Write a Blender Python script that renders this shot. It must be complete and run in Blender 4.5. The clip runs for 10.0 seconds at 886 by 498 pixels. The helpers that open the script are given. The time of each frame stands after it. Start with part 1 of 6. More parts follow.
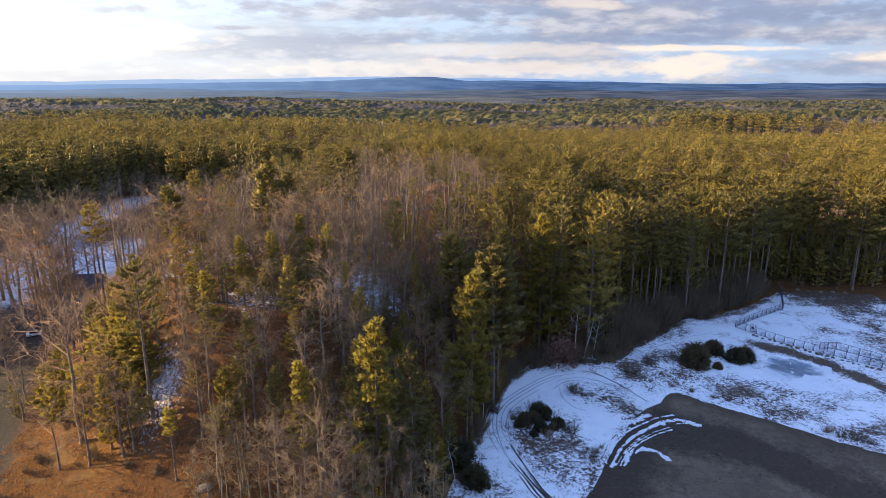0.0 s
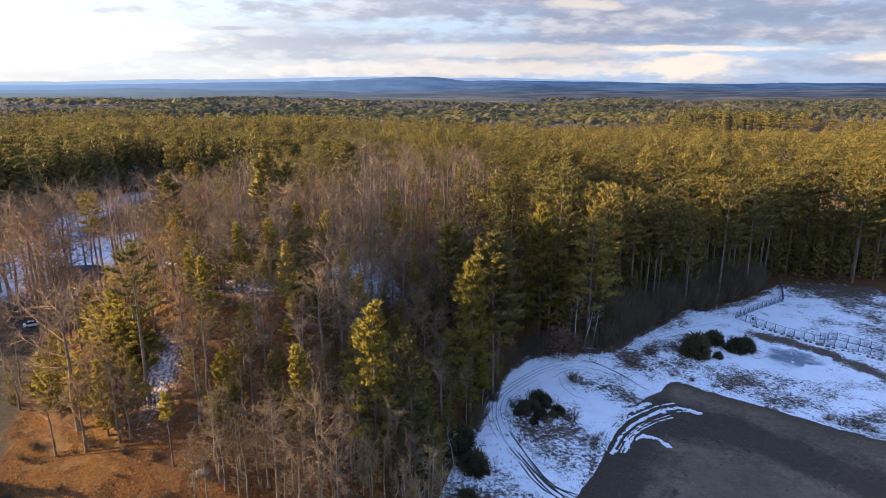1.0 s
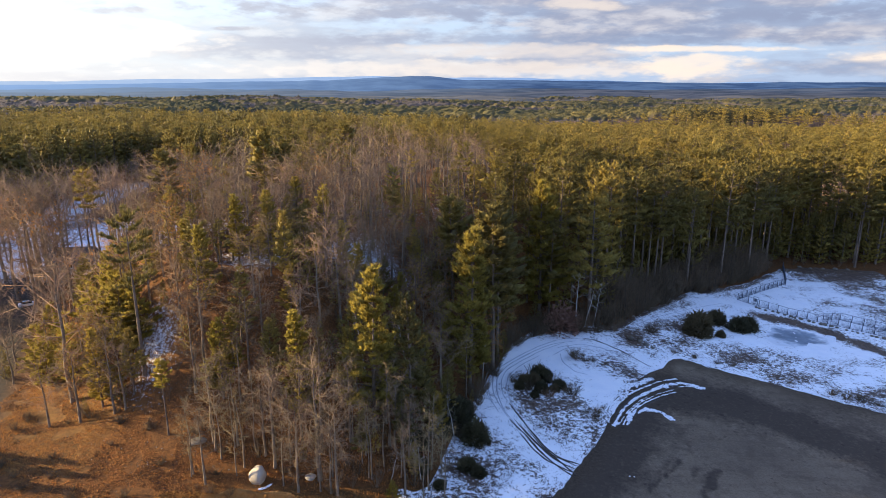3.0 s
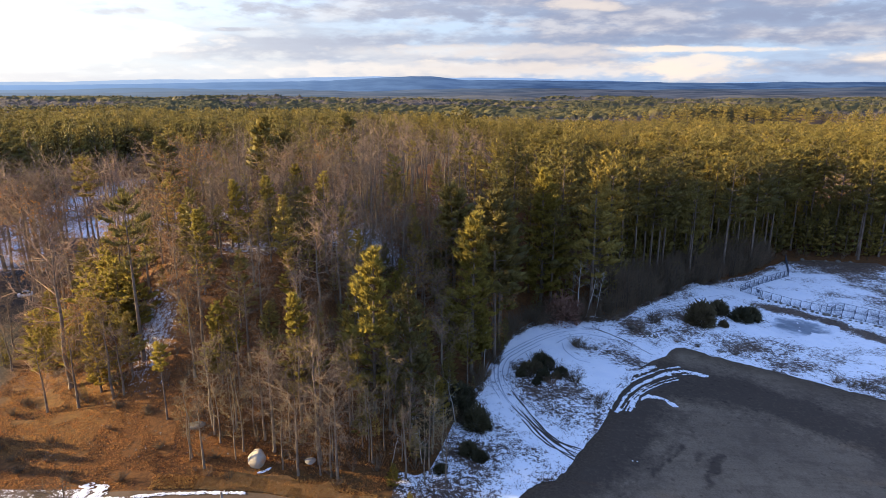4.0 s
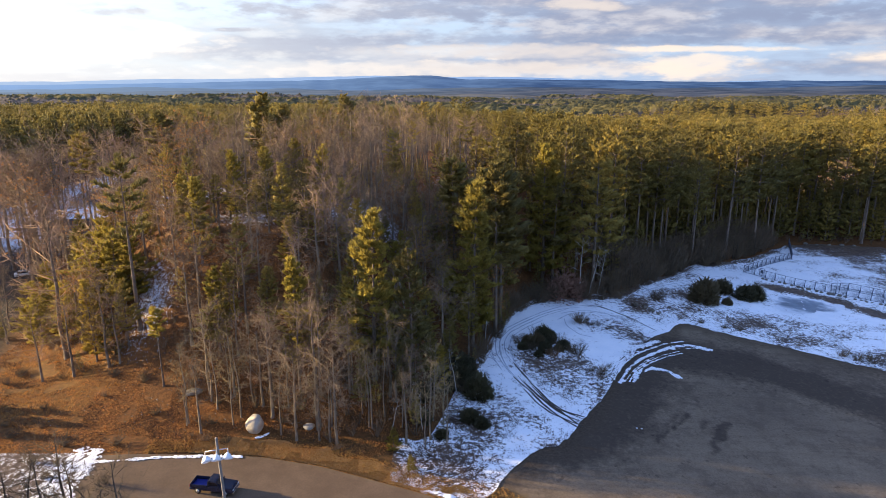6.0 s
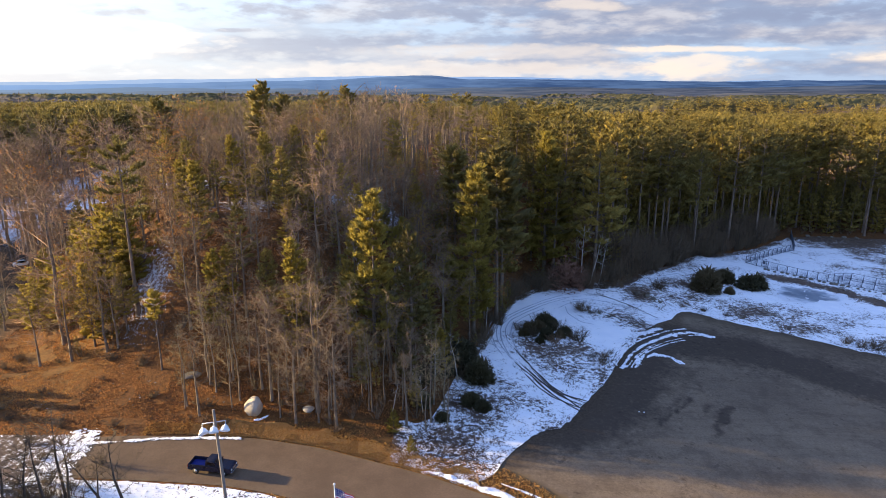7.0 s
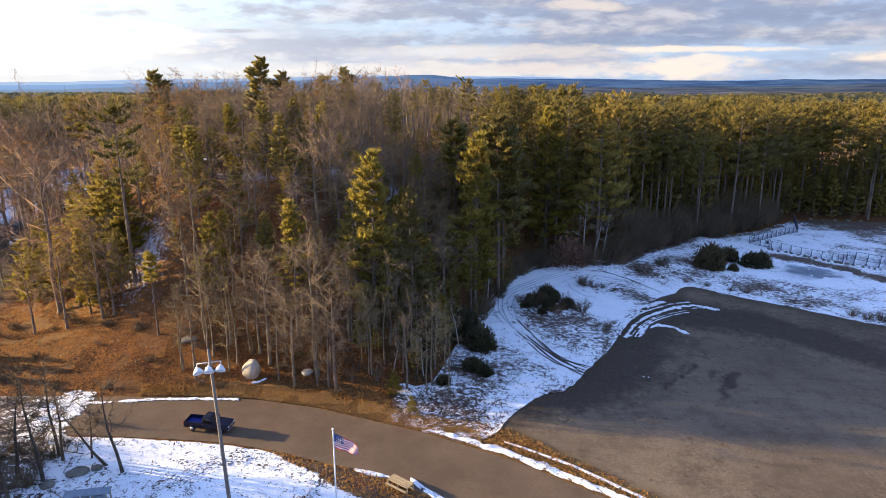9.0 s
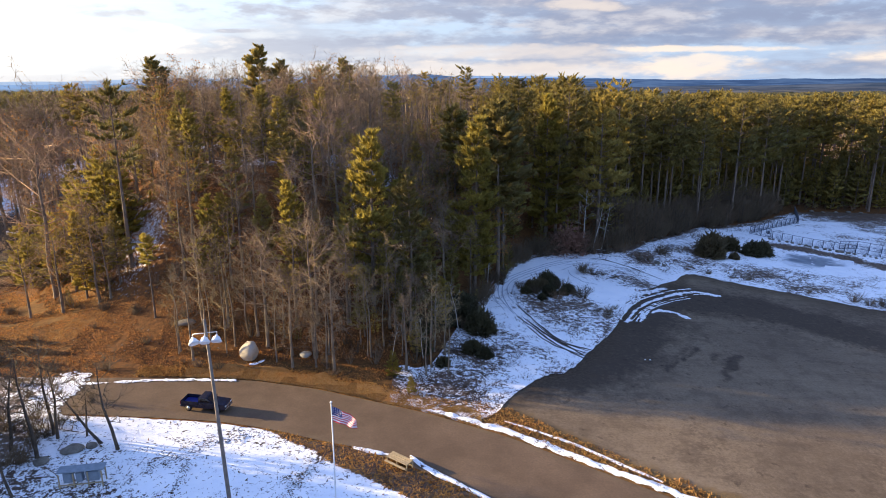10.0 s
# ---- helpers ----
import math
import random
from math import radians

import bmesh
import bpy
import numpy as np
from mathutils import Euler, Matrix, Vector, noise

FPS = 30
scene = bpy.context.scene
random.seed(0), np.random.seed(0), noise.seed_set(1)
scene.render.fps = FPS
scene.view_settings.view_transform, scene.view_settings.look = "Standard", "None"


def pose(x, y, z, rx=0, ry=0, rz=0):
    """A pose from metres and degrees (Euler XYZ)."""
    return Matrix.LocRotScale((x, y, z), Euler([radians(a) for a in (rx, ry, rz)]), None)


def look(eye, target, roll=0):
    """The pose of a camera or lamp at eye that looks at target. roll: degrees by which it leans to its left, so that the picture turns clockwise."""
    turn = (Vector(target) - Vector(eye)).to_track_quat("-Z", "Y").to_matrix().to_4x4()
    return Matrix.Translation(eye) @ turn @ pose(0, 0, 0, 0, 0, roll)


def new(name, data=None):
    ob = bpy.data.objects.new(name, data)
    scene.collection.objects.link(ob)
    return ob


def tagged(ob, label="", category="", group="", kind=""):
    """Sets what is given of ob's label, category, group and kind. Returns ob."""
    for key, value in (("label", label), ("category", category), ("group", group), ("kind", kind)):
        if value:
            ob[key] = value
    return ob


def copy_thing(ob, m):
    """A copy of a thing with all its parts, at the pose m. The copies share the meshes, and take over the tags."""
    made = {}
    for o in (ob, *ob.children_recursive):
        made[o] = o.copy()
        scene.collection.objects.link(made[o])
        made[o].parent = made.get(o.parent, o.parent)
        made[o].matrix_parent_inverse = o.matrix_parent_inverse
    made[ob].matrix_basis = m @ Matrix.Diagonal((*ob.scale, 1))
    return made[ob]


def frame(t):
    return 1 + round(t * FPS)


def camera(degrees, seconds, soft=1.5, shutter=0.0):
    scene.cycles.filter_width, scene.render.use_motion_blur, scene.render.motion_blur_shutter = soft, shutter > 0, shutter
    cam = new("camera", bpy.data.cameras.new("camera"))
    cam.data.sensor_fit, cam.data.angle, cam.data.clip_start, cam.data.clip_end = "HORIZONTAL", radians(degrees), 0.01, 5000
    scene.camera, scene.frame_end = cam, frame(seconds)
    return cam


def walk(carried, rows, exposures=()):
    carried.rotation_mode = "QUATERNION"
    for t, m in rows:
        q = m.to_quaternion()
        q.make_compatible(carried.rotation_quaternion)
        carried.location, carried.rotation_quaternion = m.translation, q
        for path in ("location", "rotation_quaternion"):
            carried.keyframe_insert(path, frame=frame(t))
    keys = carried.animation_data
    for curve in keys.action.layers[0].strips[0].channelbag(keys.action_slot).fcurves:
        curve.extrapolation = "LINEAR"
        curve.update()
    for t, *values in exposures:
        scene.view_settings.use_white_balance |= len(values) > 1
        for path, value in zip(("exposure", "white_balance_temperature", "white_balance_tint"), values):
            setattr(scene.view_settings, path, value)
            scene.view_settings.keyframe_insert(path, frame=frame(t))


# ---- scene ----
cam = camera(71.1, 10.0, soft=0.5)
METRES, EYE, TILT, LEAN, TURN = 28.6, 67.8, -15.2, 0.0, 0.0
ROWS = [
    (0.0, 0.0, 0.0, 0.0, 0.0, 0.0, -0.0),
    (0.5, -0.0003, 0.0136, -0.0475, -0.06, 0.02, 0.02),
    (1.0, -0.0002, 0.0274, -0.0945, -0.09, 0.03, 0.04),
    (1.5, -0.0006, 0.0408, -0.142, -0.13, 0.03, 0.04),
    (2.0, -0.0011, 0.0539, -0.1905, -0.15, 0.02, 0.05),
    (2.5, -0.0005, 0.068, -0.2395, -0.15, 0.03, 0.07),
    (4.0, -0.0007, 0.1139, -0.385, -0.03, 0.11, 0.1),
    (4.5, -0.0014, 0.1272, -0.4331, -0.0, 0.11, 0.12),
    (5.0, -0.0021, 0.1417, -0.4815, -0.02, 0.12, 0.12),
    (5.5, -0.0028, 0.1549, -0.529, -0.02, 0.11, 0.15),
    (7.0, -0.0034, 0.1974, -0.6722, 0.06, 0.15, 0.19),
    (7.5, -0.0037, 0.2104, -0.721, 0.09, 0.16, 0.2),
    (8.0, -0.0055, 0.2233, -0.7702, 0.14, 0.16, 0.22),
    (8.5, -0.0064, 0.2365, -0.8182, 0.15, 0.17, 0.23),
    (9.0, -0.0072, 0.2507, -0.867, 0.09, 0.18, 0.26),
    (9.5, -0.0085, 0.2656, -0.9151, 0.02, 0.17, 0.3),
    (10.0, -0.0089, 0.2808, -0.9595, 0.03, 0.17, 0.31),
]
walk(cam, [(t, pose(0, 0, EYE, TILT, LEAN, TURN) @ pose(METRES * x, METRES * y, METRES * z, 90 + pitch, roll, yaw)) for t, x, y, z, yaw, pitch, roll in ROWS])

# ---- world and sun ----
SUN_AZ = math.atan2(-0.987, 0.163)      # from +y towards +x
SUN_EL = radians(13.2)
sun_dir = Vector((math.sin(SUN_AZ) * math.cos(SUN_EL), math.cos(SUN_AZ) * math.cos(SUN_EL), math.sin(SUN_EL)))
SUN_POWER, SKY_POWER = 4.8, 0.15
scene.view_settings.exposure = 1.65
scene.view_settings.use_white_balance = True
scene.view_settings.white_balance_temperature, scene.view_settings.white_balance_tint = 6500, 11

sun_data = bpy.data.lights.new("sun", "SUN")
sun_data.energy, sun_data.angle, sun_data.color = SUN_POWER, radians(0.6), (1.0, 0.765, 0.41)
sun = new("sun", sun_data)
sun.matrix_world = look((-300, 130, 120), Vector((-300, 130, 120)) - sun_dir)

world = bpy.data.worlds.new("sky")
world.use_nodes = True
scene.world = world
wn, wl = world.node_tree.nodes, world.node_tree.links
wn.clear()


def wnode(kind, **inputs):
    n = wn.new(kind)
    for key, value in inputs.items():
        n.inputs[key.replace("_", " ")].default_value = value
    return n


def wmath(op, a, b=None, clamp=False):
    n = wn.new("ShaderNodeMath")
    n.operation, n.use_clamp = op, clamp
    for i, v in enumerate((a, b)):
        if v is None:
            continue
        if isinstance(v, (int, float)):
            n.inputs[i].default_value = v
        else:
            wl.new(v, n.inputs[i])
    return n.outputs[0]


def wmix(fac, a, b):
    n = wn.new("ShaderNodeMix")
    n.data_type = "RGBA"
    for i, v in ((0, fac), (6, a), (7, b)):
        if isinstance(v, (int, float)):
            n.inputs[i].default_value = v
        elif isinstance(v, tuple):
            n.inputs[i].default_value = (*v, 1)
        else:
            wl.new(v, n.inputs[i])
    return n.outputs[2]


def wramp(x, lo, hi):
    n = wn.new("ShaderNodeMapRange")
    n.interpolation_type = "SMOOTHSTEP"
    n.inputs[1].default_value, n.inputs[2].default_value = lo, hi
    wl.new(x, n.inputs[0])
    return n.outputs[0]


coords = wn.new("ShaderNodeTexCoord")
split = wn.new("ShaderNodeSeparateXYZ")
wl.new(coords.outputs["Generated"], split.inputs[0])
dx, dy, dz = split.outputs
sky_tex = wn.new("ShaderNodeTexSky")
sky_tex.sky_type, sky_tex.sun_disc = "NISHITA", False
sky_tex.sun_elevation, sky_tex.sun_rotation = SUN_EL, SUN_AZ
sky_tex.air_density, sky_tex.dust_density, sky_tex.ozone_density = 1.0, 0.8, 2.8


def cloud_noise(sx, sz, scale, detail, shift):
    comb = wn.new("ShaderNodeCombineXYZ")
    wl.new(wmath("MULTIPLY", dx, sx), comb.inputs[0])
    wl.new(wmath("ADD", wmath("MULTIPLY", dy, sx), shift), comb.inputs[1])
    wl.new(wmath("MULTIPLY", dz, sz), comb.inputs[2])
    n = wnode("ShaderNodeTexNoise", Scale=scale, Detail=detail, Roughness=0.55)
    wl.new(comb.outputs[0], n.inputs["Vector"])
    return n.outputs[0]


big = cloud_noise(1.0, 6.0, 2.6, 6.0, 3.7)
fine = cloud_noise(1.0, 4.5, 9.0, 9.0, 9.1)
wisp = cloud_noise(1.0, 3.2, 26.0, 6.0, 1.3)
both = wmath("ADD", wmath("MULTIPLY", big, 0.62), wmath("MULTIPLY", fine, 0.38))
high = wramp(dz, 0.16, 0.45)
cover = wmath("MULTIPLY", wramp(both, 0.44, 0.56), wmath("SUBTRACT", 1.0, wmath("MULTIPLY", high, 0.9)))
lit = wramp(wmath("ADD", wmath("MULTIPLY", fine, 0.7), wmath("MULTIPLY", wisp, 0.3)), 0.45, 0.64)
# how far towards the sun the sky lies: 1 at the sun, 0 at a right angle
toward = wmath("ADD", wmath("MULTIPLY", dx, sun_dir.x), wmath("MULTIPLY", dy, sun_dir.y))
glow = wramp(toward, -0.12, 0.85)
cover = wmath("MULTIPLY", cover, wmath("SUBTRACT", 1.0, wmath("MULTIPLY", glow, 0.55)))
cloud_shade = wmix(glow, (0.70, 0.83, 1.18), (1.64, 1.64, 1.74))
cloud_lit = wmix(glow, (1.49, 1.40, 1.44), (2.33, 2.27, 2.15))
cloud = wmix(lit, cloud_shade, cloud_lit)
# the air near the horizon is thick and pale
haze = wmath("SUBTRACT", 1.0, wramp(dz, 0.03, 0.32))
pale = wmix(glow, (0.95, 1.29, 1.84), (1.97, 2.09, 2.15))
# tint multiplied onto the clear sky: less green, so shaded ground turns bluer
sky_tint = wn.new("ShaderNodeMix")
sky_tint.data_type, sky_tint.blend_type = "RGBA", "MULTIPLY"
sky_tint.inputs[0].default_value = 1.0
sky_tint.inputs[7].default_value = (1.05, 0.95, 1.08, 1)
wl.new(sky_tex.outputs[0], sky_tint.inputs[6])
clear = wmix(wmath("MULTIPLY", haze, 0.9), sky_tint.outputs[2], pale)
above = wmix(wmath("MULTIPLY", cover, 0.78), clear, cloud)

# single clouds low in the sky: sideways and upward slope of the line of sight, half width and height, shade (0) or sunlit (1)
front = wramp(dy, 0.2, 0.4)
side = wmath("DIVIDE", dx, wmath("MAXIMUM", dy, 0.05))
up = wmath("DIVIDE", dz, wmath("MAXIMUM", dy, 0.05))
ragged = wmath("MULTIPLY", wmath("SUBTRACT", wmath("ADD", wmath("MULTIPLY", wisp, 0.6), wmath("MULTIPLY", fine, 0.4)), 0.5), 8.0)
for cu, cv, hu, hv, tone, strength in (
        (0.24, 0.108, 0.52, 0.020, 0.0, 0.85), (0.52, 0.082, 0.36, 0.020, 0.0, 0.8), (0.30, 0.065, 0.42, 0.012, 0.0, 0.7), (-0.27, 0.052, 0.22, 0.016, 0.0, 0.55), (0.02, 0.018, 0.40, 0.012, 1.0, 0.6),
        (0.40, 0.020, 0.08, 0.018, 1.0, 0.75), (0.215, 0.111, 0.06, 0.008, 1.0, 0.6), (0.67, 0.037, 0.055, 0.008, 1.0, 1.0), (0.41, 0.048, 0.13, 0.004, 1.0, 0.8), (-0.31, 0.078, 0.035, 0.003, 0.0, 0.85),
        (-0.49, 0.104, 0.05, 0.005, 0.0, 0.7), (-0.25, 0.104, 0.06, 0.005, 0.0, 0.6), (-0.06, 0.100, 0.10, 0.006, 0.0, 0.6), (-0.60, 0.060, 0.20, 0.03, 1.0, 0.7), (0.10, 0.045, 0.22, 0.010, 1.0, 0.5), (0.66, 0.020, 0.16, 0.010, 0.0, 0.5)):
    a = wmath("DIVIDE", wmath("SUBTRACT", side, cu), hu)
    b = wmath("DIVIDE", wmath("SUBTRACT", up, cv), hv)
    r2 = wmath("ADD", wmath("MULTIPLY", a, a), wmath("MULTIPLY", b, b))
    body = wramp(wmath("SUBTRACT", wmath("SUBTRACT", 1.0, r2), ragged), -0.9, 0.9)
    body = wmath("MULTIPLY", wmath("MULTIPLY", body, front), strength)
    tint = wmix(glow, (2.39, 2.05, 1.72), (2.72, 2.65, 2.52)) if tone else wmix(lit, cloud_shade, wmix(0.4, cloud_shade, cloud_lit))
    above = wmix(body, above, tint)
bg = wn.new("ShaderNodeBackground")
bg.inputs["Strength"].default_value = SKY_POWER
wl.new(above, bg.inputs["Color"])
wl.new(bg.outputs[0], wn.new("ShaderNodeOutputWorld").inputs[0])

# ---- materials ----
def material(name, rough=0.8, metal=0.0, spec=0.3):
    m = bpy.data.materials.new(name)
    m.use_nodes = True
    b = m.node_tree.nodes["Principled BSDF"]
    b.inputs["Roughness"].default_value, b.inputs["Metallic"].default_value = rough, metal
    b.inputs["Specular IOR Level"].default_value = spec
    return m, m.node_tree.nodes, m.node_tree.links, b


def plug(links, value, socket):
    if isinstance(value, (int, float)):
        socket.default_value = value
    elif isinstance(value, tuple):
        socket.default_value = (*value, 1)
    else:
        links.new(value, socket)


def mixed(nodes, links, fac, a, b, blend="MIX"):
    n = nodes.new("ShaderNodeMix")
    n.data_type, n.blend_type = "RGBA", blend
    for i, v in ((0, fac), (6, a), (7, b)):
        plug(links, v, n.inputs[i])
    return n.outputs[2]


def noisy(nodes, links, scale, detail=4.0, rough=0.6, lo=0.35, hi=0.65, stretch=None):
    """Noise in world metres, spread over 0 to 1 between lo and hi."""
    geo = nodes.new("ShaderNodeNewGeometry")
    vec = geo.outputs["Position"]
    if stretch:
        mp = nodes.new("ShaderNodeMapping")
        mp.inputs["Scale"].default_value = stretch
        links.new(vec, mp.inputs["Vector"])
        vec = mp.outputs[0]
    n = nodes.new("ShaderNodeTexNoise")
    n.inputs["Scale"].default_value, n.inputs["Detail"].default_value, n.inputs["Roughness"].default_value = scale, detail, rough
    links.new(vec, n.inputs["Vector"])
    return ranged(nodes, links, n.outputs[0], lo, hi)


def ranged(nodes, links, x, lo, hi):
    r = nodes.new("ShaderNodeMapRange")
    r.inputs[1].default_value, r.inputs[2].default_value = lo, hi
    links.new(x, r.inputs[0])
    return r.outputs[0]


def math_node(nodes, links, op, a, b, clamp=False):
    n = nodes.new("ShaderNodeMath")
    n.operation, n.use_clamp = op, clamp
    plug(links, a, n.inputs[0])
    plug(links, b, n.inputs[1])
    return n.outputs[0]


def attribute(nodes, name):
    n = nodes.new("ShaderNodeAttribute")
    n.attribute_name = name
    return n.outputs["Fac"]


def bumped(nodes, links, bsdf, height, strength, distance):
    n = nodes.new("ShaderNodeBump")
    n.inputs["Strength"].default_value, n.inputs["Distance"].default_value = strength, distance
    links.new(height, n.inputs["Height"])
    links.new(n.outputs[0], bsdf.inputs["Normal"])


def plain(name, a, b, scale=3.0, rough=0.7, metal=0.0, bump=0.0, spec=0.3):
    """A surface that wanders between two colours at two scales."""
    m, nodes, links, bsdf = material(name, rough, metal, spec)
    n1 = noisy(nodes, links, scale)
    n2 = noisy(nodes, links, scale * 9, 3.0)
    f = math_node(nodes, links, "ADD", math_node(nodes, links, "MULTIPLY", n1, 0.65), math_node(nodes, links, "MULTIPLY", n2, 0.35))
    links.new(mixed(nodes, links, f, a, b), bsdf.inputs["Base Color"])
    if bump:
        bumped(nodes, links, bsdf, n2, bump, 0.02)
    return m


def foliage(name, dark, light, odd, rough=0.65, thin=0.25, grain=0.0):
    """Needles, twigs or leaves: each tree has its own tint, and each clump a little more."""
    m, nodes, links, bsdf = material(name, rough, 0.0, 0.2)
    info = nodes.new("ShaderNodeObjectInfo")
    tree = math_node(nodes, links, "FRACT", math_node(nodes, links, "ADD", info.outputs["Random"], attribute(nodes, "tint")), 0.0)
    geo = nodes.new("ShaderNodeNewGeometry")
    leaf = geo.outputs["Random Per Island"]
    f = math_node(nodes, links, "ADD", math_node(nodes, links, "MULTIPLY", tree, 0.6), math_node(nodes, links, "MULTIPLY", leaf, 0.4))
    c = mixed(nodes, links, f, dark, light)
    c = mixed(nodes, links, ranged(nodes, links, tree, 0.75, 1.1), c, odd)
    if grain:
        fleck = noisy(nodes, links, grain, 3.0, 0.7, 0.38, 0.62)
        c = mixed(nodes, links, fleck, mixed(nodes, links, 0.38, c, (0.02, 0.018, 0.008)), c)
        bumped(nodes, links, bsdf, fleck, 0.6, 0.6 / grain)
    links.new(c, bsdf.inputs["Base Color"])
    if thin:
        tr = nodes.new("ShaderNodeBsdfTranslucent")
        links.new(c, tr.inputs[0])
        mix = nodes.new("ShaderNodeMixShader")
        mix.inputs[0].default_value = thin
        links.new(bsdf.outputs[0], mix.inputs[1])
        links.new(tr.outputs[0], mix.inputs[2])
        links.new(mix.outputs[0], nodes["Material Output"].inputs[0])
    return m


M_NEEDLE = foliage("pine_needles", (0.155, 0.125, 0.04), (0.40, 0.305, 0.068), (0.47, 0.335, 0.07), 0.6, 0.3, 2.2)
# brighter, yellower copy of the pine needles: low sunlight put into the colour
M_SUNNEEDLE = foliage("sunlit_needles", (0.31, 0.245, 0.05), (0.50, 0.385, 0.075), (0.54, 0.37, 0.065), 0.6, 0.55, 2.2)
M_TWIG = foliage("bare_twigs", (0.10, 0.072, 0.047), (0.365, 0.25, 0.15), (0.34, 0.21, 0.132), 0.85, 0.0)
M_TANTWIG = foliage("tan_twigs", (0.14, 0.105, 0.058), (0.36, 0.27, 0.14), (0.32, 0.225, 0.13), 0.85, 0.0)
M_BIRCH = plain("pale_dead_bark", (0.30, 0.27, 0.23), (0.55, 0.51, 0.45), 1.5, 0.85, bump=0.3)
# brighter copy of the dead leaves: the verge's sunlight is in the colour
M_SUNLEAF = foliage("sunlit_verge_leaves", (0.27, 0.15, 0.055), (0.56, 0.35, 0.14), (0.50, 0.29, 0.10), 0.9, 0.0)
M_LEAF = foliage("dead_leaves", (0.27, 0.122, 0.04), (0.52, 0.25, 0.07), (0.44, 0.175, 0.05), 0.8, 0.3)
M_GRASS = foliage("dead_grass", (0.22, 0.115, 0.037), (0.49, 0.275, 0.082), (0.42, 0.195, 0.055), 0.9, 0.2)
M_DARKLEAF = foliage("dark_leaves", (0.06, 0.036, 0.022), (0.16, 0.09, 0.048), (0.10, 0.06, 0.04), 0.9, 0.0)
M_RED = foliage("russet_leaves", (0.22, 0.12, 0.085), (0.36, 0.2, 0.14), (0.30, 0.18, 0.12), 0.8, 0.3)
M_JUNIPER = foliage("juniper_needles", (0.05, 0.048, 0.026), (0.13, 0.11, 0.054), (0.14, 0.10, 0.055))
M_BRUSH = foliage("brush_twigs", (0.075, 0.056, 0.036), (0.2, 0.145, 0.088), (0.21, 0.125, 0.078), 0.9, 0.0)
M_BARK = plain("grey_bark", (0.095, 0.073, 0.052), (0.28, 0.218, 0.155), 1.2, 0.9, bump=0.5)
M_PINEBARK = plain("pine_bark", (0.09, 0.068, 0.05), (0.24, 0.18, 0.135), 1.0, 0.9, bump=0.5)
M_ROCK = plain("granite", (0.24, 0.22, 0.19), (0.46, 0.42, 0.36), 1.3, 0.85, bump=0.6)
M_DARKROCK = plain("dark_granite", (0.09, 0.08, 0.065), (0.24, 0.21, 0.17), 1.3, 0.85, bump=0.6)
M_POLE = plain("weathered_pole", (0.13, 0.105, 0.085), (0.25, 0.21, 0.175), 2.0, 0.7, bump=0.2)
M_WOOD = plain("weathered_wood", (0.26, 0.20, 0.12), (0.42, 0.33, 0.20), 4.0, 0.8, bump=0.3)
M_STEEL = plain("galvanised_steel", (0.35, 0.36, 0.38), (0.52, 0.53, 0.55), 3.0, 0.45, 0.7)
M_DARKBARK = plain("dark_bark", (0.035, 0.027, 0.02), (0.12, 0.09, 0.065), 1.5, 0.9, bump=0.4)
M_FENCE = plain("coated_fence_steel", (0.06, 0.075, 0.105), (0.13, 0.15, 0.19), 3.0, 0.5, 0.2)
M_WHITE = plain("white_paint", (0.68, 0.68, 0.66), (0.82, 0.82, 0.80), 2.0, 0.5)
M_SIDING = plain("grey_siding", (0.16, 0.15, 0.14), (0.24, 0.22, 0.20), 1.0, 0.8)
M_SHINGLE = plain("roof_shingles", (0.06, 0.06, 0.065), (0.13, 0.125, 0.12), 1.5, 0.9, bump=0.4)


def far_wood_material():
    """Pines and leafless trees too far off to tell their sprays apart; woods change over some hundred metres."""
    m, nodes, links, bsdf = material("far_forest", 0.9, 0.0, 0.1)
    tint = attribute(nodes, "tint")
    geo = nodes.new("ShaderNodeNewGeometry")
    f = math_node(nodes, links, "ADD", math_node(nodes, links, "MULTIPLY", tint, 0.6), math_node(nodes, links, "MULTIPLY", geo.outputs["Random Per Island"], 0.4))
    patch = noisy(nodes, links, 0.004, 4.0, 0.6, 0.42, 0.58)
    # both tones muted against nearer trees, standing in for distant haze
    pine = mixed(nodes, links, f, mixed(nodes, links, patch, (0.06, 0.06, 0.033), (0.09, 0.08, 0.034)), mixed(nodes, links, patch, (0.105, 0.1, 0.05), (0.185, 0.15, 0.055)))
    bare = mixed(nodes, links, f, (0.08, 0.07, 0.062), (0.18, 0.145, 0.12))
    c = mixed(nodes, links, attribute(nodes, "leafless"), pine, bare)
    fleck = noisy(nodes, links, 0.9, 3.0, 0.7, 0.38, 0.62)
    c = mixed(nodes, links, fleck, mixed(nodes, links, 0.25, c, (0.02, 0.018, 0.01)), c)
    links.new(c, bsdf.inputs["Base Color"])
    bumped(nodes, links, bsdf, fleck, 0.3, 0.5)
    return m


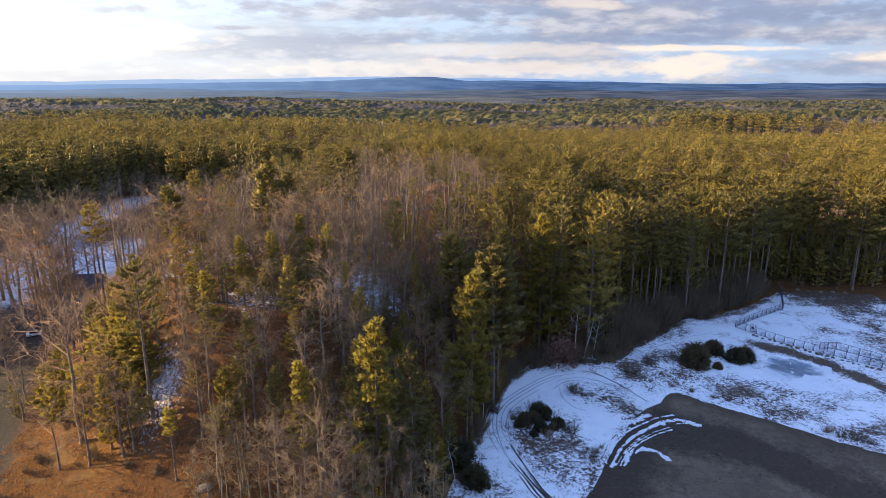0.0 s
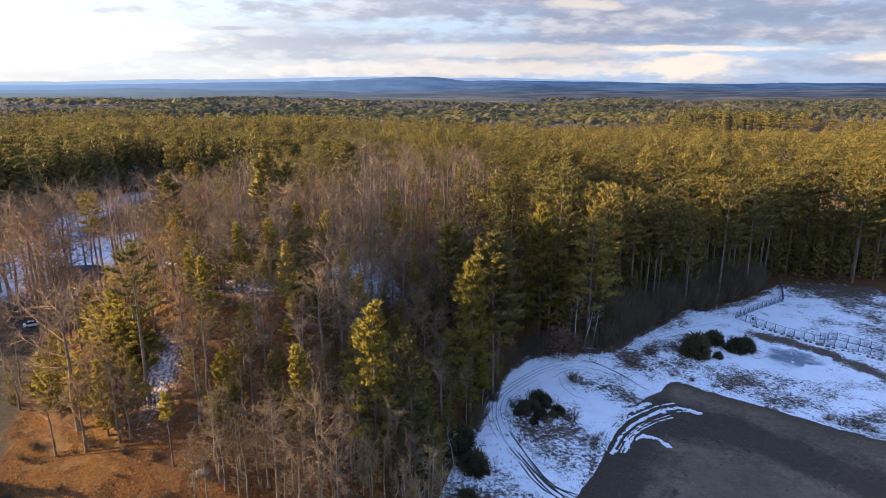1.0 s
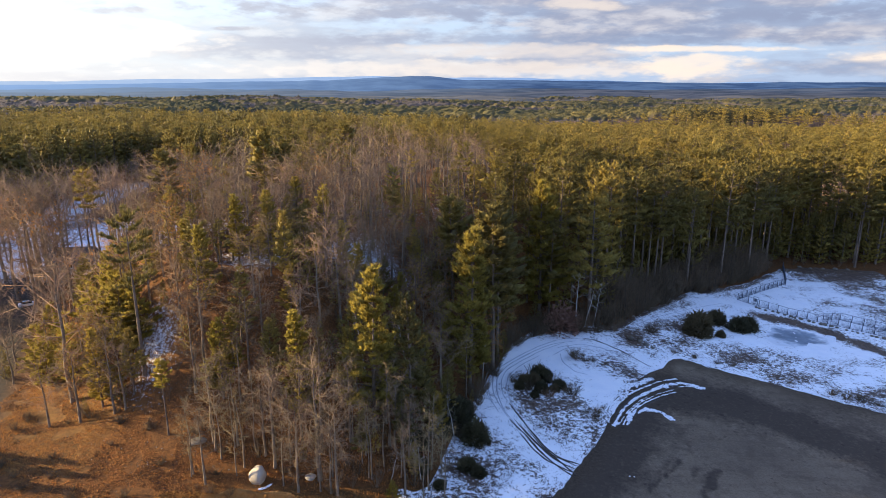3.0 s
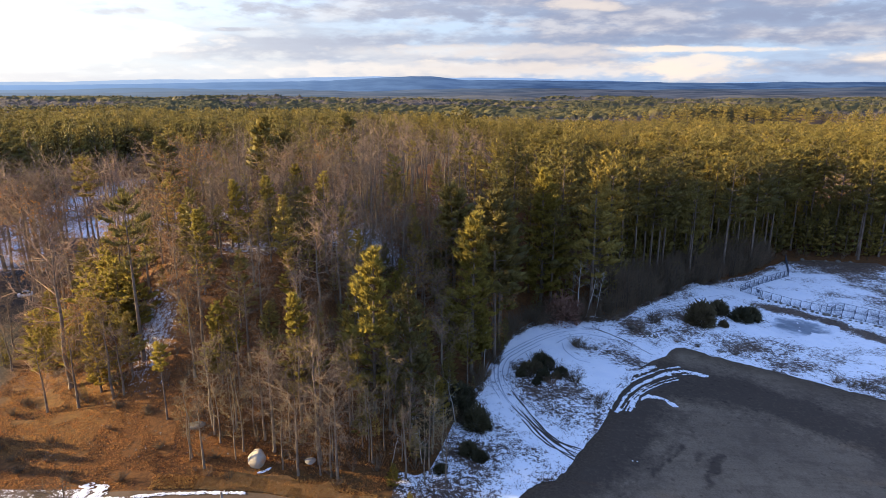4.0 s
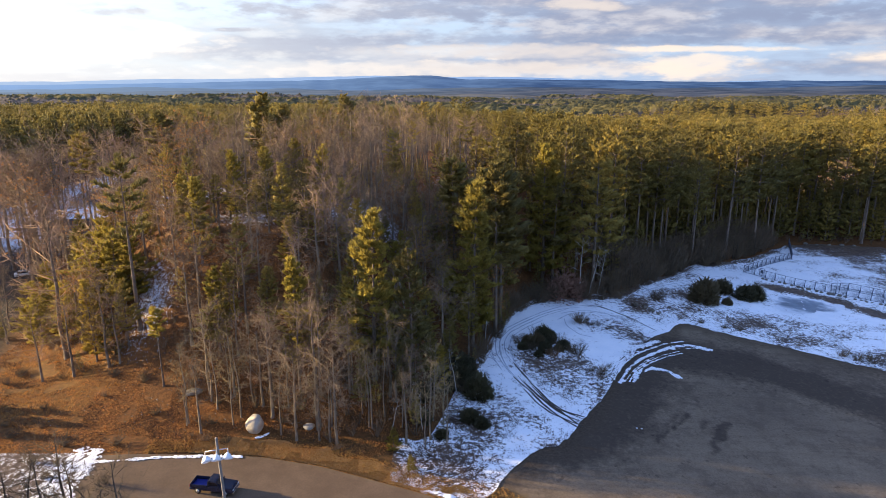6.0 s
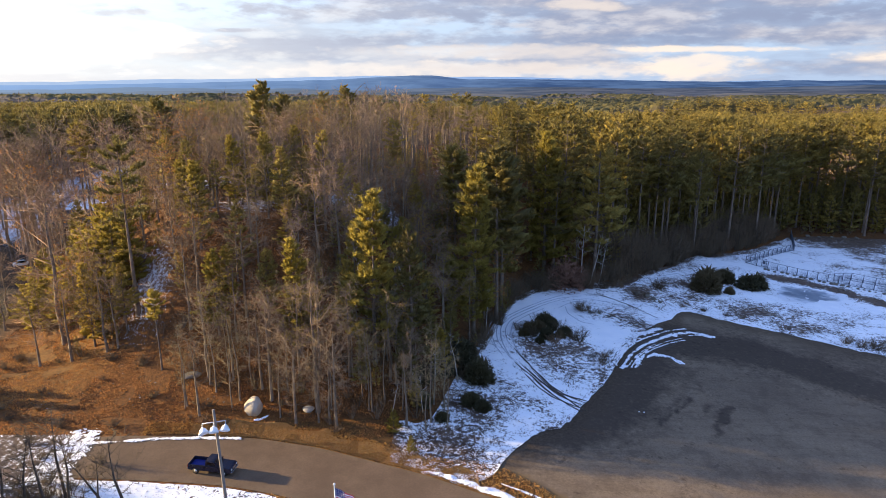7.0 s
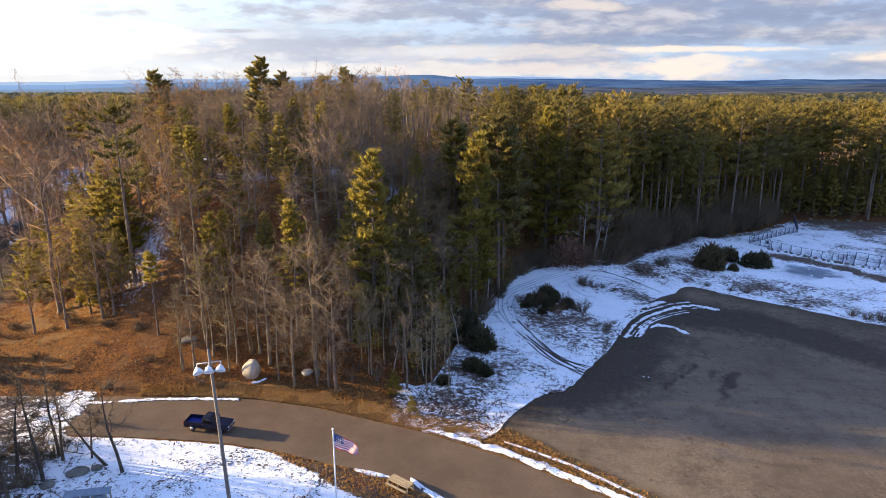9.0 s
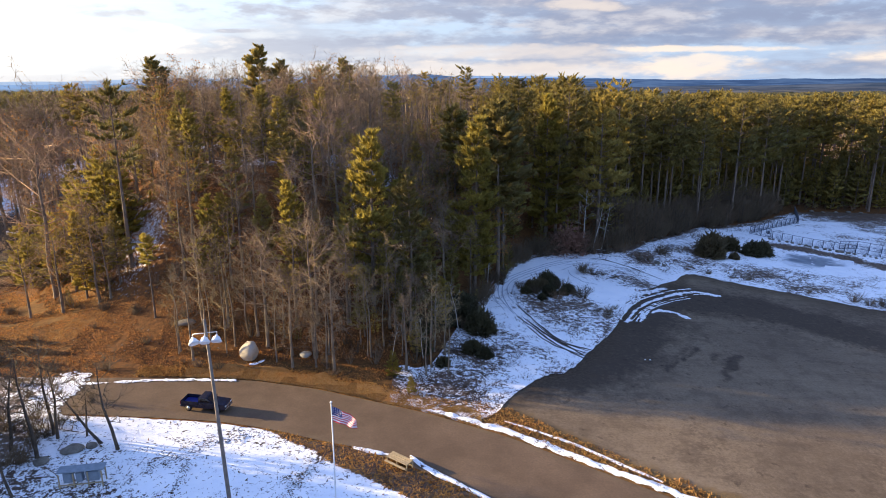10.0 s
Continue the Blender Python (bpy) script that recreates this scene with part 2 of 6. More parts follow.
def ground_material():
    m, nodes, links, bsdf = material("forest_floor", 0.95, 0.0, 0.1)
    n1 = noisy(nodes, links, 0.12, 5.0)
    n2 = noisy(nodes, links, 1.6, 5.0, 0.7)
    n3 = noisy(nodes, links, 6.0, 3.0, 0.7)
    litter = mixed(nodes, links, n2, (0.055, 0.026, 0.012), (0.24, 0.102, 0.033))
    litter = mixed(nodes, links, math_node(nodes, links, "MULTIPLY", n3, 0.4), litter, (0.32, 0.145, 0.046))
    grass = mixed(nodes, links, n2, (0.10, 0.053, 0.019), (0.31, 0.162, 0.047))
    grass = mixed(nodes, links, math_node(nodes, links, "MULTIPLY", n3, 0.4), grass, (0.10, 0.06, 0.03))
    patch = noisy(nodes, links, 0.45, 5.0, 0.65, 0.3, 0.6)
    c = mixed(nodes, links, math_node(nodes, links, "MULTIPLY", attribute(nodes, "grass"), patch), litter, grass)
    c = mixed(nodes, links, math_node(nodes, links, "MULTIPLY", n1, 0.35), c, (0.05, 0.035, 0.022))
    # bare dirt, its colour darkened to carry the shade lying on it
    dirt_shade = mixed(nodes, links, n2, (0.04, 0.033, 0.026), (0.085, 0.07, 0.053))
    c = mixed(nodes, links, attribute(nodes, "dirt_shade"), c, dirt_shade)
    melt = math_node(nodes, links, "ADD", math_node(nodes, links, "MULTIPLY", n2, 0.55), math_node(nodes, links, "MULTIPLY", n3, 0.45))
    snow = ranged(nodes, links, math_node(nodes, links, "SUBTRACT", attribute(nodes, "snow"), melt), -0.04, 0.06)
    c = mixed(nodes, links, snow, c, (0.78, 0.80, 0.84))
    links.new(c, bsdf.inputs["Base Color"])
    bumped(nodes, links, bsdf, n3, 0.6, 0.12)
    return m


def snow_material():
    m, nodes, links, bsdf = material("old_snow", 0.65, 0.0, 0.25)
    n1 = noisy(nodes, links, 0.35, 4.0)
    n2 = noisy(nodes, links, 1.3, 4.0, 0.7)
    n3 = noisy(nodes, links, 4.2, 3.0, 0.7)
    white = mixed(nodes, links, n1, (0.86, 0.875, 0.905), (0.93, 0.93, 0.94))
    weed = mixed(nodes, links, n2, (0.06, 0.04, 0.03), (0.17, 0.11, 0.07))
    melt = math_node(nodes, links, "ADD", math_node(nodes, links, "MULTIPLY", n2, 0.5), math_node(nodes, links, "MULTIPLY", n3, 0.5))
    bare = ranged(nodes, links, math_node(nodes, links, "SUBTRACT", attribute(nodes, "bare"), melt), -0.06, 0.06)
    c = mixed(nodes, links, bare, white, weed)
    mud = mixed(nodes, links, n2, (0.05, 0.045, 0.04), (0.13, 0.11, 0.095))
    track = ranged(nodes, links, math_node(nodes, links, "SUBTRACT", attribute(nodes, "track"), math_node(nodes, links, "MULTIPLY", n3, 0.5)), 0.15, 0.4)
    c = mixed(nodes, links, track, c, mud)
    links.new(c, bsdf.inputs["Base Color"])
    bumped(nodes, links, bsdf, melt, 0.4, 0.08)
    return m


def asphalt_material():
    m, nodes, links, bsdf = material("worn_asphalt", 0.85, 0.0, 0.25)
    n1 = noisy(nodes, links, 0.25, 5.0)
    n2 = noisy(nodes, links, 5.0, 4.0, 0.7)
    n3 = noisy(nodes, links, 1.0, 3.0, 0.6, 0.4, 0.7)
    c = mixed(nodes, links, n1, (0.125, 0.080, 0.048), (0.175, 0.114, 0.070))
    c = mixed(nodes, links, math_node(nodes, links, "MULTIPLY", n2, 0.3), c, (0.05, 0.038, 0.03))
    c = mixed(nodes, links, math_node(nodes, links, "MULTIPLY", attribute(nodes, "edge"), n3), c, (0.15, 0.11, 0.065))
    links.new(c, bsdf.inputs["Base Color"])
    bumped(nodes, links, bsdf, n2, 0.3, 0.01)
    return m


def lot_material():
    m, nodes, links, bsdf = material("packed_gravel", 0.95, 0.0, 0.06)
    n1 = noisy(nodes, links, 0.06, 6.0, 0.6, 0.36, 0.64)
    n2 = noisy(nodes, links, 3.0, 5.0, 0.75)
    n3 = noisy(nodes, links, 0.5, 6.0, 0.7, 0.3, 0.7)
    n4 = noisy(nodes, links, 1.4, 5.0, 0.7, 0.35, 0.65)
    c = mixed(nodes, links, n1, (0.155, 0.115, 0.078), (0.25, 0.186, 0.122))
    c = mixed(nodes, links, math_node(nodes, links, "MULTIPLY", n3, 0.3), c, (0.27, 0.208, 0.155))
    wet = ranged(nodes, links, math_node(nodes, links, "ADD", attribute(nodes, "wet"), math_node(nodes, links, "MULTIPLY", math_node(nodes, links, "SUBTRACT", n4, 0.5), 0.5)), 0.25, 0.95)
    c = mixed(nodes, links, math_node(nodes, links, "MULTIPLY", wet, 0.88), c, (0.058, 0.044, 0.034))
    c = mixed(nodes, links, math_node(nodes, links, "MULTIPLY", n2, 0.5), c, (0.09, 0.066, 0.046))
    drag = noisy(nodes, links, 0.9, 4.0, 0.6, 0.5, 0.66, (0.09, 1, 1))
    c = mixed(nodes, links, math_node(nodes, links, "MULTIPLY", drag, 0.2), c, (0.085, 0.06, 0.042))
    blot = noisy(nodes, links, 0.28, 6.0, 0.65, 0.5, 0.62)
    c = mixed(nodes, links, math_node(nodes, links, "MULTIPLY", blot, 0.32), c, (0.07, 0.052, 0.038))
    spot = noisy(nodes, links, 0.7, 2.0, 0.5, 0.67, 0.72)
    c = mixed(nodes, links, math_node(nodes, links, "MULTIPLY", spot, 0.35), c, (0.03, 0.022, 0.018))
    rim = math_node(nodes, links, "MULTIPLY", attribute(nodes, "edge"), ranged(nodes, links, n4, -0.6, 0.6))
    c = mixed(nodes, links, math_node(nodes, links, "MULTIPLY", rim, 0.7), c, mixed(nodes, links, n2, (0.045, 0.032, 0.022), (0.11, 0.078, 0.05)))
    c = mixed(nodes, links, attribute(nodes, "verge"), c, mixed(nodes, links, n2, (0.08, 0.05, 0.022), (0.22, 0.14, 0.055)))
    links.new(c, bsdf.inputs["Base Color"])
    bumped(nodes, links, bsdf, n2, 0.4, 0.02)
    return m


M_GROUND, M_SNOW, M_ASPHALT, M_LOT, M_FARWOOD = ground_material(), snow_material(), asphalt_material(), lot_material(), far_wood_material()

# ---- helpers for meshes ----
def mesh_from(name, V, F, mats, index=None, smooth=False, **attrs):
    """A mesh from arrays of points and of triangles or quads (all alike)."""
    V, F = np.asarray(V, np.float32).reshape(-1, 3), np.asarray(F, np.int32)
    k = F.shape[1]
    me = bpy.data.meshes.new(name)
    me.vertices.add(len(V))
    me.vertices.foreach_set("co", V.ravel())
    me.loops.add(F.size)
    me.loops.foreach_set("vertex_index", F.ravel())
    me.polygons.add(len(F))
    me.polygons.foreach_set("loop_start", np.arange(0, F.size, k, dtype=np.int32))
    for m in mats:
        me.materials.append(m)
    if index is not None:
        me.polygons.foreach_set("material_index", np.asarray(index, np.int32))
    me.polygons.foreach_set("use_smooth", np.full(len(F), smooth) if isinstance(smooth, bool) else smooth)
    for key, values in attrs.items():
        a = me.attributes.new(key, "FLOAT", "POINT")
        a.data.foreach_set("value", np.asarray(values, np.float32).ravel())
    me.update(calc_edges=True)
    me.validate()
    return me


def part(name, bm, mat, parent=None, label="", smooth=False):
    """Links a bmesh as one mesh object under a thing or a part."""
    me = bpy.data.meshes.new(name)
    bm.to_mesh(me)
    bm.free()
    me.materials.append(mat)
    if smooth:
        me.polygons.foreach_set("use_smooth", [True] * len(me.polygons))
    ob = new(name, me)
    ob.parent = parent
    return tagged(ob, label)


def smooth01(x):
    x = np.clip(x, 0.0, 1.0)
    return x * x * (3 - 2 * x)


def value_noise(x, y, seed=0):
    """Smooth noise of about -1 to 1, one bump a unit."""
    x, y = np.asarray(x, float), np.asarray(y, float)
    xi, yi = np.floor(x), np.floor(y)
    u, v = smooth01(x - xi), smooth01(y - yi)

    def corner(a, b):
        s = np.sin(a * 127.1 + b * 311.7 + seed * 74.7) * 43758.5453
        return 2 * (s - np.floor(s)) - 1
    return (corner(xi, yi) * (1 - u) + corner(xi + 1, yi) * u) * (1 - v) + (corner(xi, yi + 1) * (1 - u) + corner(xi + 1, yi + 1) * u) * v


def fbm(x, y, seed=0):
    return value_noise(x, y, seed) * 0.6 + value_noise(x * 2.1, y * 2.1, seed + 1) * 0.3 + value_noise(x * 4.3, y * 4.3, seed + 2) * 0.15


# ---- the plan: edges as y over x ----
WOOD_X = [-400, -2, 3, 6.7, 12.5, 15.7, 22, 29, 36, 42, 54, 62, 73, 86, 96, 109, 118, 128, 150, 200, 400]
WOOD_Y = [76, 76, 95, 104, 121, 131, 138, 142, 141, 141, 153, 163, 174, 179, 184, 197, 204, 207, 203, 206, 215]
LOT_X = [6, 9, 12.2, 18, 20, 22, 25.4, 29.2, 32.2, 34.8, 39.5, 43, 48, 50.5, 53.4, 57, 62, 70, 78, 86, 102, 130]
LOT_Y = [68.6, 72, 76.5, 79.7, 83.5, 87, 91.5, 98.6, 104.2, 108, 116, 119.5, 123, 127.5, 128.3, 125.3, 122, 117, 111, 106.5, 99, 88]
FAR_X = [-50, -42, -32.6, -24.6, -16.3, -7.5, -2, 6.9, 15, 22, 27, 45, 70]
FAR_Y = [71.8, 72.4, 73, 72.9, 71.3, 68.2, 66.2, 61.8, 56.4, 51.9, 48.7, 36.5, 20]
NEAR_X = [-50, -38.5, -30, -25.2, -19.4, -13.9, -8.9, -3.5, 2.1, 5.7, 24, 48]
NEAR_Y = [63.6, 63.4, 63.2, 62.9, 61.7, 59.9, 58.6, 55.6, 52.3, 49.9, 37, 20]


def bump(x, y, cx, cy, rx, ry, turn=0.0):
    c, s = math.cos(turn), math.sin(turn)
    u, v = (x - cx) * c + (y - cy) * s, -(x - cx) * s + (y - cy) * c
    return np.exp(-(u / rx) ** 2 - (v / ry) ** 2)


def along(x, y, line, width):
    """How near a place lies to a line of a few points: 1 on it."""
    pts = [Vector(p) for p in line]
    near = np.full(np.shape(x), 1e9)
    for p, q in zip(pts, pts[1:]):
        d = q - p
        t = np.clip(((x - p.x) * d.x + (y - p.y) * d.y) / max(d.length_squared, 1e-6), 0, 1)
        near = np.minimum(near, np.hypot(x - p.x - t * d.x, y - p.y - t * d.y))
    return np.exp(-(near / width) ** 2)


def smooth_interp(x, xs, ys):
    """The polyline with its corners rounded off."""
    return (np.interp(x - 1.5, xs, ys) + np.interp(x, xs, ys) * 2 + np.interp(x + 1.5, xs, ys)) / 4


def base(x, y):
    return 1.3 - 0.045 * np.clip(x, -42, 125)


def into_wood(x, y):
    """Metres behind the edge of the wood; below 0 in front of it."""
    near = np.full(np.shape(x), 1e9)
    for k in range(len(WOOD_X) - 1):
        ax, ay = WOOD_X[k], WOOD_Y[k]
        ux, uy = WOOD_X[k + 1] - ax, WOOD_Y[k + 1] - ay
        t = np.clip(((x - ax) * ux + (y - ay) * uy) / (ux * ux + uy * uy), 0, 1)
        near = np.minimum(near, np.hypot(x - ax - t * ux, y - ay - t * uy))
    return np.where(y > np.interp(x, WOOD_X, WOOD_Y), near, -near)


def height(x, y):
    """The lie of the land."""
    x, y = np.asarray(x, float), np.asarray(y, float)
    inside = into_wood(x, y)
    left_foot = -70 - 0.55 * np.clip(y - 92, 0, 78) + 0.8 * np.clip(y - 172, 0, 95)
    left = smooth01((x - left_foot) / 38)
    back = 1 - smooth01((y - 250) / 200)
    hill = 21.5 * smooth01((inside + 1) / 42) * left * back * (1 - smooth01((x - 5) / 95))
    far = smooth01((y - 330) / 700)
    roll = fbm(x / 620 + 3.1, y / 330 + 1.7, 5) * 20 * far
    rough = fbm(x / 14, y / 14, 9) * 0.35 * smooth01((inside + 1) / 10)
    mound = 0.9 * bump(x, y, 21, 111, 9, 9) + 1.6 * bump(x, y, 50, 148, 16, 14, 0.7) - 0.7 * bump(x, y, 90, 144, 13, 11)
    return base(x, y) + mound + hill + roll + rough - 8 * far - 15 * smooth01((y - 1100) / 1500)


def grid_mesh(name, xs, ys, mat, z, **attrs):
    X, Y = np.meshgrid(xs, ys)
    V = np.stack([X, Y, z(X, Y)], -1).reshape(-1, 3)
    n, m = len(xs), len(ys)
    i = (np.arange(m - 1)[:, None] * n + np.arange(n - 1)[None]).ravel()
    F = np.stack([i, i + 1, i + n + 1, i + n], -1)
    return new(name, mesh_from(name, V, F, [mat], smooth=True, **{k: f(X, Y) for k, f in attrs.items()}))


def strip_mesh(name, xs, low, high, count, mat, z, **attrs):
    """A sheet between two edges y = low(x) and y = high(x)."""
    lo, hi = low(xs), high(xs)
    t = np.linspace(0, 1, count)[:, None]
    X, Y = np.broadcast_to(xs, (count, len(xs))), lo + (hi - lo) * t
    V = np.stack([X, Y, z(X, Y)], -1).reshape(-1, 3)
    n = len(xs)
    i = (np.arange(count - 1)[:, None] * n + np.arange(n - 1)[None]).ravel()
    F = np.stack([i, i + 1, i + n + 1, i + n], -1)
    return new(name, mesh_from(name, V, F, [mat], smooth=True, **{k: f(X, Y, t + 0 * X) for k, f in attrs.items()}))


def spread(fine_lo, fine_hi, step, lo, hi):
    mid = np.arange(fine_lo, fine_hi + step, step)
    up, down, s = [mid[-1]], [mid[0]], step
    while up[-1] < hi:
        s *= 1.22
        up.append(min(up[-1] + s, hi))
    s = step
    while down[-1] > lo:
        s *= 1.22
        down.append(max(down[-1] - s, lo))
    return np.array(down[:0:-1] + list(mid) + up[1:])


def ground_snow(x, y):
    s = 0.62 * bump(x, y, -51, 102, 5, 10, 0.3) + 0.5 * bump(x, y, -38, 122, 8, 9) + 0.6 * bump(x, y, -62, 150, 14, 16)
    s = s + 0.7 * bump(x, y, -20, 135, 12, 10) + 0.22 * bump(x, y, -20, 180, 40, 25)
    s = s + 0.8 * along(x, y, ((-146, 190), (-160, 225), (-170, 285), (-172, 345)), 13)
    s = s + 0.95 * bump(x, y, -132, 210, 20, 50, -0.3) + 0.4 * bump(x, y, -100, 178, 12, 25, 0.2) + 0.75 * bump(x, y, -105, 236, 34, 18)
    return np.clip(s + 0.15 * fbm(x / 9, y / 9, 31), 0, 1)


def ground_grass(x, y):
    g = np.where(y < 78, 1.0, 0.0) * smooth01((y - np.interp(x, FAR_X, FAR_Y) + 3) / 3)
    g = np.maximum(g * smooth01((x + 42) / 14), smooth01((y - 76) / 6) * (1 - smooth01((x + 58) / 10)) * (y < 115) * smooth01((x + 82) / 8))
    return np.clip(g, 0, 1)


def ground_dirt_shade(x, y):
    # left lane and right margin; shade at the left is in this dark tone
    return smooth01((-(x + 71) - 0.5 * np.clip(y - 90, 0, 120)) / 4) * (y < 260) * (y > 70) + smooth01((x - 130) / 20) * (y < 200)


ground = grid_mesh("ground", spread(-165, 170, 1.5, -4800, 4800), spread(35, 300, 1.5, -400, 4850), M_GROUND, height,
                   snow=ground_snow, grass=ground_grass, dirt_shade=ground_dirt_shade)
tagged(ground, "leaf-strewn brown ground with patches of snow", "ground", kind="structure")

# road, lot and snow
road = strip_mesh("road", np.arange(-49, 62, 0.5), lambda x: smooth_interp(x, NEAR_X, NEAR_Y), lambda x: smooth_interp(x, FAR_X, FAR_Y), 12, M_ASPHALT,
                  lambda x, y: height(x, y) + 0.05, edge=lambda x, y, t: np.clip(1 - 9 * t, 0, 1) + np.clip(9 * t - 8.2, 0, 1))
tagged(road, "worn brown-grey asphalt road with ragged edges", "road", kind="structure")


def lot_low(x):
    return smooth_interp(x, FAR_X, FAR_Y) + 5.0 - 2.2 * smooth01((x - 10) / 12)


def lot_high(x):
    return np.maximum(smooth_interp(x, LOT_X, LOT_Y) + 0.6 * fbm(x / 2.0, x * 0, 3) + 0.35 * fbm(x / 0.6, x * 0, 4), lot_low(x) + 0.05)


def lot_wet(x, y, t):
    """Damp, dark gravel: a broad arc below the snow, the ragged edge of the lot, and smears where cars turned."""
    w = 1.5 * along(x, y, ((40, 112), (47, 113), (55, 109), (64, 102), (73, 93), (90, 77)), 6.0) + 1.0 * along(x, y, ((12, 75), (20, 81), (26, 89), (31, 97), (37, 106), (43, 112)), 6.5)
    w = w + 0.55 * bump(x, y, 34, 95, 8, 6, 0.6)
    sx, sy = x + 1.2 * fbm(x / 3, y / 3, 63), y + 1.2 * fbm(x / 3, y / 3, 64)
    for k in range(7):
        cx, cy, reach = 31 + 1.9 * k + 0.9 * math.sin(k * 5.1), 88 - 0.9 * k + 1.8 * math.sin(k * 2.3), 3.2 + 1.6 * math.sin(k * 4.1)
        w = w + (0.7 + 0.25 * math.sin(k * 2.9)) * along(sx, sy, ((cx - 0.6 * reach, cy - 0.85 * reach), (cx + 0.6 * reach, cy + 0.85 * reach)), 0.55)
    return np.clip(w + 0.12 + 0.5 * fbm(x / 6, y / 6, 61) + 0.25 * fbm(x / 1.2, y / 1.2, 62), 0, 1)


lot = strip_mesh("parking_lot", np.arange(3.5, 130, 0.4), lot_low, lot_high, 110, M_LOT, lambda x, y: height(x, y) + 0.04, wet=lot_wet,
                 edge=lambda x, y, t: np.clip(1.3 - (smooth_interp(x, LOT_X, LOT_Y) - y) / (5 + 3 * fbm(x / 4, y / 4, 23)), 0, 1),
                 verge=lambda x, y, t: np.clip(1.2 - (y - lot_low(x)) / 2.2 + 0.5 * fbm(x / 1.2, y / 1.2, 27), 0, 1))
tagged(lot, "bare brown-grey gravel parking lot, partly wet", "parking lot", kind="structure")


def snow_bare(x, y, t):
    wood = np.interp(x, WOOD_X, WOOD_Y)
    b = 0.30 + 0.38 * fbm(x / 5, y / 5, 21) + 0.08 * fbm(x / 1.3, y / 1.3, 22)
    b = b - 0.30 * along(x, y, ((17, 88), (13, 97), (10, 105), (10.3, 114), (15, 124), (24, 133), (34, 136), (40, 132)), 3.2)
    b = b - 0.22 * along(x, y, ((33, 113), (30, 122), (26, 128)), 3.5) - 0.25 * along(x, y, ((46, 142), (60, 154), (80, 168)), 2.5)
    b = b + 0.4 * np.clip(1 - (wood - y) / 1.8, 0, 1) * (x > 3)
    b = b + 0.7 * smooth01((-4.5 - x + 0.12 * (y - 80)) / 4) + 0.12 * bump(x, y, 2, 73, 5, 6) + 0.16 * bump(x, y, 5, 82, 6, 9)
    b = b + 0.30 * bump(x, y, 19, 104, 6, 9) + 0.3 * bump(x, y, 27, 98, 4, 5) + 0.35 * bump(x, y, 31, 122, 3, 3) + 0.3 * bump(x, y, 38, 121, 4, 6)
    b = b + 0.1 * smooth01((9 - x) / 8) + 0.36 * bump(x, y, 57, 146, 16, 10, 0.7) + 0.3 * bump(x, y, 72, 128, 10, 6, -0.4) + 0.3 * bump(x, y, 45, 134, 4, 5) + 0.25 * bump(x, y, 84, 114, 14, 5, -0.5)
    b = b - 0.35 * bump(x, y, 90, 142, 13, 10) - 0.2 * bump(x, y, 103, 176, 9, 16, -0.5)
    b = b + 0.8 * along(x, y, ((88, 157.5), (93, 155), (98.5, 149.5), (103, 142), (106, 134)), 2.7) + 0.27 * smooth01((x - 120 + 9 * fbm(x / 5, y / 5, 41)) / 9) * (y > 150) + 0.2 * smooth01((y - 188 - 0.1 * (x - 118) + 5 * fbm(x / 4, y / 4, 43)) / 8) * (x > 117)
    return b


def snow_tracks(x, y, t):
    """The ground shows through where the ruts reach the lot."""
    return 0.5 * bump(x, y, 20.5, 84.5, 2.2, 2.6) + 0.45 * bump(x, y, 30, 101, 2.5, 4) + 0.4 * bump(x, y, 40, 119, 5, 2.5, 0.6)


snow_xs = np.concatenate([np.arange(-7, 60, 0.4), np.arange(60, 150, 0.8)])


def snow_low(x):
    bank_y = smooth_interp(x, FAR_X, FAR_Y) + 0.8
    lot_y = smooth_interp(x, LOT_X, LOT_Y) - 0.3 + 0.6 * fbm(x / 2.0, x * 0, 3) + 0.35 * fbm(x / 0.6, x * 0, 4)
    return bank_y + (lot_y - bank_y) * smooth01((x - 1.5) / 7)


def snow_high(x):
    return smooth_interp(x, WOOD_X, WOOD_Y) + 1.5 * fbm(x / 3.0, x * 0 + 5, 3) + 2


def snow_top(x, y):
    return height(x, y) + 0.13 + 0.12 * fbm(x / 2.2, y / 2.2, 8)


snow = strip_mesh("snow_cover", snow_xs, snow_low, snow_high, 130, M_SNOW, snow_top, bare=snow_bare, track=snow_tracks)
tagged(snow, "thin blue-shaded snow with weeds and tyre tracks", "snow", kind="structure")


LAWN_X = [-45, -26, -22, -19.4, -16.5, -13.8, -12.2, -8.5, -3.8, 4]
LAWN_Y = [62.5, 62.8, 62.2, 61, 58.9, 57.5, 55.8, 53.6, 50.6, 46]


def lawn_bare(x, y, t):
    return 0.22 + 0.2 * fbm(x / 4, y / 4, 17) + 0.08 * fbm(x / 1.1, y / 1.1, 18) + 0.8 * smooth01((y - np.interp(x, LAWN_X, LAWN_Y)) / 0.8) * smooth01((x + 21) / 3) + 0.4 * bump(x, y, -46, 52, 8, 7) + 0.34 * smooth01((-42.5 - x) / 3) + 0.16 * smooth01((y - 62) / 3) + 0.3 * bump(x, y, -33, 49, 5, 3) - 0.1 * bump(x, y, -45, 64, 6, 3)


def lawn_high(x):
    near = smooth_interp(x, NEAR_X, NEAR_Y) - 0.4 + 0.3 * fbm(x / 1.5, x * 0, 4)
    return near + (smooth_interp(x, FAR_X, FAR_Y) + 0.8 - near) * smooth01((-44.2 - x + 0.8 * fbm(x / 0.8, x * 0, 7)) / 2.6)


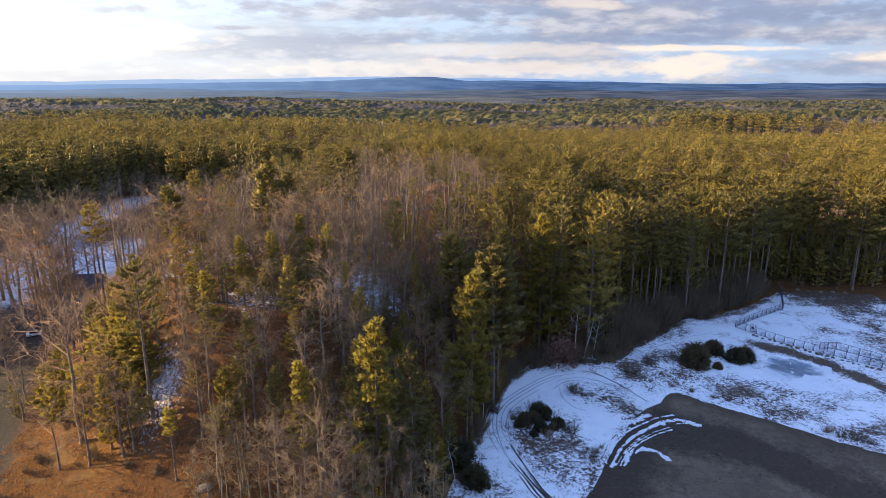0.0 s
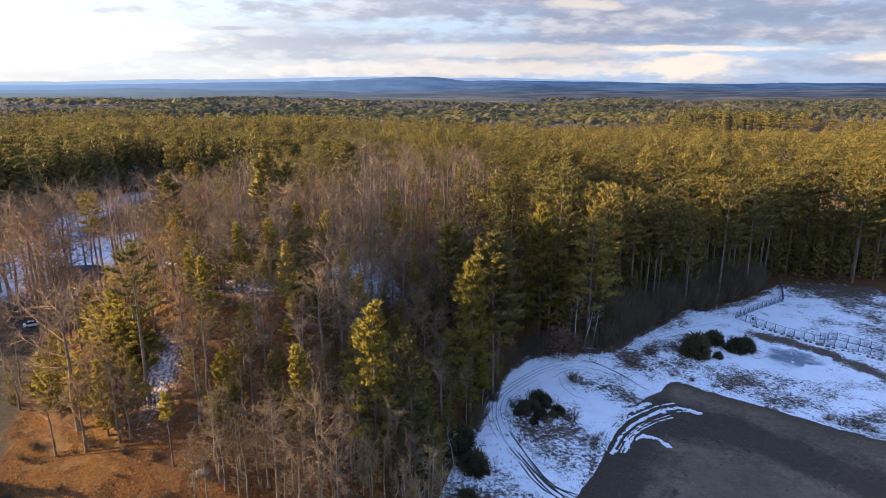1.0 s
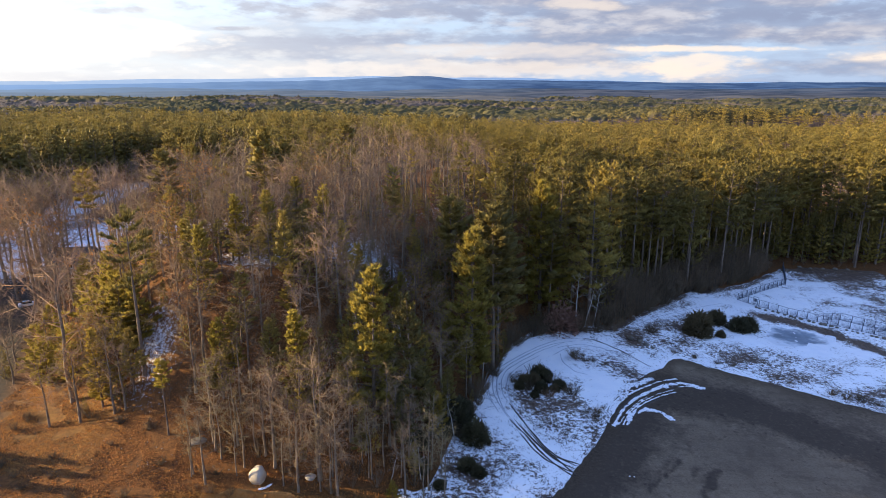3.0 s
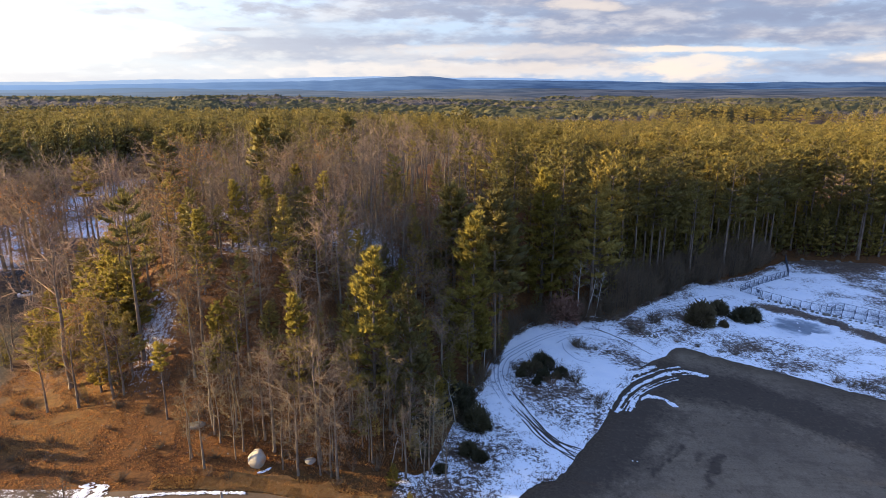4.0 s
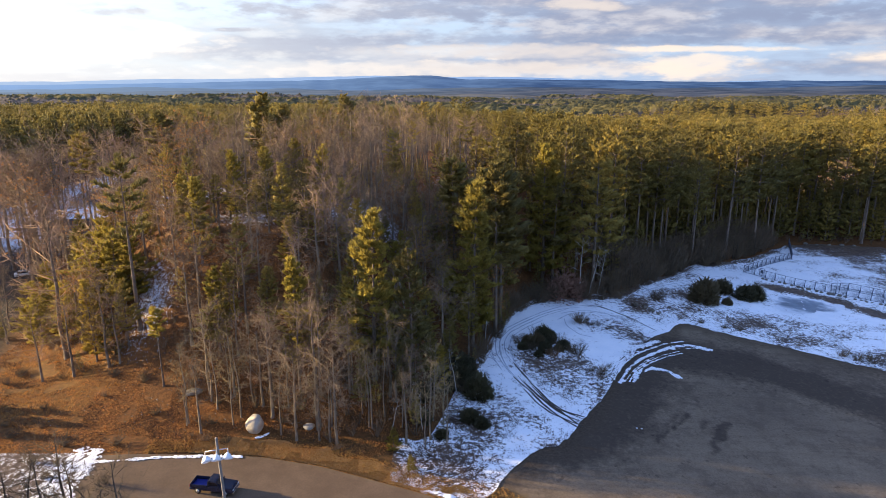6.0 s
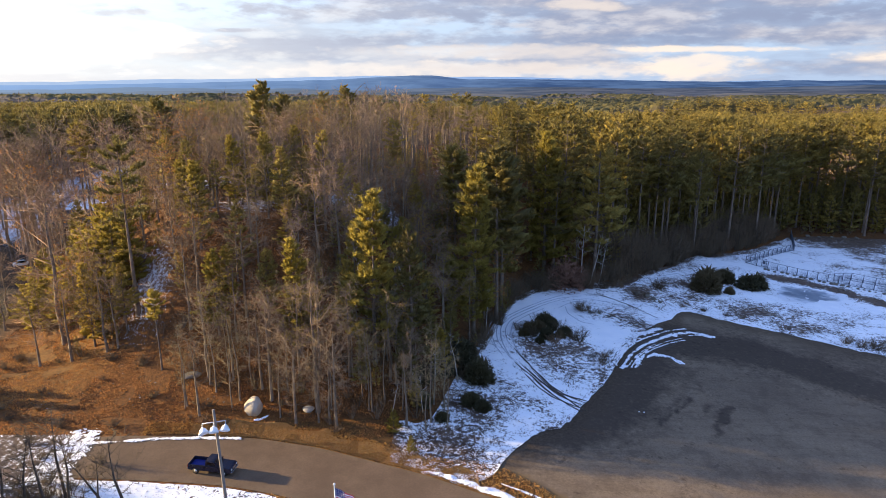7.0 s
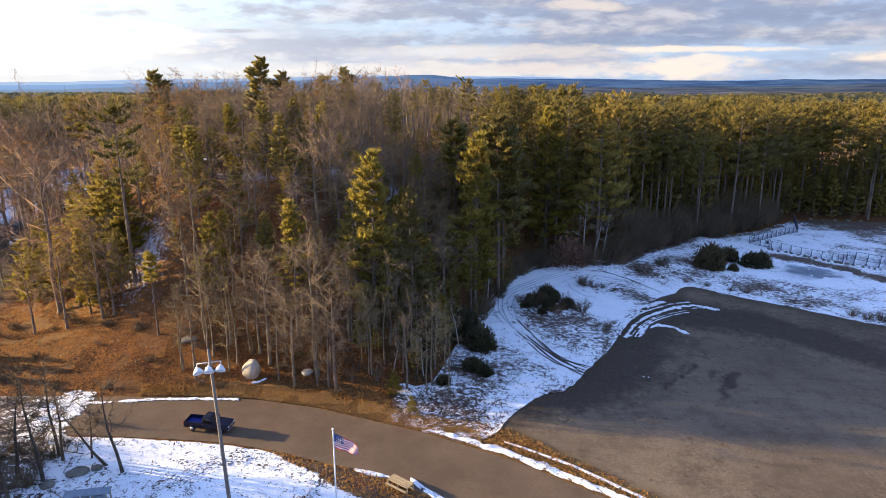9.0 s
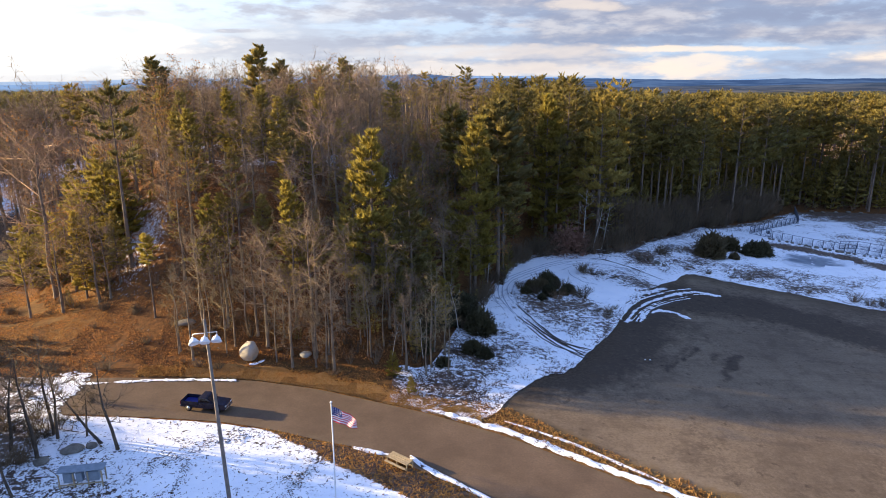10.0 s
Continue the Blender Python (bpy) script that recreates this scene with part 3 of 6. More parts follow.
lawn = strip_mesh("snow_lawn", np.arange(-75, 12, 0.4), lambda x: 36 + 0 * x, lawn_high, 80, M_SNOW,
                  lambda x, y: height(x, y) + 0.09 + 0.05 * fbm(x / 2, y / 2, 8), bare=lawn_bare, track=lambda x, y, t: 0 * x)
tagged(lawn, "sunlit trampled snow on the verge of the road", "snow", kind="structure")

bank = strip_mesh("snow_bank", np.arange(-3, 60, 0.3), lambda x: smooth_interp(x, FAR_X, FAR_Y) + 0.35 + 0.35 * fbm(x / 0.9, x * 0, 4),
                  lambda x: smooth_interp(x, FAR_X, FAR_Y) + 1.9 + 0.8 * fbm(x / 1.1, x * 0 + 9, 6) - 1.2 * smooth01((1 - x) / 4), 10, M_SNOW,
                  lambda x, y: height(x, y) + 0.06 + 0.22 * np.sin(np.clip((y - smooth_interp(x, FAR_X, FAR_Y) - 0.3) / 1.6, 0, 1) * math.pi) * (0.8 + 0.9 * fbm(x / 0.7, y / 0.7, 2)),
                  bare=lambda x, y, t: 0.22 + 0.3 * np.abs(2 * t - 1) ** 3, track=lambda x, y, t: 0 * x)
tagged(bank, "low ploughed bank of snow along the road", "snow bank", kind="structure")

# ---- trees ----
def spikes(P0, P1, R):
    """Tapered three-sided twigs from P0 to the points P1."""
    P0, P1, R = np.asarray(P0, float), np.asarray(P1, float), np.asarray(R, float)[:, None]
    d = P1 - P0
    d = d / np.maximum(np.linalg.norm(d, axis=1, keepdims=True), 1e-6)
    ref = np.where(np.abs(d[:, 2:]) > 0.9, np.array([[1.0, 0, 0]]), np.array([[0, 0, 1.0]]))
    a = np.cross(d, ref)
    a /= np.linalg.norm(a, axis=1, keepdims=True)
    b = np.cross(d, a)
    ring = [P0 + R * (a * math.cos(k) + b * math.sin(k)) for k in (0, 2.094, 4.189)]
    V = np.stack(ring + [P1], 1).reshape(-1, 3)
    i = 4 * np.arange(len(P0))[:, None]
    F = np.stack([i + [0, 1, 3], i + [1, 2, 3], i + [2, 0, 3]], 1).reshape(-1, 3)
    return V, F


def blades(P, D, length, width, rng, own=False, face=None):
    """Single narrow leaves or needle tufts from P along D."""
    n = len(P)
    if own:
        length = np.linalg.norm(D, axis=1)
    D = D / np.maximum(np.linalg.norm(D, axis=1, keepdims=True), 1e-6)
    side = np.cross(D, rng.normal(size=(n, 3)) if face is None else face)
    side /= np.maximum(np.linalg.norm(side, axis=1, keepdims=True), 1e-6)
    w = (width * rng.uniform(0.6, 1.3, n))[:, None]
    L = (length * rng.uniform(0.75, 1.25, n))[:, None]
    V = np.stack([P - side * w * 0.5, P + side * w * 0.5, P + D * L], 1).reshape(-1, 3)
    return V, np.arange(3 * n).reshape(-1, 3)


def plumes(C, D, along_r, side_r, thick_r, rng):
    """Flattened clumps of needles: uneven eight-sided lumps at C, long along D."""
    n = len(C)
    D = D / np.linalg.norm(D, axis=1, keepdims=True)
    S = np.cross(D, np.array([[0, 0, 1.0]]) + 0.01)
    S /= np.linalg.norm(S, axis=1, keepdims=True)
    N = np.cross(S, D)
    j = lambda: rng.uniform(0.75, 1.25, n)[:, None]
    a, b, c = (np.asarray(q)[:, None] for q in (along_r, side_r, thick_r))
    V = np.stack([C - D * a * j(), C + S * b * j() + D * a * 0.15, C + D * a * j() + N * c * 0.6, C - S * b * j() + D * a * 0.15, C + N * c * j(), C - N * c * 0.6 * j()], 1).reshape(-1, 3)
    i = 6 * np.arange(n)[:, None]
    F = np.stack([i + q for q in ([0, 1, 4], [1, 2, 4], [2, 3, 4], [3, 0, 4], [1, 0, 5], [2, 1, 5], [3, 2, 5], [0, 3, 5])], 1).reshape(-1, 3)
    return V, F


def tube(points, radii, sides=6):
    """A tapered tube along a few points."""
    points = np.asarray(points, float)
    V, F = [], []
    ang = np.linspace(0, 2 * np.pi, sides, endpoint=False)
    for p, r in zip(points, radii):
        V.append(np.stack([p[0] + r * np.cos(ang), p[1] + r * np.sin(ang), np.full(sides, p[2])], 1))
    for k in range(len(points) - 1):
        for j in range(sides):
            a, b = k * sides + j, k * sides + (j + 1) % sides
            F += [(a, b, b + sides), (a, b + sides, a + sides)]
    return np.concatenate(V), np.array(F)


def joined(pieces):
    V, F, n = [], [], 0
    for v, f in pieces:
        V.append(v)
        F.append(f + n)
        n += len(v)
    return np.concatenate(V), np.concatenate(F)


def pine_arrays(seed, H, reach, low, whorl=0.75, tufts=1.0, blade=1.0, sparse=0.0, droop=0.0, point=0.85, per=4, core=0.0, sides=7, limbs=True):
    """A white pine of height H: trunk, whorls of branches that curve up, and brushes of needles in ragged tiers along them."""
    rng = np.random.default_rng(seed)
    bend = rng.normal(0, 0.012, 2) * H
    at = lambda h: np.array([bend[0] * (h / H) ** 2, bend[1] * (h / H) ** 2, h])
    wood = [tube([at(H * k) for k in (0, 0.03, 0.3, 0.65, 1.0)], [0.015 * H + 0.06, 0.0115 * H + 0.03, 0.0095 * H, 0.0055 * H, 0.01], sides)]
    P0, P1, R, TP, TD, TN, PC, PD, PL = [], [], [], [], [], [], [], [], []
    h = H * low
    lopsided = rng.uniform(0, 2 * np.pi)
    while h < H * 0.985:
        u = (h / H - low) / (1 - low)
        L0 = reach * (0.55 + 0.45 * min(1, u / 0.18)) * (1 - u) ** point * rng.uniform(0.72, 1.18) + 0.35
        start = rng.uniform(0, 6.28)
        for k in range(rng.integers(4, 7)):
            if rng.random() < sparse * (1 - u * 0.6):
                continue
            az = start + k * 6.28 / 5 + rng.normal(0, 0.25)
            L = L0 * rng.uniform(0.55, 1.2) * (1 + 0.22 * math.cos(az - lopsided))
            rise = 0.05 + 0.6 * u * u + rng.normal(0, 0.09) - droop
            d = np.array([math.cos(az), math.sin(az), rise])
            p0 = at(h + rng.normal(0, 0.15))
            P0.append(p0), P1.append(p0 + d * L + [0, 0, 0.12 * L]), R.append(0.012 * L + 0.012)
            sideways = np.array([-math.sin(az), math.cos(az), 0])
            if core:
                PC.append(p0 + d * L * 0.68 + [0, 0, 0.10 * L])
                PD.append(d + np.array([0, 0, 0.3]) + rng.normal(0, 0.2, 3))
                PL.append(L)
            n = max(2, int(L * 7.0 * tufts))
            s = rng.uniform(0.22, 1.0, n) ** 0.7
            s[0] = 1.0
            off = rng.normal(0, 1, n) * (0.10 + 0.30 * L * np.sqrt(np.maximum(1.05 - s, 0.02)) * np.minimum(1, s * 1.6)) * 0.62
            pts = p0 + s[:, None] * d * L + off[:, None] * sideways + np.array([0, 0, 1]) * (rng.normal(0.02, 0.07, n) * (0.5 + 0.1 * L) + 0.16 * L * s * s)[:, None]
            aim = d * 0.45 + np.sign(off)[:, None] * sideways * 0.4 + np.array([0, 0, 0.7])
            out = pts - p0 + np.array([0, 0, 0.25 * L])
            for _ in range(per):
                TP.append(pts)
                TD.append(aim + rng.normal(0, 0.42, (n, 3)))
                TN.append(out / np.linalg.norm(out, axis=1, keepdims=True) + rng.normal(0, 0.42, (n, 3)))
        h += whorl * rng.uniform(0.7, 1.3) * (1.25 - 0.5 * u)
    TP.append(np.repeat(at(H)[None], 10, 0) - rng.uniform(0, 0.5, (10, 1)) * [0, 0, 1])
    TD.append(rng.normal(0, 0.45, (10, 3)) + [0, 0, 1])
    TN.append(rng.normal(0, 1, (10, 3)))
    if limbs:
        wood.append(spikes(P0, P1, R))
    leaf = [blades(np.concatenate(TP), np.concatenate(TD), 0.5 * blade, 0.18 * blade, rng, face=np.concatenate(TN))]
    if core:
        PL = np.array(PL)
        leaf.append(plumes(np.array(PC), np.array(PD), (PL * 0.24 + 0.1) * core, (PL * 0.13 + 0.1) * core, (PL * 0.11 + 0.1) * core, rng))
    return joined(wood), joined(leaf)


def bare_arrays(seed, H, reach, low=0.35, limbs=14, second=6, third=4, fourth=3, thick=1.2, leaves=0, fan=1.0, flat=0.0):
    """A leafless tree: trunk, limbs and three orders of twigs; leaves: how many dead ones still hang."""
    rng = np.random.default_rng(seed)
    bend = rng.normal(0, 0.03, 2) * H
    at = lambda h: np.array([bend[0] * (h / H) ** 2 + 0.1 * math.sin(h * 0.9 + seed), bend[1] * (h / H) ** 2 + 0.1 * math.cos(h * 0.7 + seed), h])
    r0 = (0.011 * H + 0.03) * thick
    wood = [tube([at(H * k) for k in (0, 0.04, 0.25, 0.5, 0.75, 0.97)], [r0 * 1.5, r0 * 1.1, r0 * 0.9, r0 * 0.68, r0 * 0.38, r0 * 0.1], 4 if flat else 6)]
    P0, P1, R, TP, TD = [], [], [], [], []

    def add(p, d, L, r):
        q = p + d * L
        P0.append(p), P1.append(q), R.append(r)
        return q

    def turned(d, amount, up):
        e = d + rng.normal(0, amount, 3) + np.array([0, 0, up])
        return e / np.linalg.norm(e)
    tips = []
    for k in range(limbs):
        u = (k + rng.random()) / limbs
        h = H * (low + (0.93 - low) * u)
        az = k * 2.4 + rng.normal(0, 0.5)
        L = reach * (0.55 + 0.6 * math.sin(math.pi * min(1, 0.15 + 0.8 * u))) * rng.uniform(0.65, 1.2)
        d = np.array([math.cos(az) * fan, math.sin(az) * fan, 0.4 + 0.75 * u * u + rng.normal(0, 0.18)])
        d /= np.linalg.norm(d)
        p = at(h)
        half = p + d * L * 0.5
        d1 = turned(d, 0.25, 0.22)
        rr = r0 * 0.4 * (1.1 - 0.55 * u)
        P0.append(p), P1.append(half + d * L * 0.12), R.append(rr)
        add(half, d1, L * 0.62, rr * 0.55)
        for _ in range(second):
            s = rng.uniform(0.15, 1.0)
            on, dd = (p + d * L * s, d) if s < 0.5 else (half + d1 * L * 0.62 * (2 * s - 1), d1)
            d2 = turned(dd, 0.72, 0.08)
            L2 = L * (0.68 - 0.3 * s) * rng.uniform(0.6, 1.3)
            p2 = on
            add(p2, d2, L2, 0.036 * thick)
            for _ in range(third):
                s3 = rng.uniform(0.15, 1.0)
                d3 = turned(d2, 0.75, 0.04)
                p3 = p2 + d2 * L2 * s3
                L3 = L2 * 0.55 * rng.uniform(0.6, 1.4)
                q = add(p3, d3, L3, 0.02)
                tips.append(q)
                for _ in range(fourth):
                    p4 = p3 + d3 * L3 * rng.uniform(0.25, 1)
                    TP.append(p4), TD.append(turned(d3, 0.75, 0.05) * (L3 * 0.55 + 0.25))
    for k in range(6):
        p = at(H * rng.uniform(0.8, 0.95))
        add(p, turned(np.array([0, 0, 1.0]), 0.35, 0), H * 0.08, 0.03)
    if flat:
        wood_twig = blades(np.array(P0), np.array(P1) - np.array(P0), 1.0, flat, rng, True)
    else:
        wood_twig = joined([spikes(P0, P1, R), blades(np.array(TP), np.array(TD), 1.0, 0.034, rng, True)])
    leaf = None
    if leaves:
        tips = np.array(tips)
        pick = tips[rng.integers(0, len(tips), leaves)] + rng.normal(0, 0.25, (leaves, 3))
        leaf = blades(pick, rng.normal(0, 1, (leaves, 3)), 0.30, 0.22, rng)
    return joined(wood), wood_twig, leaf


def cut_mesh(name, arrays, mat, **attrs):
    return mesh_from(name, arrays[0], arrays[1], [mat], smooth=True, **attrs)


def tree_root(name, label, category, group):
    return tagged(new(name), label, category, group)


def hang(parent, name, mesh, label=""):
    ob = new(name, mesh)
    ob.parent = parent
    return tagged(ob, label)


def pine_thing(seed, H, reach, low, needles=None, label="tall green white pine with a bare lower trunk", **kw):
    wood, leaf = pine_arrays(seed, H, reach, low, **kw)
    root = tree_root("pine_tree", label, "pine tree", "pines of the wood")
    hang(root, "trunk", cut_mesh("trunk", wood, M_PINEBARK))
    hang(root, "crown", cut_mesh("crown", leaf, needles or M_NEEDLE))
    return root


def bare_thing(seed, H, reach, label="leafless grey-brown deciduous tree with fine twigs", leafy=None, bark=None, **kw):
    bark = bark or (M_BARK, M_TWIG)
    wood, twig, leaf = bare_arrays(seed, H, reach, leaves=700 if leafy else 0, **kw)
    root = tree_root("bare_tree", label, "tree", "leafless trees of the wood")
    hang(root, "trunk", cut_mesh("trunk", wood, bark[0]))
    hang(root, "crown", cut_mesh("crown", twig, bark[1]), "bare twigs")
    if leafy:
        hang(root, "foliage", cut_mesh("foliage", leaf, leafy), "dead brown leaves")
    return root


def place(src, x, y, scale=1.0, turn=0.0, sink=0.15):
    ob = copy_thing(src, pose(x, y, float(height(x, y)) - sink, 0, 0, math.degrees(turn)))
    ob.scale = (scale, scale, scale)
    return ob


# patterns, each built once at a height of 20 m (pines) or 16 m (leafless)
PINES = [pine_thing(q, 20, r, low, whorl=0.95, sparse=sp, tufts=1.8, per=3, blade=1.0, core=1.15, point=pt) for q, r, low, sp, pt in ((11, 4.0, 0.26, 0.1, 0.75), (12, 3.6, 0.36, 0.2, 0.7), (13, 4.4, 0.16, 0.08, 0.8), (14, 3.6, 0.45, 0.25, 0.65), (15, 4.2, 0.3, 0.15, 0.75))]
GOLDS = [pine_thing(21, 20, 4.0, 0.12, M_SUNNEEDLE, "pine with low sunlight painted yellow into its needles", whorl=0.85, sparse=0.04, tufts=2.1, per=3, blade=1.2, core=1.25), pine_thing(22, 10, 3.2, 0.04, M_SUNNEEDLE, "young yellow-green pine branched to the ground", whorl=0.62, tufts=2.0, per=3, blade=0.85, sparse=0.08, point=0.7, core=1.0)]
SLIM = [pine_thing(25, 20, 3.6, 0.56, None, "tall pine with flat tiers over a long bare trunk", whorl=1.2, sparse=0.12, tufts=1.4, per=3, blade=1.2, point=0.55, core=0.8)]
TUFTED = [pine_thing(27, 20, 2.6, 0.66, M_SUNNEEDLE, "small yellowish pine tuft on a thin bare trunk", whorl=0.8, sparse=0.05, tufts=2.2, per=3, blade=1.2, point=0.5, core=0.8)]
LANKY = [pine_thing(28, 20, 2.4, 0.68, None, "tall pine with a small crown on a long bare trunk", whorl=0.85, sparse=0.08, tufts=1.8, per=3, blade=1.1, point=0.55, core=0.8)]
WIDE = [pine_thing(26, 20, 4.4, 0.45, None, "old pine with a broad ragged crown", whorl=0.78, sparse=0.05, tufts=2.4, per=3, blade=1.2, point=0.6, droop=0.06, core=1.7)]
BARES = [bare_thing(31, 16, 4.8, low=0.28), bare_thing(32, 16, 4.2, low=0.36), bare_thing(33, 16, 5.4, low=0.24, limbs=16), bare_thing(34, 16, 3.8, low=0.4), bare_thing(35, 16, 4.6, low=0.2, limbs=15)]
SLENDER = [bare_thing(q, 12, 2.3, "slender pale leafless sapling at the edge of the wood", bark=(M_BARK, M_TANTWIG), low=0.3, limbs=11, second=4, third=4, fourth=2, thick=0.8) for q in (36, 37, 38)]
OAKS = [bare_thing(41, 16, 4.8, "young oak with hanging brown leaves", M_LEAF, low=0.25)]
SNAGS = [bare_thing(q, 12, 2.0, "pale grey dead tree leaning at the edge of the wood", bark=(M_BIRCH, M_BIRCH), low=0.4, limbs=7, second=3, third=2, fourth=1, thick=0.8) for q in (46, 47)]

rng = np.random.default_rng(5)
taken = []


def stand(src, x, y, H, pattern_height):
    taken.append((x, y))
    return place(src, x, y, H / pattern_height, rng.uniform(0, 6.28))


def to_top(src, x, y, top, pattern_height=20):
    """Stands a tree so tall that it ends at the height top."""
    return stand(src, x, y, top - float(height(x, y)), pattern_height)


# the trees that stand out, by place and height of their tops
to_top(GOLDS[0], -10.6, 87.5, 33.0)
to_top(GOLDS[0], 5.5, 110.2, 33.5)
to_top(PINES[2], -5.0, 91.0, 27.0)
to_top(GOLDS[0], 24.5, 147, 36.5)
to_top(PINES[0], 36.7, 145.5, 36.8)
to_top(WIDE[0], -45.2, 157, 47.8)
to_top(WIDE[0], -40.8, 160, 44.6)
to_top(SLIM[0], -51.0, 97.5, 39.2)
to_top(LANKY[0], -85.0, 147.0, 39.0)
to_top(LANKY[0], -79, 196.4, 39.9)
to_top(WIDE[0], 10.6, 119.1, 35.0)
to_top(TUFTED[0], -42.6, 86.0, 18.6)
to_top(GOLDS[0], -22.2, 87.8, 26.0)
to_top(WIDE[0], 2.5, 136.5, 34.1)
to_top(WIDE[0], -61.9, 139, 44.5)
to_top(WIDE[0], -31, 204.7, 46.5)
for x, y, h in ((-6, 84, 11), (-2, 87.5, 12), (-9, 90, 14), (1, 94, 12), (-4, 80.5, 6), (-12, 82, 9), (-3, 97, 15), (4.5, 104, 15), (-15, 91, 13)):
    stand(PINES[int(x) % 3], x, y, h, 20)
stand(GOLDS[1], -4.4, 71.3, 2.4, 10)
stand(GOLDS[1], -7, 75.5, 3.6, 10)
to_top(BARES[2], -18, 79.3, 21.7, 16)
to_top(BARES[1], -64.8, 98.3, 31, 16)
for x, y, h in ((-67, 104, 11), (-64, 107, 12), (-70, 107, 10), (-58, 105, 14), (-62, 110, 14), (-68, 113, 13), (-74, 112, 10), (-78, 111, 11), (-74, 106.5, 10), (-60.5, 106.5, 12), (-54.5, 104, 12)):
    to_top(GOLDS[1], x, y, float(height(x, y)) + h, 10)
def crown_line(x, y):
    """How high the leafless trees of the hill reach: the roof of the wood rises over its foot and stays level on the crest."""
    z = height(x, y)
    return z + 14.5 + (np.interp(x, [-118, -95, -72, -55, -20, 4, 12], [34.5, 37.5, 41, 44, 45.5, 42, 34]) - z - 14.5) * smooth01((y - 120 - 22 * smooth01((x + 30) / 22)) / 38) * (1 - smooth01((y - 235) / 40))


# tall leafless trees on the flank towards the clearing
for k in range(15):
    y = rng.uniform(132, 180)
    x = -73 - 0.66 * (y - 100) + rng.uniform(-20, 14)
    if math.hypot(x + 106, y - 173) > 9 and math.hypot(x + 107, y - 151.5) > 4:
        to_top(BARES[rng.integers(0, 5)], x, y, float(crown_line(x, y)) + rng.uniform(-4, 1), 16)
for x in np.arange(-37, 1, 0.85):
    xx, yy = x + rng.uniform(-0.6, 0.6), 76.3 + rng.uniform(0, 9.5)
    if math.hypot(xx + 26.7, yy - 78.6) > 3.0:
        if rng.random() < 0.42:
            stand(BARES[rng.integers(0, 5)], xx, yy, rng.uniform(10, 15), 16)
        else:
            stand(SLENDER[rng.integers(0, 3)], xx, yy, rng.uniform(9, 16), 12)

for x, y, h in ((33.0, 143.5, 15), (35.6, 144, 13), (37.5, 143.4, 11), (-1.5, 86.5, 7.5), (-5.2, 83.8, 6.5), (-3.2, 80.5, 7), (-7.5, 79.5, 6), (-6, 104, 11), (2.2, 92, 8), (8, 112, 9), (-13, 98, 12)):
    t = place(SNAGS[rng.integers(0, 2)], x, y, h / 12, rng.uniform(0, 6.28))
    t.rotation_euler = (rng.uniform(-0.22, 0.22), rng.uniform(-0.25, 0.25), t.rotation_euler.z)
    taken.append((x, y))


def wooded(x, y):
    """Whether trees grow at a place, and the share of pines there."""
    wood = np.interp(x, WOOD_X, WOOD_Y)
    left_foot = -76 - 1.15 * np.clip(y - 100, 0, 75)
    grow = (y > wood + np.where(x > 84, 6, 2)) & (x > left_foot) & (y > 77)
    grow |= (y > 260 + 40 * fbm(x / 60, y / 60, 12))
    grow |= (x < -156 + 10 * fbm(x / 30, y / 30, 14)) & (y > 150)
    for cx, cy, rx, ry in ((-455, 990, 80, 150), (840, 1640, 110, 210), (-250, 1500, 160, 90), (420, 1250, 150, 60), (100, 1900, 300, 120)):
        grow &= ~(bump(x, y, cx, cy, rx, ry) > 0.45)
    grow &= ~(bump(x, y, -126, 215, 24, 46, -0.2) > 0.8) & ~((x < -80) & (x > -150) & (y > 225) & (y < 255 + 8 * fbm(x / 20, y / 20, 15)))
    grow |= (x < -50) & (y > 264)
    grow &= ~((x < -28) & (y < 84)) & ~((x < -38) & (y < 92)) & ~((x < -66) & (y < 108))
    grow &= bump(x, y, -51, 102, 5, 9, 0.3) < 0.5
    clearing = along(x, y, ((-146, 190), (-160, 225), (-170, 285), (-172, 345)), 11) > 0.4
    edge = 2 + 0.12 * (y - 110) + 20 * fbm(x / 30, y / 30, 51)
    pines = np.maximum(0.95 * smooth01((x - edge + 16) / 30), np.where(fbm(x / 22, y / 22, 53) > 0.0, 0.34, 0.16))
    pines = np.where((x < -4) & (y < 125), 0.33, pines)
    pines = np.where((x < -85) & (y < 290), np.where(x < -184, 0.9, 0.0), pines)
    pines = np.where(y > 275, np.clip(0.55 + 5.0 * (fbm(x / 230, y / 85, 44) + 0.08) - 0.85 * smooth01((y - 650) / 750), 0.03, 0.97), pines)
    face = 262 + 78 * smooth01((-50 - x) / 70) - 70 * smooth01((-176 - x) / 14)
    pines = np.where((x < -45) & (y > 262) & (y < 430), np.where(y > face, 0.97, 0.0), pines)
    pines = np.where(bump(x, y, 250, 490, 40, 22) > 0.4, 0.0, pines)
    pines = np.where(clearing, 0.0, pines)
    return grow, pines


def scatter(x0, x1, y0, y1, step, keep=1.0):
    xs, ys = np.meshgrid(np.arange(x0, x1, step), np.arange(y0, y1, step))
    xs, ys = xs.ravel() + rng.uniform(-0.48, 0.48, xs.size) * step, ys.ravel() + rng.uniform(-0.48, 0.48, ys.size) * step
    ok, pines = wooded(xs, ys)
    # past the left edge of view too: unseen trees added for their shade
    ok &= (np.abs(xs) < ys * 0.745 + 14) | ((xs < -150) & (xs > -260) & (ys < 300)) | ((xs < 0) & (ys > 262) & (-xs < ys * 0.745 + 90))
    ok &= rng.random(len(xs)) < keep
    return xs[ok], ys[ok], pines[ok]


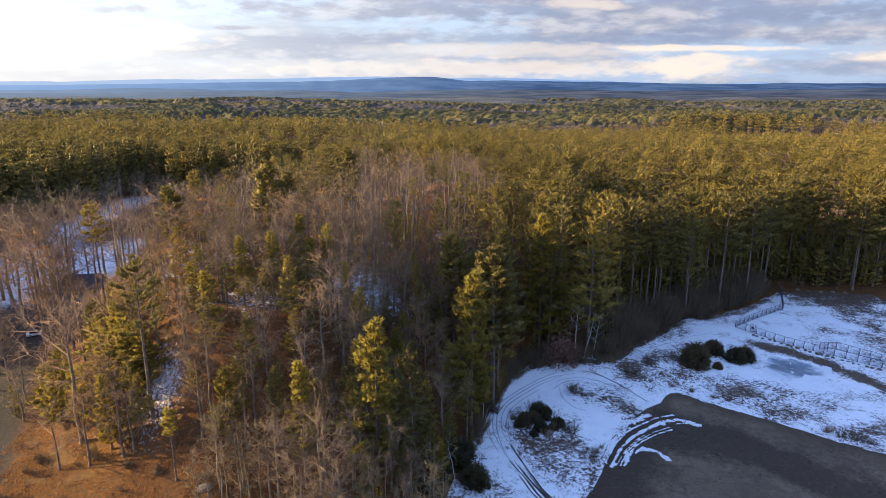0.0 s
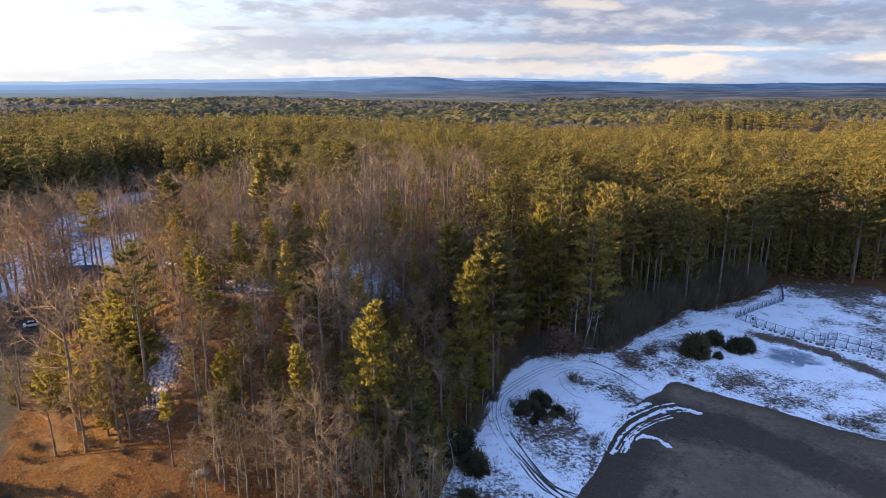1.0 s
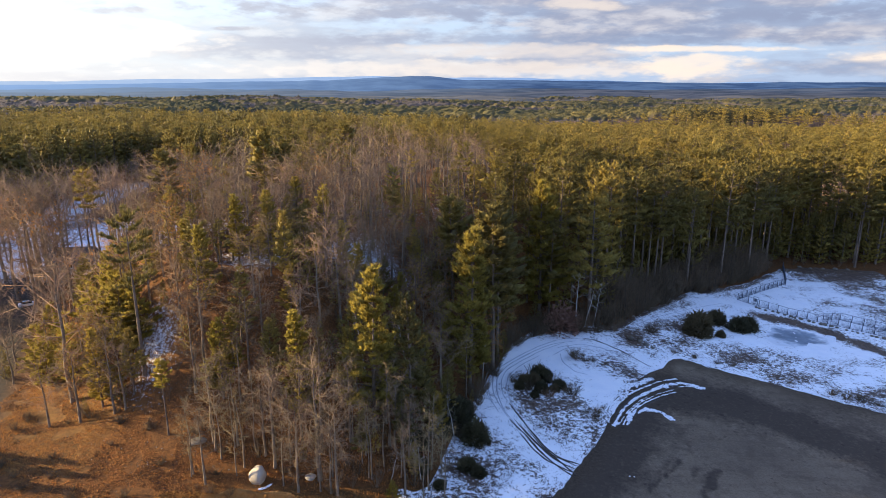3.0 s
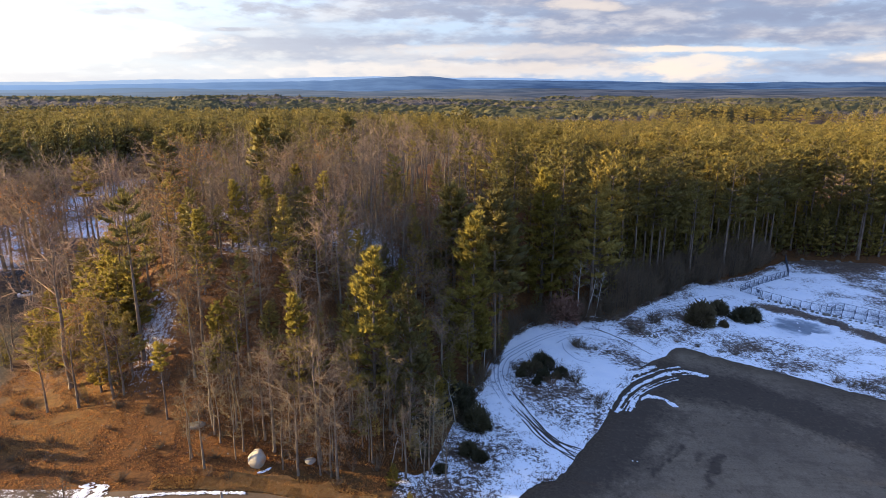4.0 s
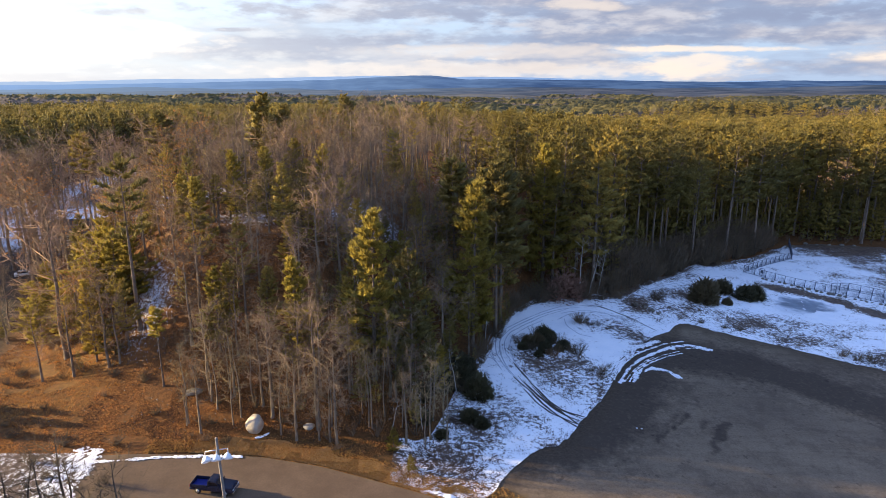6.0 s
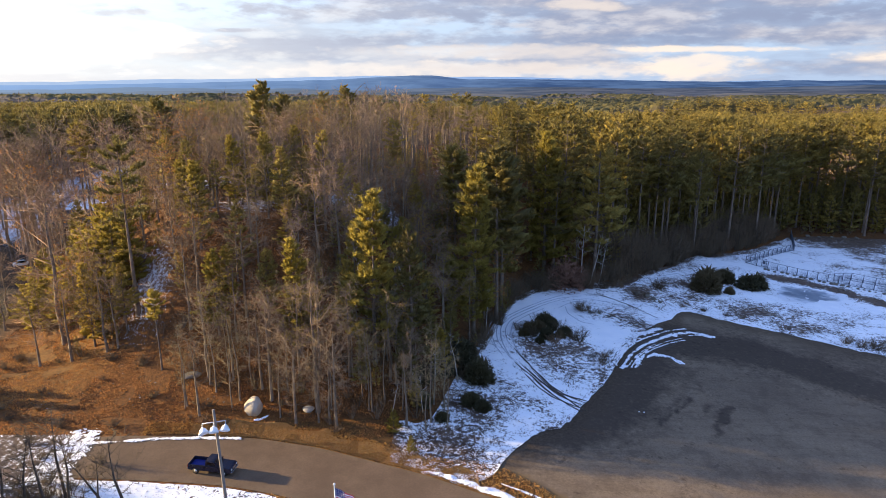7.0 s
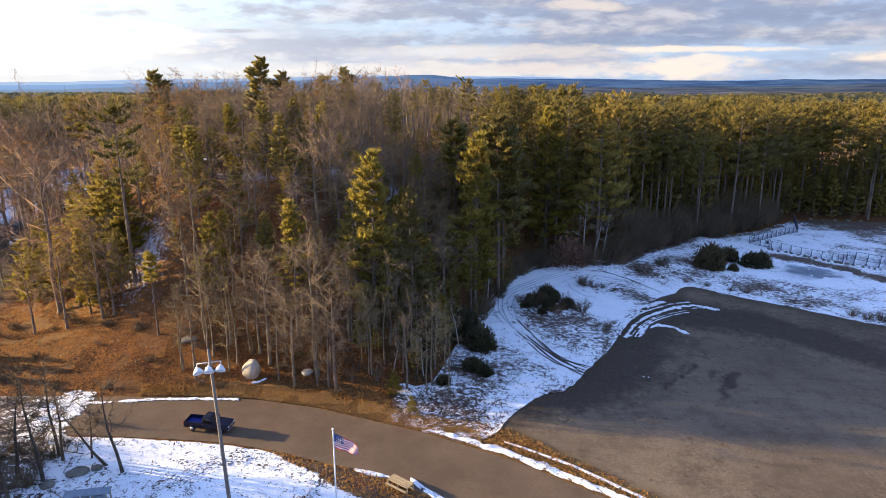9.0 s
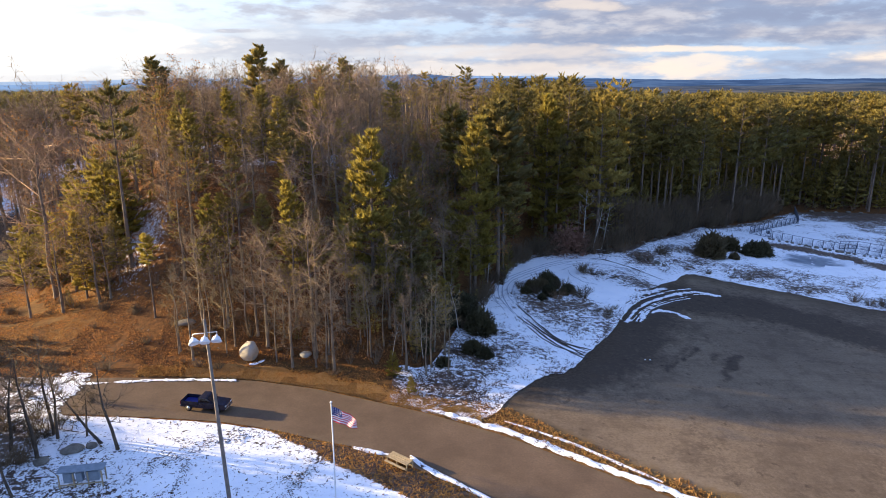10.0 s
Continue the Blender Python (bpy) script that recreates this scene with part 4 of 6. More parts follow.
# near trees, each a thing
xs, ys, ps = scatter(-110, 130, 76, 175, 5.0)
order = np.argsort(ys)
singles, rest = [], []
for i in order:
    x, y, p = xs[i], ys[i], ps[i]
    if any((x - a) ** 2 + (y - b) ** 2 < 6 for a, b in taken):
        continue
    pine = rng.random() < p
    if pine and x > 5 and rng.random() < 0.36 or not pine and x < -70 and rng.random() < 0.66:
        continue
    if len(singles) < 275 and y < 150:
        if pine:
            big = x > 5
            H = max(9, min(rng.uniform(22, 33), rng.uniform(29, 37) - float(height(x, y)))) if big else rng.uniform(8, 16)
            kind_of = GOLDS[0] if rng.random() < (0.25 if big else 0.45) else PINES[rng.integers(0, 5)]
            singles.append(place(kind_of, x, y, H / 20, rng.uniform(0, 6.28)))
        else:
            H = max(10.5, float(crown_line(x, y)) - float(height(x, y)) + rng.uniform(-4, 2)) if x < 6 else rng.uniform(11, 17)
            src = OAKS[0] if rng.random() < 0.12 else BARES[rng.integers(0, 5)]
            singles.append(place(src, x, y, H / 16, rng.uniform(0, 6.28)))
    else:
        rest.append((x, y, float(pine)))
for src in PINES + GOLDS + SLIM + TUFTED + LANKY + WIDE + SLENDER + SNAGS + BARES + OAKS:
    for o in (*src.children_recursive, src):
        bpy.data.objects.remove(o)


def mass(name, templates, X, Y, scale, label, tilt=0.0):
    """Many trees as one mesh. Each template is a list of (points, triangles, material slot)."""
    n = len(X)
    which = rng.integers(0, len(templates), n)
    Z = height(X, Y)
    turn = rng.uniform(0, 6.28, n)
    tint = rng.random(n)
    VV, FF, MM, TT, count = [], [], [], [], 0
    for k, tpl in enumerate(templates):
        idx = np.nonzero(which == k)[0]
        if not len(idx):
            continue
        c, s, sc = np.cos(turn[idx]), np.sin(turn[idx]), scale[idx]
        for v, f, slot in tpl[0]:
            W = np.empty((len(idx), len(v), 3), np.float32)
            W[..., 0] = (v[None, :, 0] * c[:, None] - v[None, :, 1] * s[:, None]) * sc[:, None] + X[idx][:, None]
            W[..., 1] = (v[None, :, 0] * s[:, None] + v[None, :, 1] * c[:, None]) * sc[:, None] + Y[idx][:, None]
            W[..., 2] = v[None, :, 2] * sc[:, None] + Z[idx][:, None]
            VV.append(W.reshape(-1, 3))
            FF.append((f[None] + (np.arange(len(idx)) * len(v))[:, None, None]).reshape(-1, 3) + count)
            MM.append(np.full(len(idx) * len(f), slot))
            TT.append(np.repeat(tint[idx], len(v)))
            count += len(idx) * len(v)
    me = mesh_from(name, np.concatenate(VV), np.concatenate(FF), templates[0][1], np.concatenate(MM), True, tint=np.concatenate(TT))
    return tagged(new(name, me), label, "forest", kind="stuff")


def pine_mid(seed, low, tufts, blade, whorl, per=2, core=0.9, H=30, reach=5.4, point=0.48):
    wood, leaf = pine_arrays(seed, H, reach, low, whorl=whorl, tufts=tufts, blade=blade, per=per, core=core, point=point, sparse=0.06, sides=4, limbs=per > 2)
    return [(*leaf, 0), (*wood, 1)], [M_NEEDLE, M_PINEBARK]


def bare_mid(seed, limbs, second, third, width=0.08, mats=None):
    wood, twig, _ = bare_arrays(seed, 16, 4.6, limbs=limbs, second=second, third=third, fourth=0, flat=width, thick=1.1, low=0.3)
    return [(*twig, 0), (*wood, 1)], mats or [M_TWIG, M_BARK]


# the woods behind, out to 1 km
xs2, ys2, ps2 = scatter(-420, 380, 175, 446, 6.2)
xs3, ys3, ps3 = scatter(-300, -110, 150, 175, 6.4)
xs4, ys4, ps4 = scatter(-500, 500, 446, 650, 7.4)
xs5, ys5, ps5 = scatter(-760, 760, 650, 1000, 9.0)
X = np.concatenate([np.array([r[0] for r in rest]), xs2, xs3, xs4, xs5])
Y = np.concatenate([np.array([r[1] for r in rest]), ys2, ys3, ys4, ys5])
P = np.concatenate([np.array([r[2] for r in rest]), ps2, ps3, ps4, ps5])
pine = rng.random(len(X)) < P
keep = rng.random(len(X)) < np.where(pine, np.where((X < -90) & (Y < 400), 0.85, np.where(Y < 275, np.where((X > -5) & (X < 70), 0.72, 0.5), np.where(Y < 446, 0.5, 0.7))), np.where((X < -80) & (Y < 300), 0.3, 0.7))
X, Y, pine = X[keep], Y[keep], pine[keep]
Z = height(X, Y)
top = np.where(X > 45, rng.uniform(28, 36, len(X)), np.where(X < 8, rng.uniform(37, 44, len(X)) - 4 * (X < -52), rng.uniform(32, 41, len(X))))
top = np.where(Y > 275, Z + rng.uniform(21, 29, len(X)), top)
top = np.where(X < -90, Z + rng.uniform(24, 32, len(X)), top)
tall = np.clip((top - Z) / 30, 0.4, 1.25)
rim = into_wood(X, Y) < 22
for pick, kw, seeds in ((pine & rim & (X > -90) & (Y < 275), dict(low=0.48, tufts=0.6, blade=1.7, whorl=1.45, per=3, core=1.0), (61, 62, 63, 64, 65)),
                        (pine & ~rim & (X > -90) & (Y < 275), dict(low=0.6, tufts=0.6, blade=1.75, whorl=1.4, per=3, core=1.0), (61, 62, 63, 64, 65, 66)),
                        (pine & (X <= -90) & (Y < 380), dict(low=0.12, tufts=0.16, blade=2.5, whorl=2.0, core=1.8), (61, 62, 63)),
                        (pine & (((X > -90) & (Y >= 275)) | (Y >= 380)) & (Y < 440), dict(low=0.6, tufts=0.24, blade=2.7, whorl=1.8, core=1.2), (61, 62, 63, 64, 65, 66)),
                        (pine & (Y >= 440) & (Y < 650), dict(low=0.65, tufts=0.14, blade=3.4, whorl=2.4, core=1.4, per=1), (61, 62, 63, 64, 65, 66)),
                        (pine & (Y >= 650), dict(low=0.6, tufts=0.05, blade=4.6, whorl=4.4, core=2.0, per=1), (61, 62, 63, 64))):
    mass("pine_wood", [pine_mid(s, **kw) for s in seeds], X[pick], Y[pick], tall[pick], "dense stand of green pines")
for pick, kw, seeds in ((~pine & (Y < 330), dict(limbs=11, second=5, third=3), (71, 72, 73, 74, 75)), (~pine & (Y >= 330), dict(limbs=9, second=4, third=1, width=0.3), (71, 72, 73))):
    grown = np.where((X[pick] < 6) & (X[pick] > -125) & (Y[pick] < 275), np.clip((crown_line(X[pick], Y[pick]) - Z[pick] - 1.5) / 16, 0.8, 1.7), 1.0)
    mass("leafless_wood", [bare_mid(s, **kw) for s in seeds], X[pick], Y[pick], grown * rng.uniform(0.78, 1.08, pick.sum()), "stand of leafless grey-brown trees")
# tall thicket between the snow and the pines
tx, ty = rng.uniform(40, 114, 420), rng.uniform(0, 1, 420)
ty = np.interp(tx, WOOD_X, WOOD_Y) + np.where(tx > 84, 3.5, 1.0) + ty * 11
mass("thicket", [bare_mid(s, limbs=11, second=5, third=3, mats=[M_BRUSH, M_DARKBARK]) for s in (76, 77, 78)], tx, ty, rng.uniform(0.28, 0.5, 420) * (1.05 + 0.55 * value_noise(tx / 5, ty / 5, 91)), "tall dark leafless thicket before the pines")

# young evergreens below the leafless trees of the hill
yx, yy, _ = scatter(-85, 30, 84, 190, 3.6, 0.75)
young = fbm(yx / 9, yy / 9, 83) + 0.25 * rng.normal(size=len(yx)) > 0.10
yx, yy = yx[young], yy[young]
mass("young_pines", [pine_mid(s, low=0.05, tufts=0.2, blade=2.8, whorl=1.7, H=20, reach=4.9, core=1.1, point=0.75) for s in (67, 68, 69)], yx, yy, rng.uniform(0.13, 0.38, len(yx)), "young dark green pines below leafless trees")


# evergreens added to close the gaps between the pine trunks and keep the stand dark
ux, uy, _ = scatter(0, 215, 84, 280, 5.4)
depth = into_wood(ux, uy)
low_ok = (depth > np.where(ux > 44, 9, 4)) & (depth < 80) & ((ux > 40) | (rng.random(len(ux)) < 0.55))
ux, uy = ux[low_ok], uy[low_ok]
mass("young_pines", [pine_mid(s, low=0.03, tufts=0.09, blade=3.2, whorl=2.2, H=20, reach=5.5, core=1.7, point=0.75) for s in (87, 88, 89)], ux, uy, np.where(ux > 40, 1.25, 1.0) * rng.uniform(0.3, 0.68, len(ux)), "evergreens added between pine trunks to darken the stand")


def canopy(y0, y1, cols, rows):
    """The roof of the woods far off: rounded crowns side by side, ragged, lower where the trees are leafless."""
    y = np.geomspace(y0, y1, rows)[:, None] + np.zeros((1, cols))
    fan = np.linspace(-0.80, 0.80, cols)[None]
    x = fan * y + rng.uniform(-0.4, 0.4, y.shape) * 1.6 / cols * y
    y = y + rng.uniform(-0.4, 0.4, y.shape) * y * math.log(y1 / y0) / rows
    step = 7.0
    near, top, tint, kind, grown = np.full(x.shape, 1e9), np.zeros(x.shape), np.zeros(x.shape), np.zeros(x.shape), np.zeros(x.shape, bool)

    def hashed(a, b, k):
        h = np.sin(a * 12.9898 + b * 78.233 + k * 37.719) * 43758.5453
        return h - np.floor(h)
    for di in (-1, 0, 1):
        for dj in (-1, 0, 1):
            i, j = np.floor(x / step) + di, np.floor(y / step) + dj
            tx, ty = (i + 0.1 + 0.8 * hashed(i, j, 1)) * step, (j + 0.1 + 0.8 * hashed(i, j, 2)) * step
            d = np.hypot(x - tx, y - ty) + 1.2 * hashed(i, j, 6)
            closer = d < near
            grow, share = wooded(tx, ty)
            pn = hashed(i, j, 3) < share
            tall = np.where(pn, 15.5 + 6.5 * hashed(i, j, 4) + 3 * fbm(tx / 70, ty / 45, 71), 10.5 + 4.5 * hashed(i, j, 4))
            low = fbm(tx / 190, ty / 60, 61) < -0.34
            pn &= ~low
            tall = np.where(low, 4 + 5 * hashed(i, j, 4), tall)
            near = np.where(closer, d, near)
            top, tint, kind, grown = np.where(closer, tall, top), np.where(closer, hashed(i, j, 5), tint), np.where(closer, 1.0 - pn, kind), np.where(closer, grow, grown)
    z = height(x, y) + top - np.where(kind > 0.5, 0.07 * near ** 1.7, 0.42 * near ** 1.05) + rng.normal(0, 0.5, x.shape)
    ok = grown & (near < 7.5)
    z = np.where(ok, z, height(x, y) - 1.5)
    z[:3] = height(x[:3], y[:3]) + np.array([[-1.0], [4.0], [9.0]])
    V = np.stack([x, y, z], -1).reshape(-1, 3)
    i = (np.arange(rows - 1)[:, None] * cols + np.arange(cols - 1)[None]).ravel()
    q = np.stack([i, i + 1, i + cols + 1, i + cols], -1)
    F = np.concatenate([q[:, [0, 1, 2]], q[:, [0, 2, 3]]])
    # ragged sprays that stand out of the crowns
    pick = (len(V) * rng.random(int(0.95 * len(V))) ** 1.4).astype(int)
    pick = pick[(ok & (near < 4.6)).ravel()[pick]]
    size = 0.55 + 0.001 * V[pick, 1]
    P = V[pick] + rng.normal(0, 1.0, (len(pick), 3)) * [1, 1, 0.4] - [0, 0, 0.4]
    D = (rng.normal(0, 0.75, (len(pick), 3)) + [0, 0, 0.6]) * size[:, None]
    side = np.cross(D, rng.normal(size=D.shape))
    side *= (size * rng.uniform(0.3, 0.55, len(pick)) / np.maximum(np.linalg.norm(side, axis=1), 1e-6))[:, None]
    B = np.stack([P - side, P + side, P + D], 1).reshape(-1, 3)
    F = np.concatenate([F, np.arange(3 * len(pick)).reshape(-1, 3) + len(V)])
    spread_over = lambda a: np.concatenate([a.ravel(), np.repeat(a.ravel()[pick], 3)])
    me = mesh_from("forest", np.concatenate([V, B]), F, [M_FARWOOD], None, np.arange(len(F)) < len(F) - len(pick), tint=spread_over(tint), leafless=spread_over(kind))
    return tagged(new("forest", me), "distant forest of pines and leafless trees", "forest", kind="stuff")


canopy(970, 2400, 340, 330)


# ---- distant hills ----
def ridge(name, dist, heights, mat, label, seed):
    """A long wooded ridge across the view; heights: its crest over the sideways angle."""
    ang = np.linspace(-46, 46, 240)
    crest = np.interp(ang, [h[0] for h in heights], [h[1] for h in heights]) + 3.0 * fbm(ang / 1.4, ang * 0, seed) + 1.2 * fbm(ang * 3, ang * 0, seed + 5)
    V, n = [], len(ang)
    for k in range(6):
        q = k / 5
        d = dist * (0.80 + 0.20 * q)
        V.append(np.stack([d * np.tan(np.radians(ang)), np.full(n, d) * 1.0, -30 + (crest + 30) * math.sin(q * math.pi / 2)], 1))
    V = np.concatenate(V)
    i = (np.arange(5)[:, None] * n + np.arange(n - 1)[None]).ravel()
    F = np.stack([i, i + 1, i + n + 1, i + n], -1)
    return tagged(new(name, mesh_from(name, V, F, [mat], smooth=True)), label, "hills", kind="structure")


def hazy_hill_material(name, a, b, pale, glow):
    """Woods too far off to tell trees apart, with haze painted in, paler on the sun's side."""
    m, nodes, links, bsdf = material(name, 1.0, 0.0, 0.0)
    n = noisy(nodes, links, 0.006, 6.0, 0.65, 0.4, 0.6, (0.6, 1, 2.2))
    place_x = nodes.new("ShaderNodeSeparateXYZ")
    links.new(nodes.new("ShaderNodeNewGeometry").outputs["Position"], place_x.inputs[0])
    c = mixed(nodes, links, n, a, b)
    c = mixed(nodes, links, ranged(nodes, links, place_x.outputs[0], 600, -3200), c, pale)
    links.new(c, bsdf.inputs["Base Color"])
    # the glow stands in for light scattered by the air
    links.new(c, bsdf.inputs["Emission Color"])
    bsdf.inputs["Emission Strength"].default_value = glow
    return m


M_HILL = hazy_hill_material("wooded_hills", (0.016, 0.032, 0.07), (0.034, 0.06, 0.11), (0.10, 0.16, 0.25), 0.55)
M_LOWHILL = hazy_hill_material("wooded_valley", (0.018, 0.028, 0.046), (0.046, 0.056, 0.076), (0.10, 0.145, 0.20), 0.45)
M_VALE = hazy_hill_material("valley_floor_woods", (0.03, 0.036, 0.046), (0.078, 0.077, 0.08), (0.12, 0.135, 0.14), 0.3)
M_HAZYVALE = hazy_hill_material("hazed_valley_woods", (0.02, 0.028, 0.044), (0.05, 0.056, 0.072), (0.10, 0.135, 0.17), 0.4)
M_HAZE = hazy_hill_material("hazy_mountains", (0.09, 0.145, 0.24), (0.11, 0.17, 0.27), (0.15, 0.20, 0.26), 0.5)
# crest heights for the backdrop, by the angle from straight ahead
ridge("hazy_mountains", 4800, [(-46, 60), (-30, 62), (-24, 78), (-20, 74), (-12, 88), (-6, 96), (-3, 90), (6, 84), (12, 70), (22, 40), (26, 56), (30, 40), (46, 30)], M_HAZE, "mountains on the horizon painted pale blue with haze", 3)
ridge("distant_hills", 4300, [(-46, 34), (-36, 38), (-30, 42), (-20, 54), (-10, 66), (-4, 90), (-1, 92), (2, 66), (6, 68), (12, 62), (20, 50), (25, 44), (28, 52), (31, 50), (36, 52), (46, 46)], M_HILL, "wooded hills painted dark blue for haze and cloud shadow", 7)
for dist, crest, tone, seed in ((2450, -10, M_VALE, 11), (2750, -5, M_VALE, 12), (3050, -1, M_HAZYVALE, 13), (3450, 6, M_HAZYVALE, 14), (3850, 17, M_LOWHILL, 15)):
    ridge("valley_woods", dist, [(a, crest + 5 * math.sin(a * 0.21 + seed * 1.7) + 3 * math.sin(a * 0.53 + seed)) for a in range(-46, 47, 4)], tone, "low wooded valley hills with dusky haze painted in", seed)

# ---- undergrowth ----
def shrub_arrays(seed, n, H, spread_out, width=0.05):
    """A clump of many thin stems that fan out from the ground and fork."""
    r = np.random.default_rng(seed)
    az, lean = r.uniform(0, 6.28, n), r.uniform(0, 1, n) ** 0.7 * spread_out
    p = np.stack([np.cos(az) * lean * 0.25, np.sin(az) * lean * 0.25, np.zeros(n)], 1)
    d = np.stack([np.cos(az) * lean, np.sin(az) * lean, H * r.uniform(0.55, 1.0, n)], 1)
    stems = spikes(p, p + d, np.full(n, width))
    k = 8
    s = r.uniform(0.25, 0.98, (n, k))
    P = (p[:, None] + d[:, None] * s[..., None]).reshape(-1, 3)
    D = (d[:, None] * 0.26 + r.normal(0, 0.42 * H * 0.3, (n, k, 3))).reshape(-1, 3)
    return joined([stems, blades(P, D, 1.0, width * 1.3, r, True)])


def bush_arrays(seed, n, R, H, size=0.32):
    """A dense evergreen bush: sprays all over an uneven dome."""
    r = np.random.default_rng(seed)
    d = r.normal(size=(n, 3))
    d[:, 2] = np.abs(d[:, 2])
    d /= np.linalg.norm(d, axis=1, keepdims=True)
    lump = 1 + 0.22 * np.sin(d[:, 0] * 5 + seed) * np.cos(d[:, 1] * 4) + r.normal(0, 0.05, n)
    depth = r.uniform(0.62, 1.0, n)[:, None]
    p = d * lump[:, None] * depth * [R, R, H]
    return blades(p, d + r.normal(0, 0.5, (n, 3)) + [0, 0, 0.4], size * 1.6, size, r)


def shrub(x, y, src_mesh, name, label, category, group, s=1.0):
    ob = new(name, src_mesh)
    ob.matrix_world = pose(x, y, float(height(x, y)) - 0.05, 0, 0, rng.uniform(0, 360)) @ Matrix.Diagonal((s, s, s * rng.uniform(0.85, 1.15), 1))
    return tagged(ob, label, category, group)


PINE_SHADE = [tuple(cut_mesh(n, a, m) for n, a, m in zip(("trunk", "crown"), pine_arrays(q, 20, 4.2, 0.08, whorl=0.9, tufts=0.9, blade=1.9, core=2.6, point=0.5), (M_PINEBARK, M_NEEDLE))) for q in (151, 152)]
BRUSH = [cut_mesh("brush", shrub_arrays(s, 38, 3.4, 1.7, 0.034), M_BRUSH) for s in (101, 102, 103)]
LOWBRUSH = [cut_mesh("weed_shrub", shrub_arrays(s, 40, 1.3, 1.1, 0.03), M_BRUSH) for s in (104, 105)]
JUNIPER = [cut_mesh("juniper", joined([bush_arrays(s, 3800, 2.0, 2.75, 0.14), bush_arrays(s + 7, 300, 2.1, 2.95, 0.13), bush_arrays(s + 3, 500, 1.7, 2.4, 0.5)]), M_JUNIPER) for s in (111, 112)]
RED = [cut_mesh("russet_bush", joined([shrub_arrays(121, 26, 4.2, 2.0), bush_arrays(121, 700, 2.6, 4.2, 0.3)]), M_RED)]

# brush in front of the wood, along the snow
edge_x = np.concatenate([np.arange(2, 44, 2.1), np.arange(44, 112, 1.7)])
for x in edge_x:
    for row in range(3 if x < 44 else 4):
        xx = x + rng.uniform(-1, 1)
        y = float(np.interp(xx, WOOD_X, WOOD_Y)) + (4.6 if xx > 83 else 0.8 if xx > 44 else -0.8) + row * (2.4 if x < 44 else 3.0) + rng.uniform(-0.6, 1.6)
        tall = (0.75 if x < 14 else 1.0 + 0.15 * row) if x < 44 else 1.15 + 0.12 * row
        shrub(xx, y, BRUSH[rng.integers(0, 3)], "brush", "tall leafless grey-brown brush at the edge of the wood", "shrub", "brush along the wood", tall * rng.uniform(0.6, 1.3 if x < 44 else 1.75))
for x, y, s in ((28.8, 140.6, 1.7), (31.2, 141.6, 1.25)):
    shrub(x, y, RED[0], "russet_bush", "russet-leaved bush before dark pines", "shrub", "russet bushes", s)
ORANGE = cut_mesh("orange_bush", joined([shrub_arrays(122, 20, 2.6, 1.6), bush_arrays(122, 700, 1.9, 2.8, 0.24)]), M_LEAF)
for x, y, s in ((-63.5, 103.2, 0.8), (-61.3, 102.6, 0.65), (-66.8, 102.4, 0.6), (-58.6, 101.6, 0.5)):
    shrub(x, y, ORANGE, "orange_bush", "bush with orange dead leaves on the sunny slope", "shrub", "orange bushes", s)
# dark evergreens on the snow
for x, y, s in ((63, 142, 1.75), (71.5, 151.5, 1.3), (75.6, 147, 1.4), (78.5, 148.5, 1.25), (68.5, 141.5, 0.6),
                (19.7, 114.2, 0.95), (16.5, 111.5, 0.8), (19.2, 108.6, 0.7), (23, 110.6, 0.7), (17.6, 106.8, 0.45), (21.3, 115, 0.6), (18.2, 112, 0.75), (20.8, 112.6, 0.55), (15.2, 110, 0.55), (21.8, 109.2, 0.5),
                (5.6, 92.0, 1.2), (3.2, 99.5, 1.3), (2.4, 95.5, 1.3), (-0.6, 93.0, 1.1), (3.9, 84.2, 0.75), (5.6, 82.4, 0.6), (-0.4, 79.2, 0.55), (-3.4, 82.5, 0.8), (-4.0, 88.0, 1.0)):
    shrub(x, y, JUNIPER[rng.integers(0, 2)], "juniper_bush", "dense dark green juniper bush on the snow", "shrub", "dark bushes on the snow", s)
# small bare shrubs on the snow
for x, y, s in ((25.3, 107.8, 1.7), (24.2, 109, 1.2), (22.5, 112, 1.5), (17.2, 109.2, 1.4), (18.5, 116, 1.5), (14.6, 112.5, 1.2), (20.5, 106.5, 1.3), (27.5, 99.5, 1.0), (28.6, 102.4, 1.1), (26.6, 101.8, 0.9), (29.0, 127.2, 1.5), (31.2, 124.6, 1.2), (29.6, 125.8, 1.8), (33, 124.5, 0.8), (35, 123, 0.6), (31.5, 127.5, 0.7), (50.8, 139.8, 1.9), (44.7, 136.5, 1.0), (46.5, 135.5, 0.9),
                (53, 130, 0.9), (57, 128, 1.0), (61, 126, 0.9), (64, 125, 0.8), (79, 113.5, 1.4), (81, 112, 1.2), (83.5, 111, 1.6), (86, 109.5, 1.1), (73, 118, 0.8), (91, 108, 1.4), (80, 152, 1.5), (82, 153, 1.3),
                (28, 101, 0.8), (30, 104, 0.7), (7.5, 108, 1.2), (9, 117.5, 1.3), (12, 124, 1.2)):
    shrub(x, y, LOWBRUSH[rng.integers(0, 2)], "weed_shrub", "small leafless brown shrub standing in the snow", "shrub", "weeds on the snow", s)

# low growth under the trees, too small to tell apart
xs, ys, ps = scatter(-85, 150, 78, 215, 3.9, 0.8)
tw = [([(*shrub_arrays(s, 13, 2.6, 1.2, 0.04), 0)], [M_BRUSH]) for s in (131, 132, 133)]
mass("undergrowth", tw, xs, ys, rng.uniform(0.5, 1.3, len(xs)), "tangled brown undergrowth below the trees")

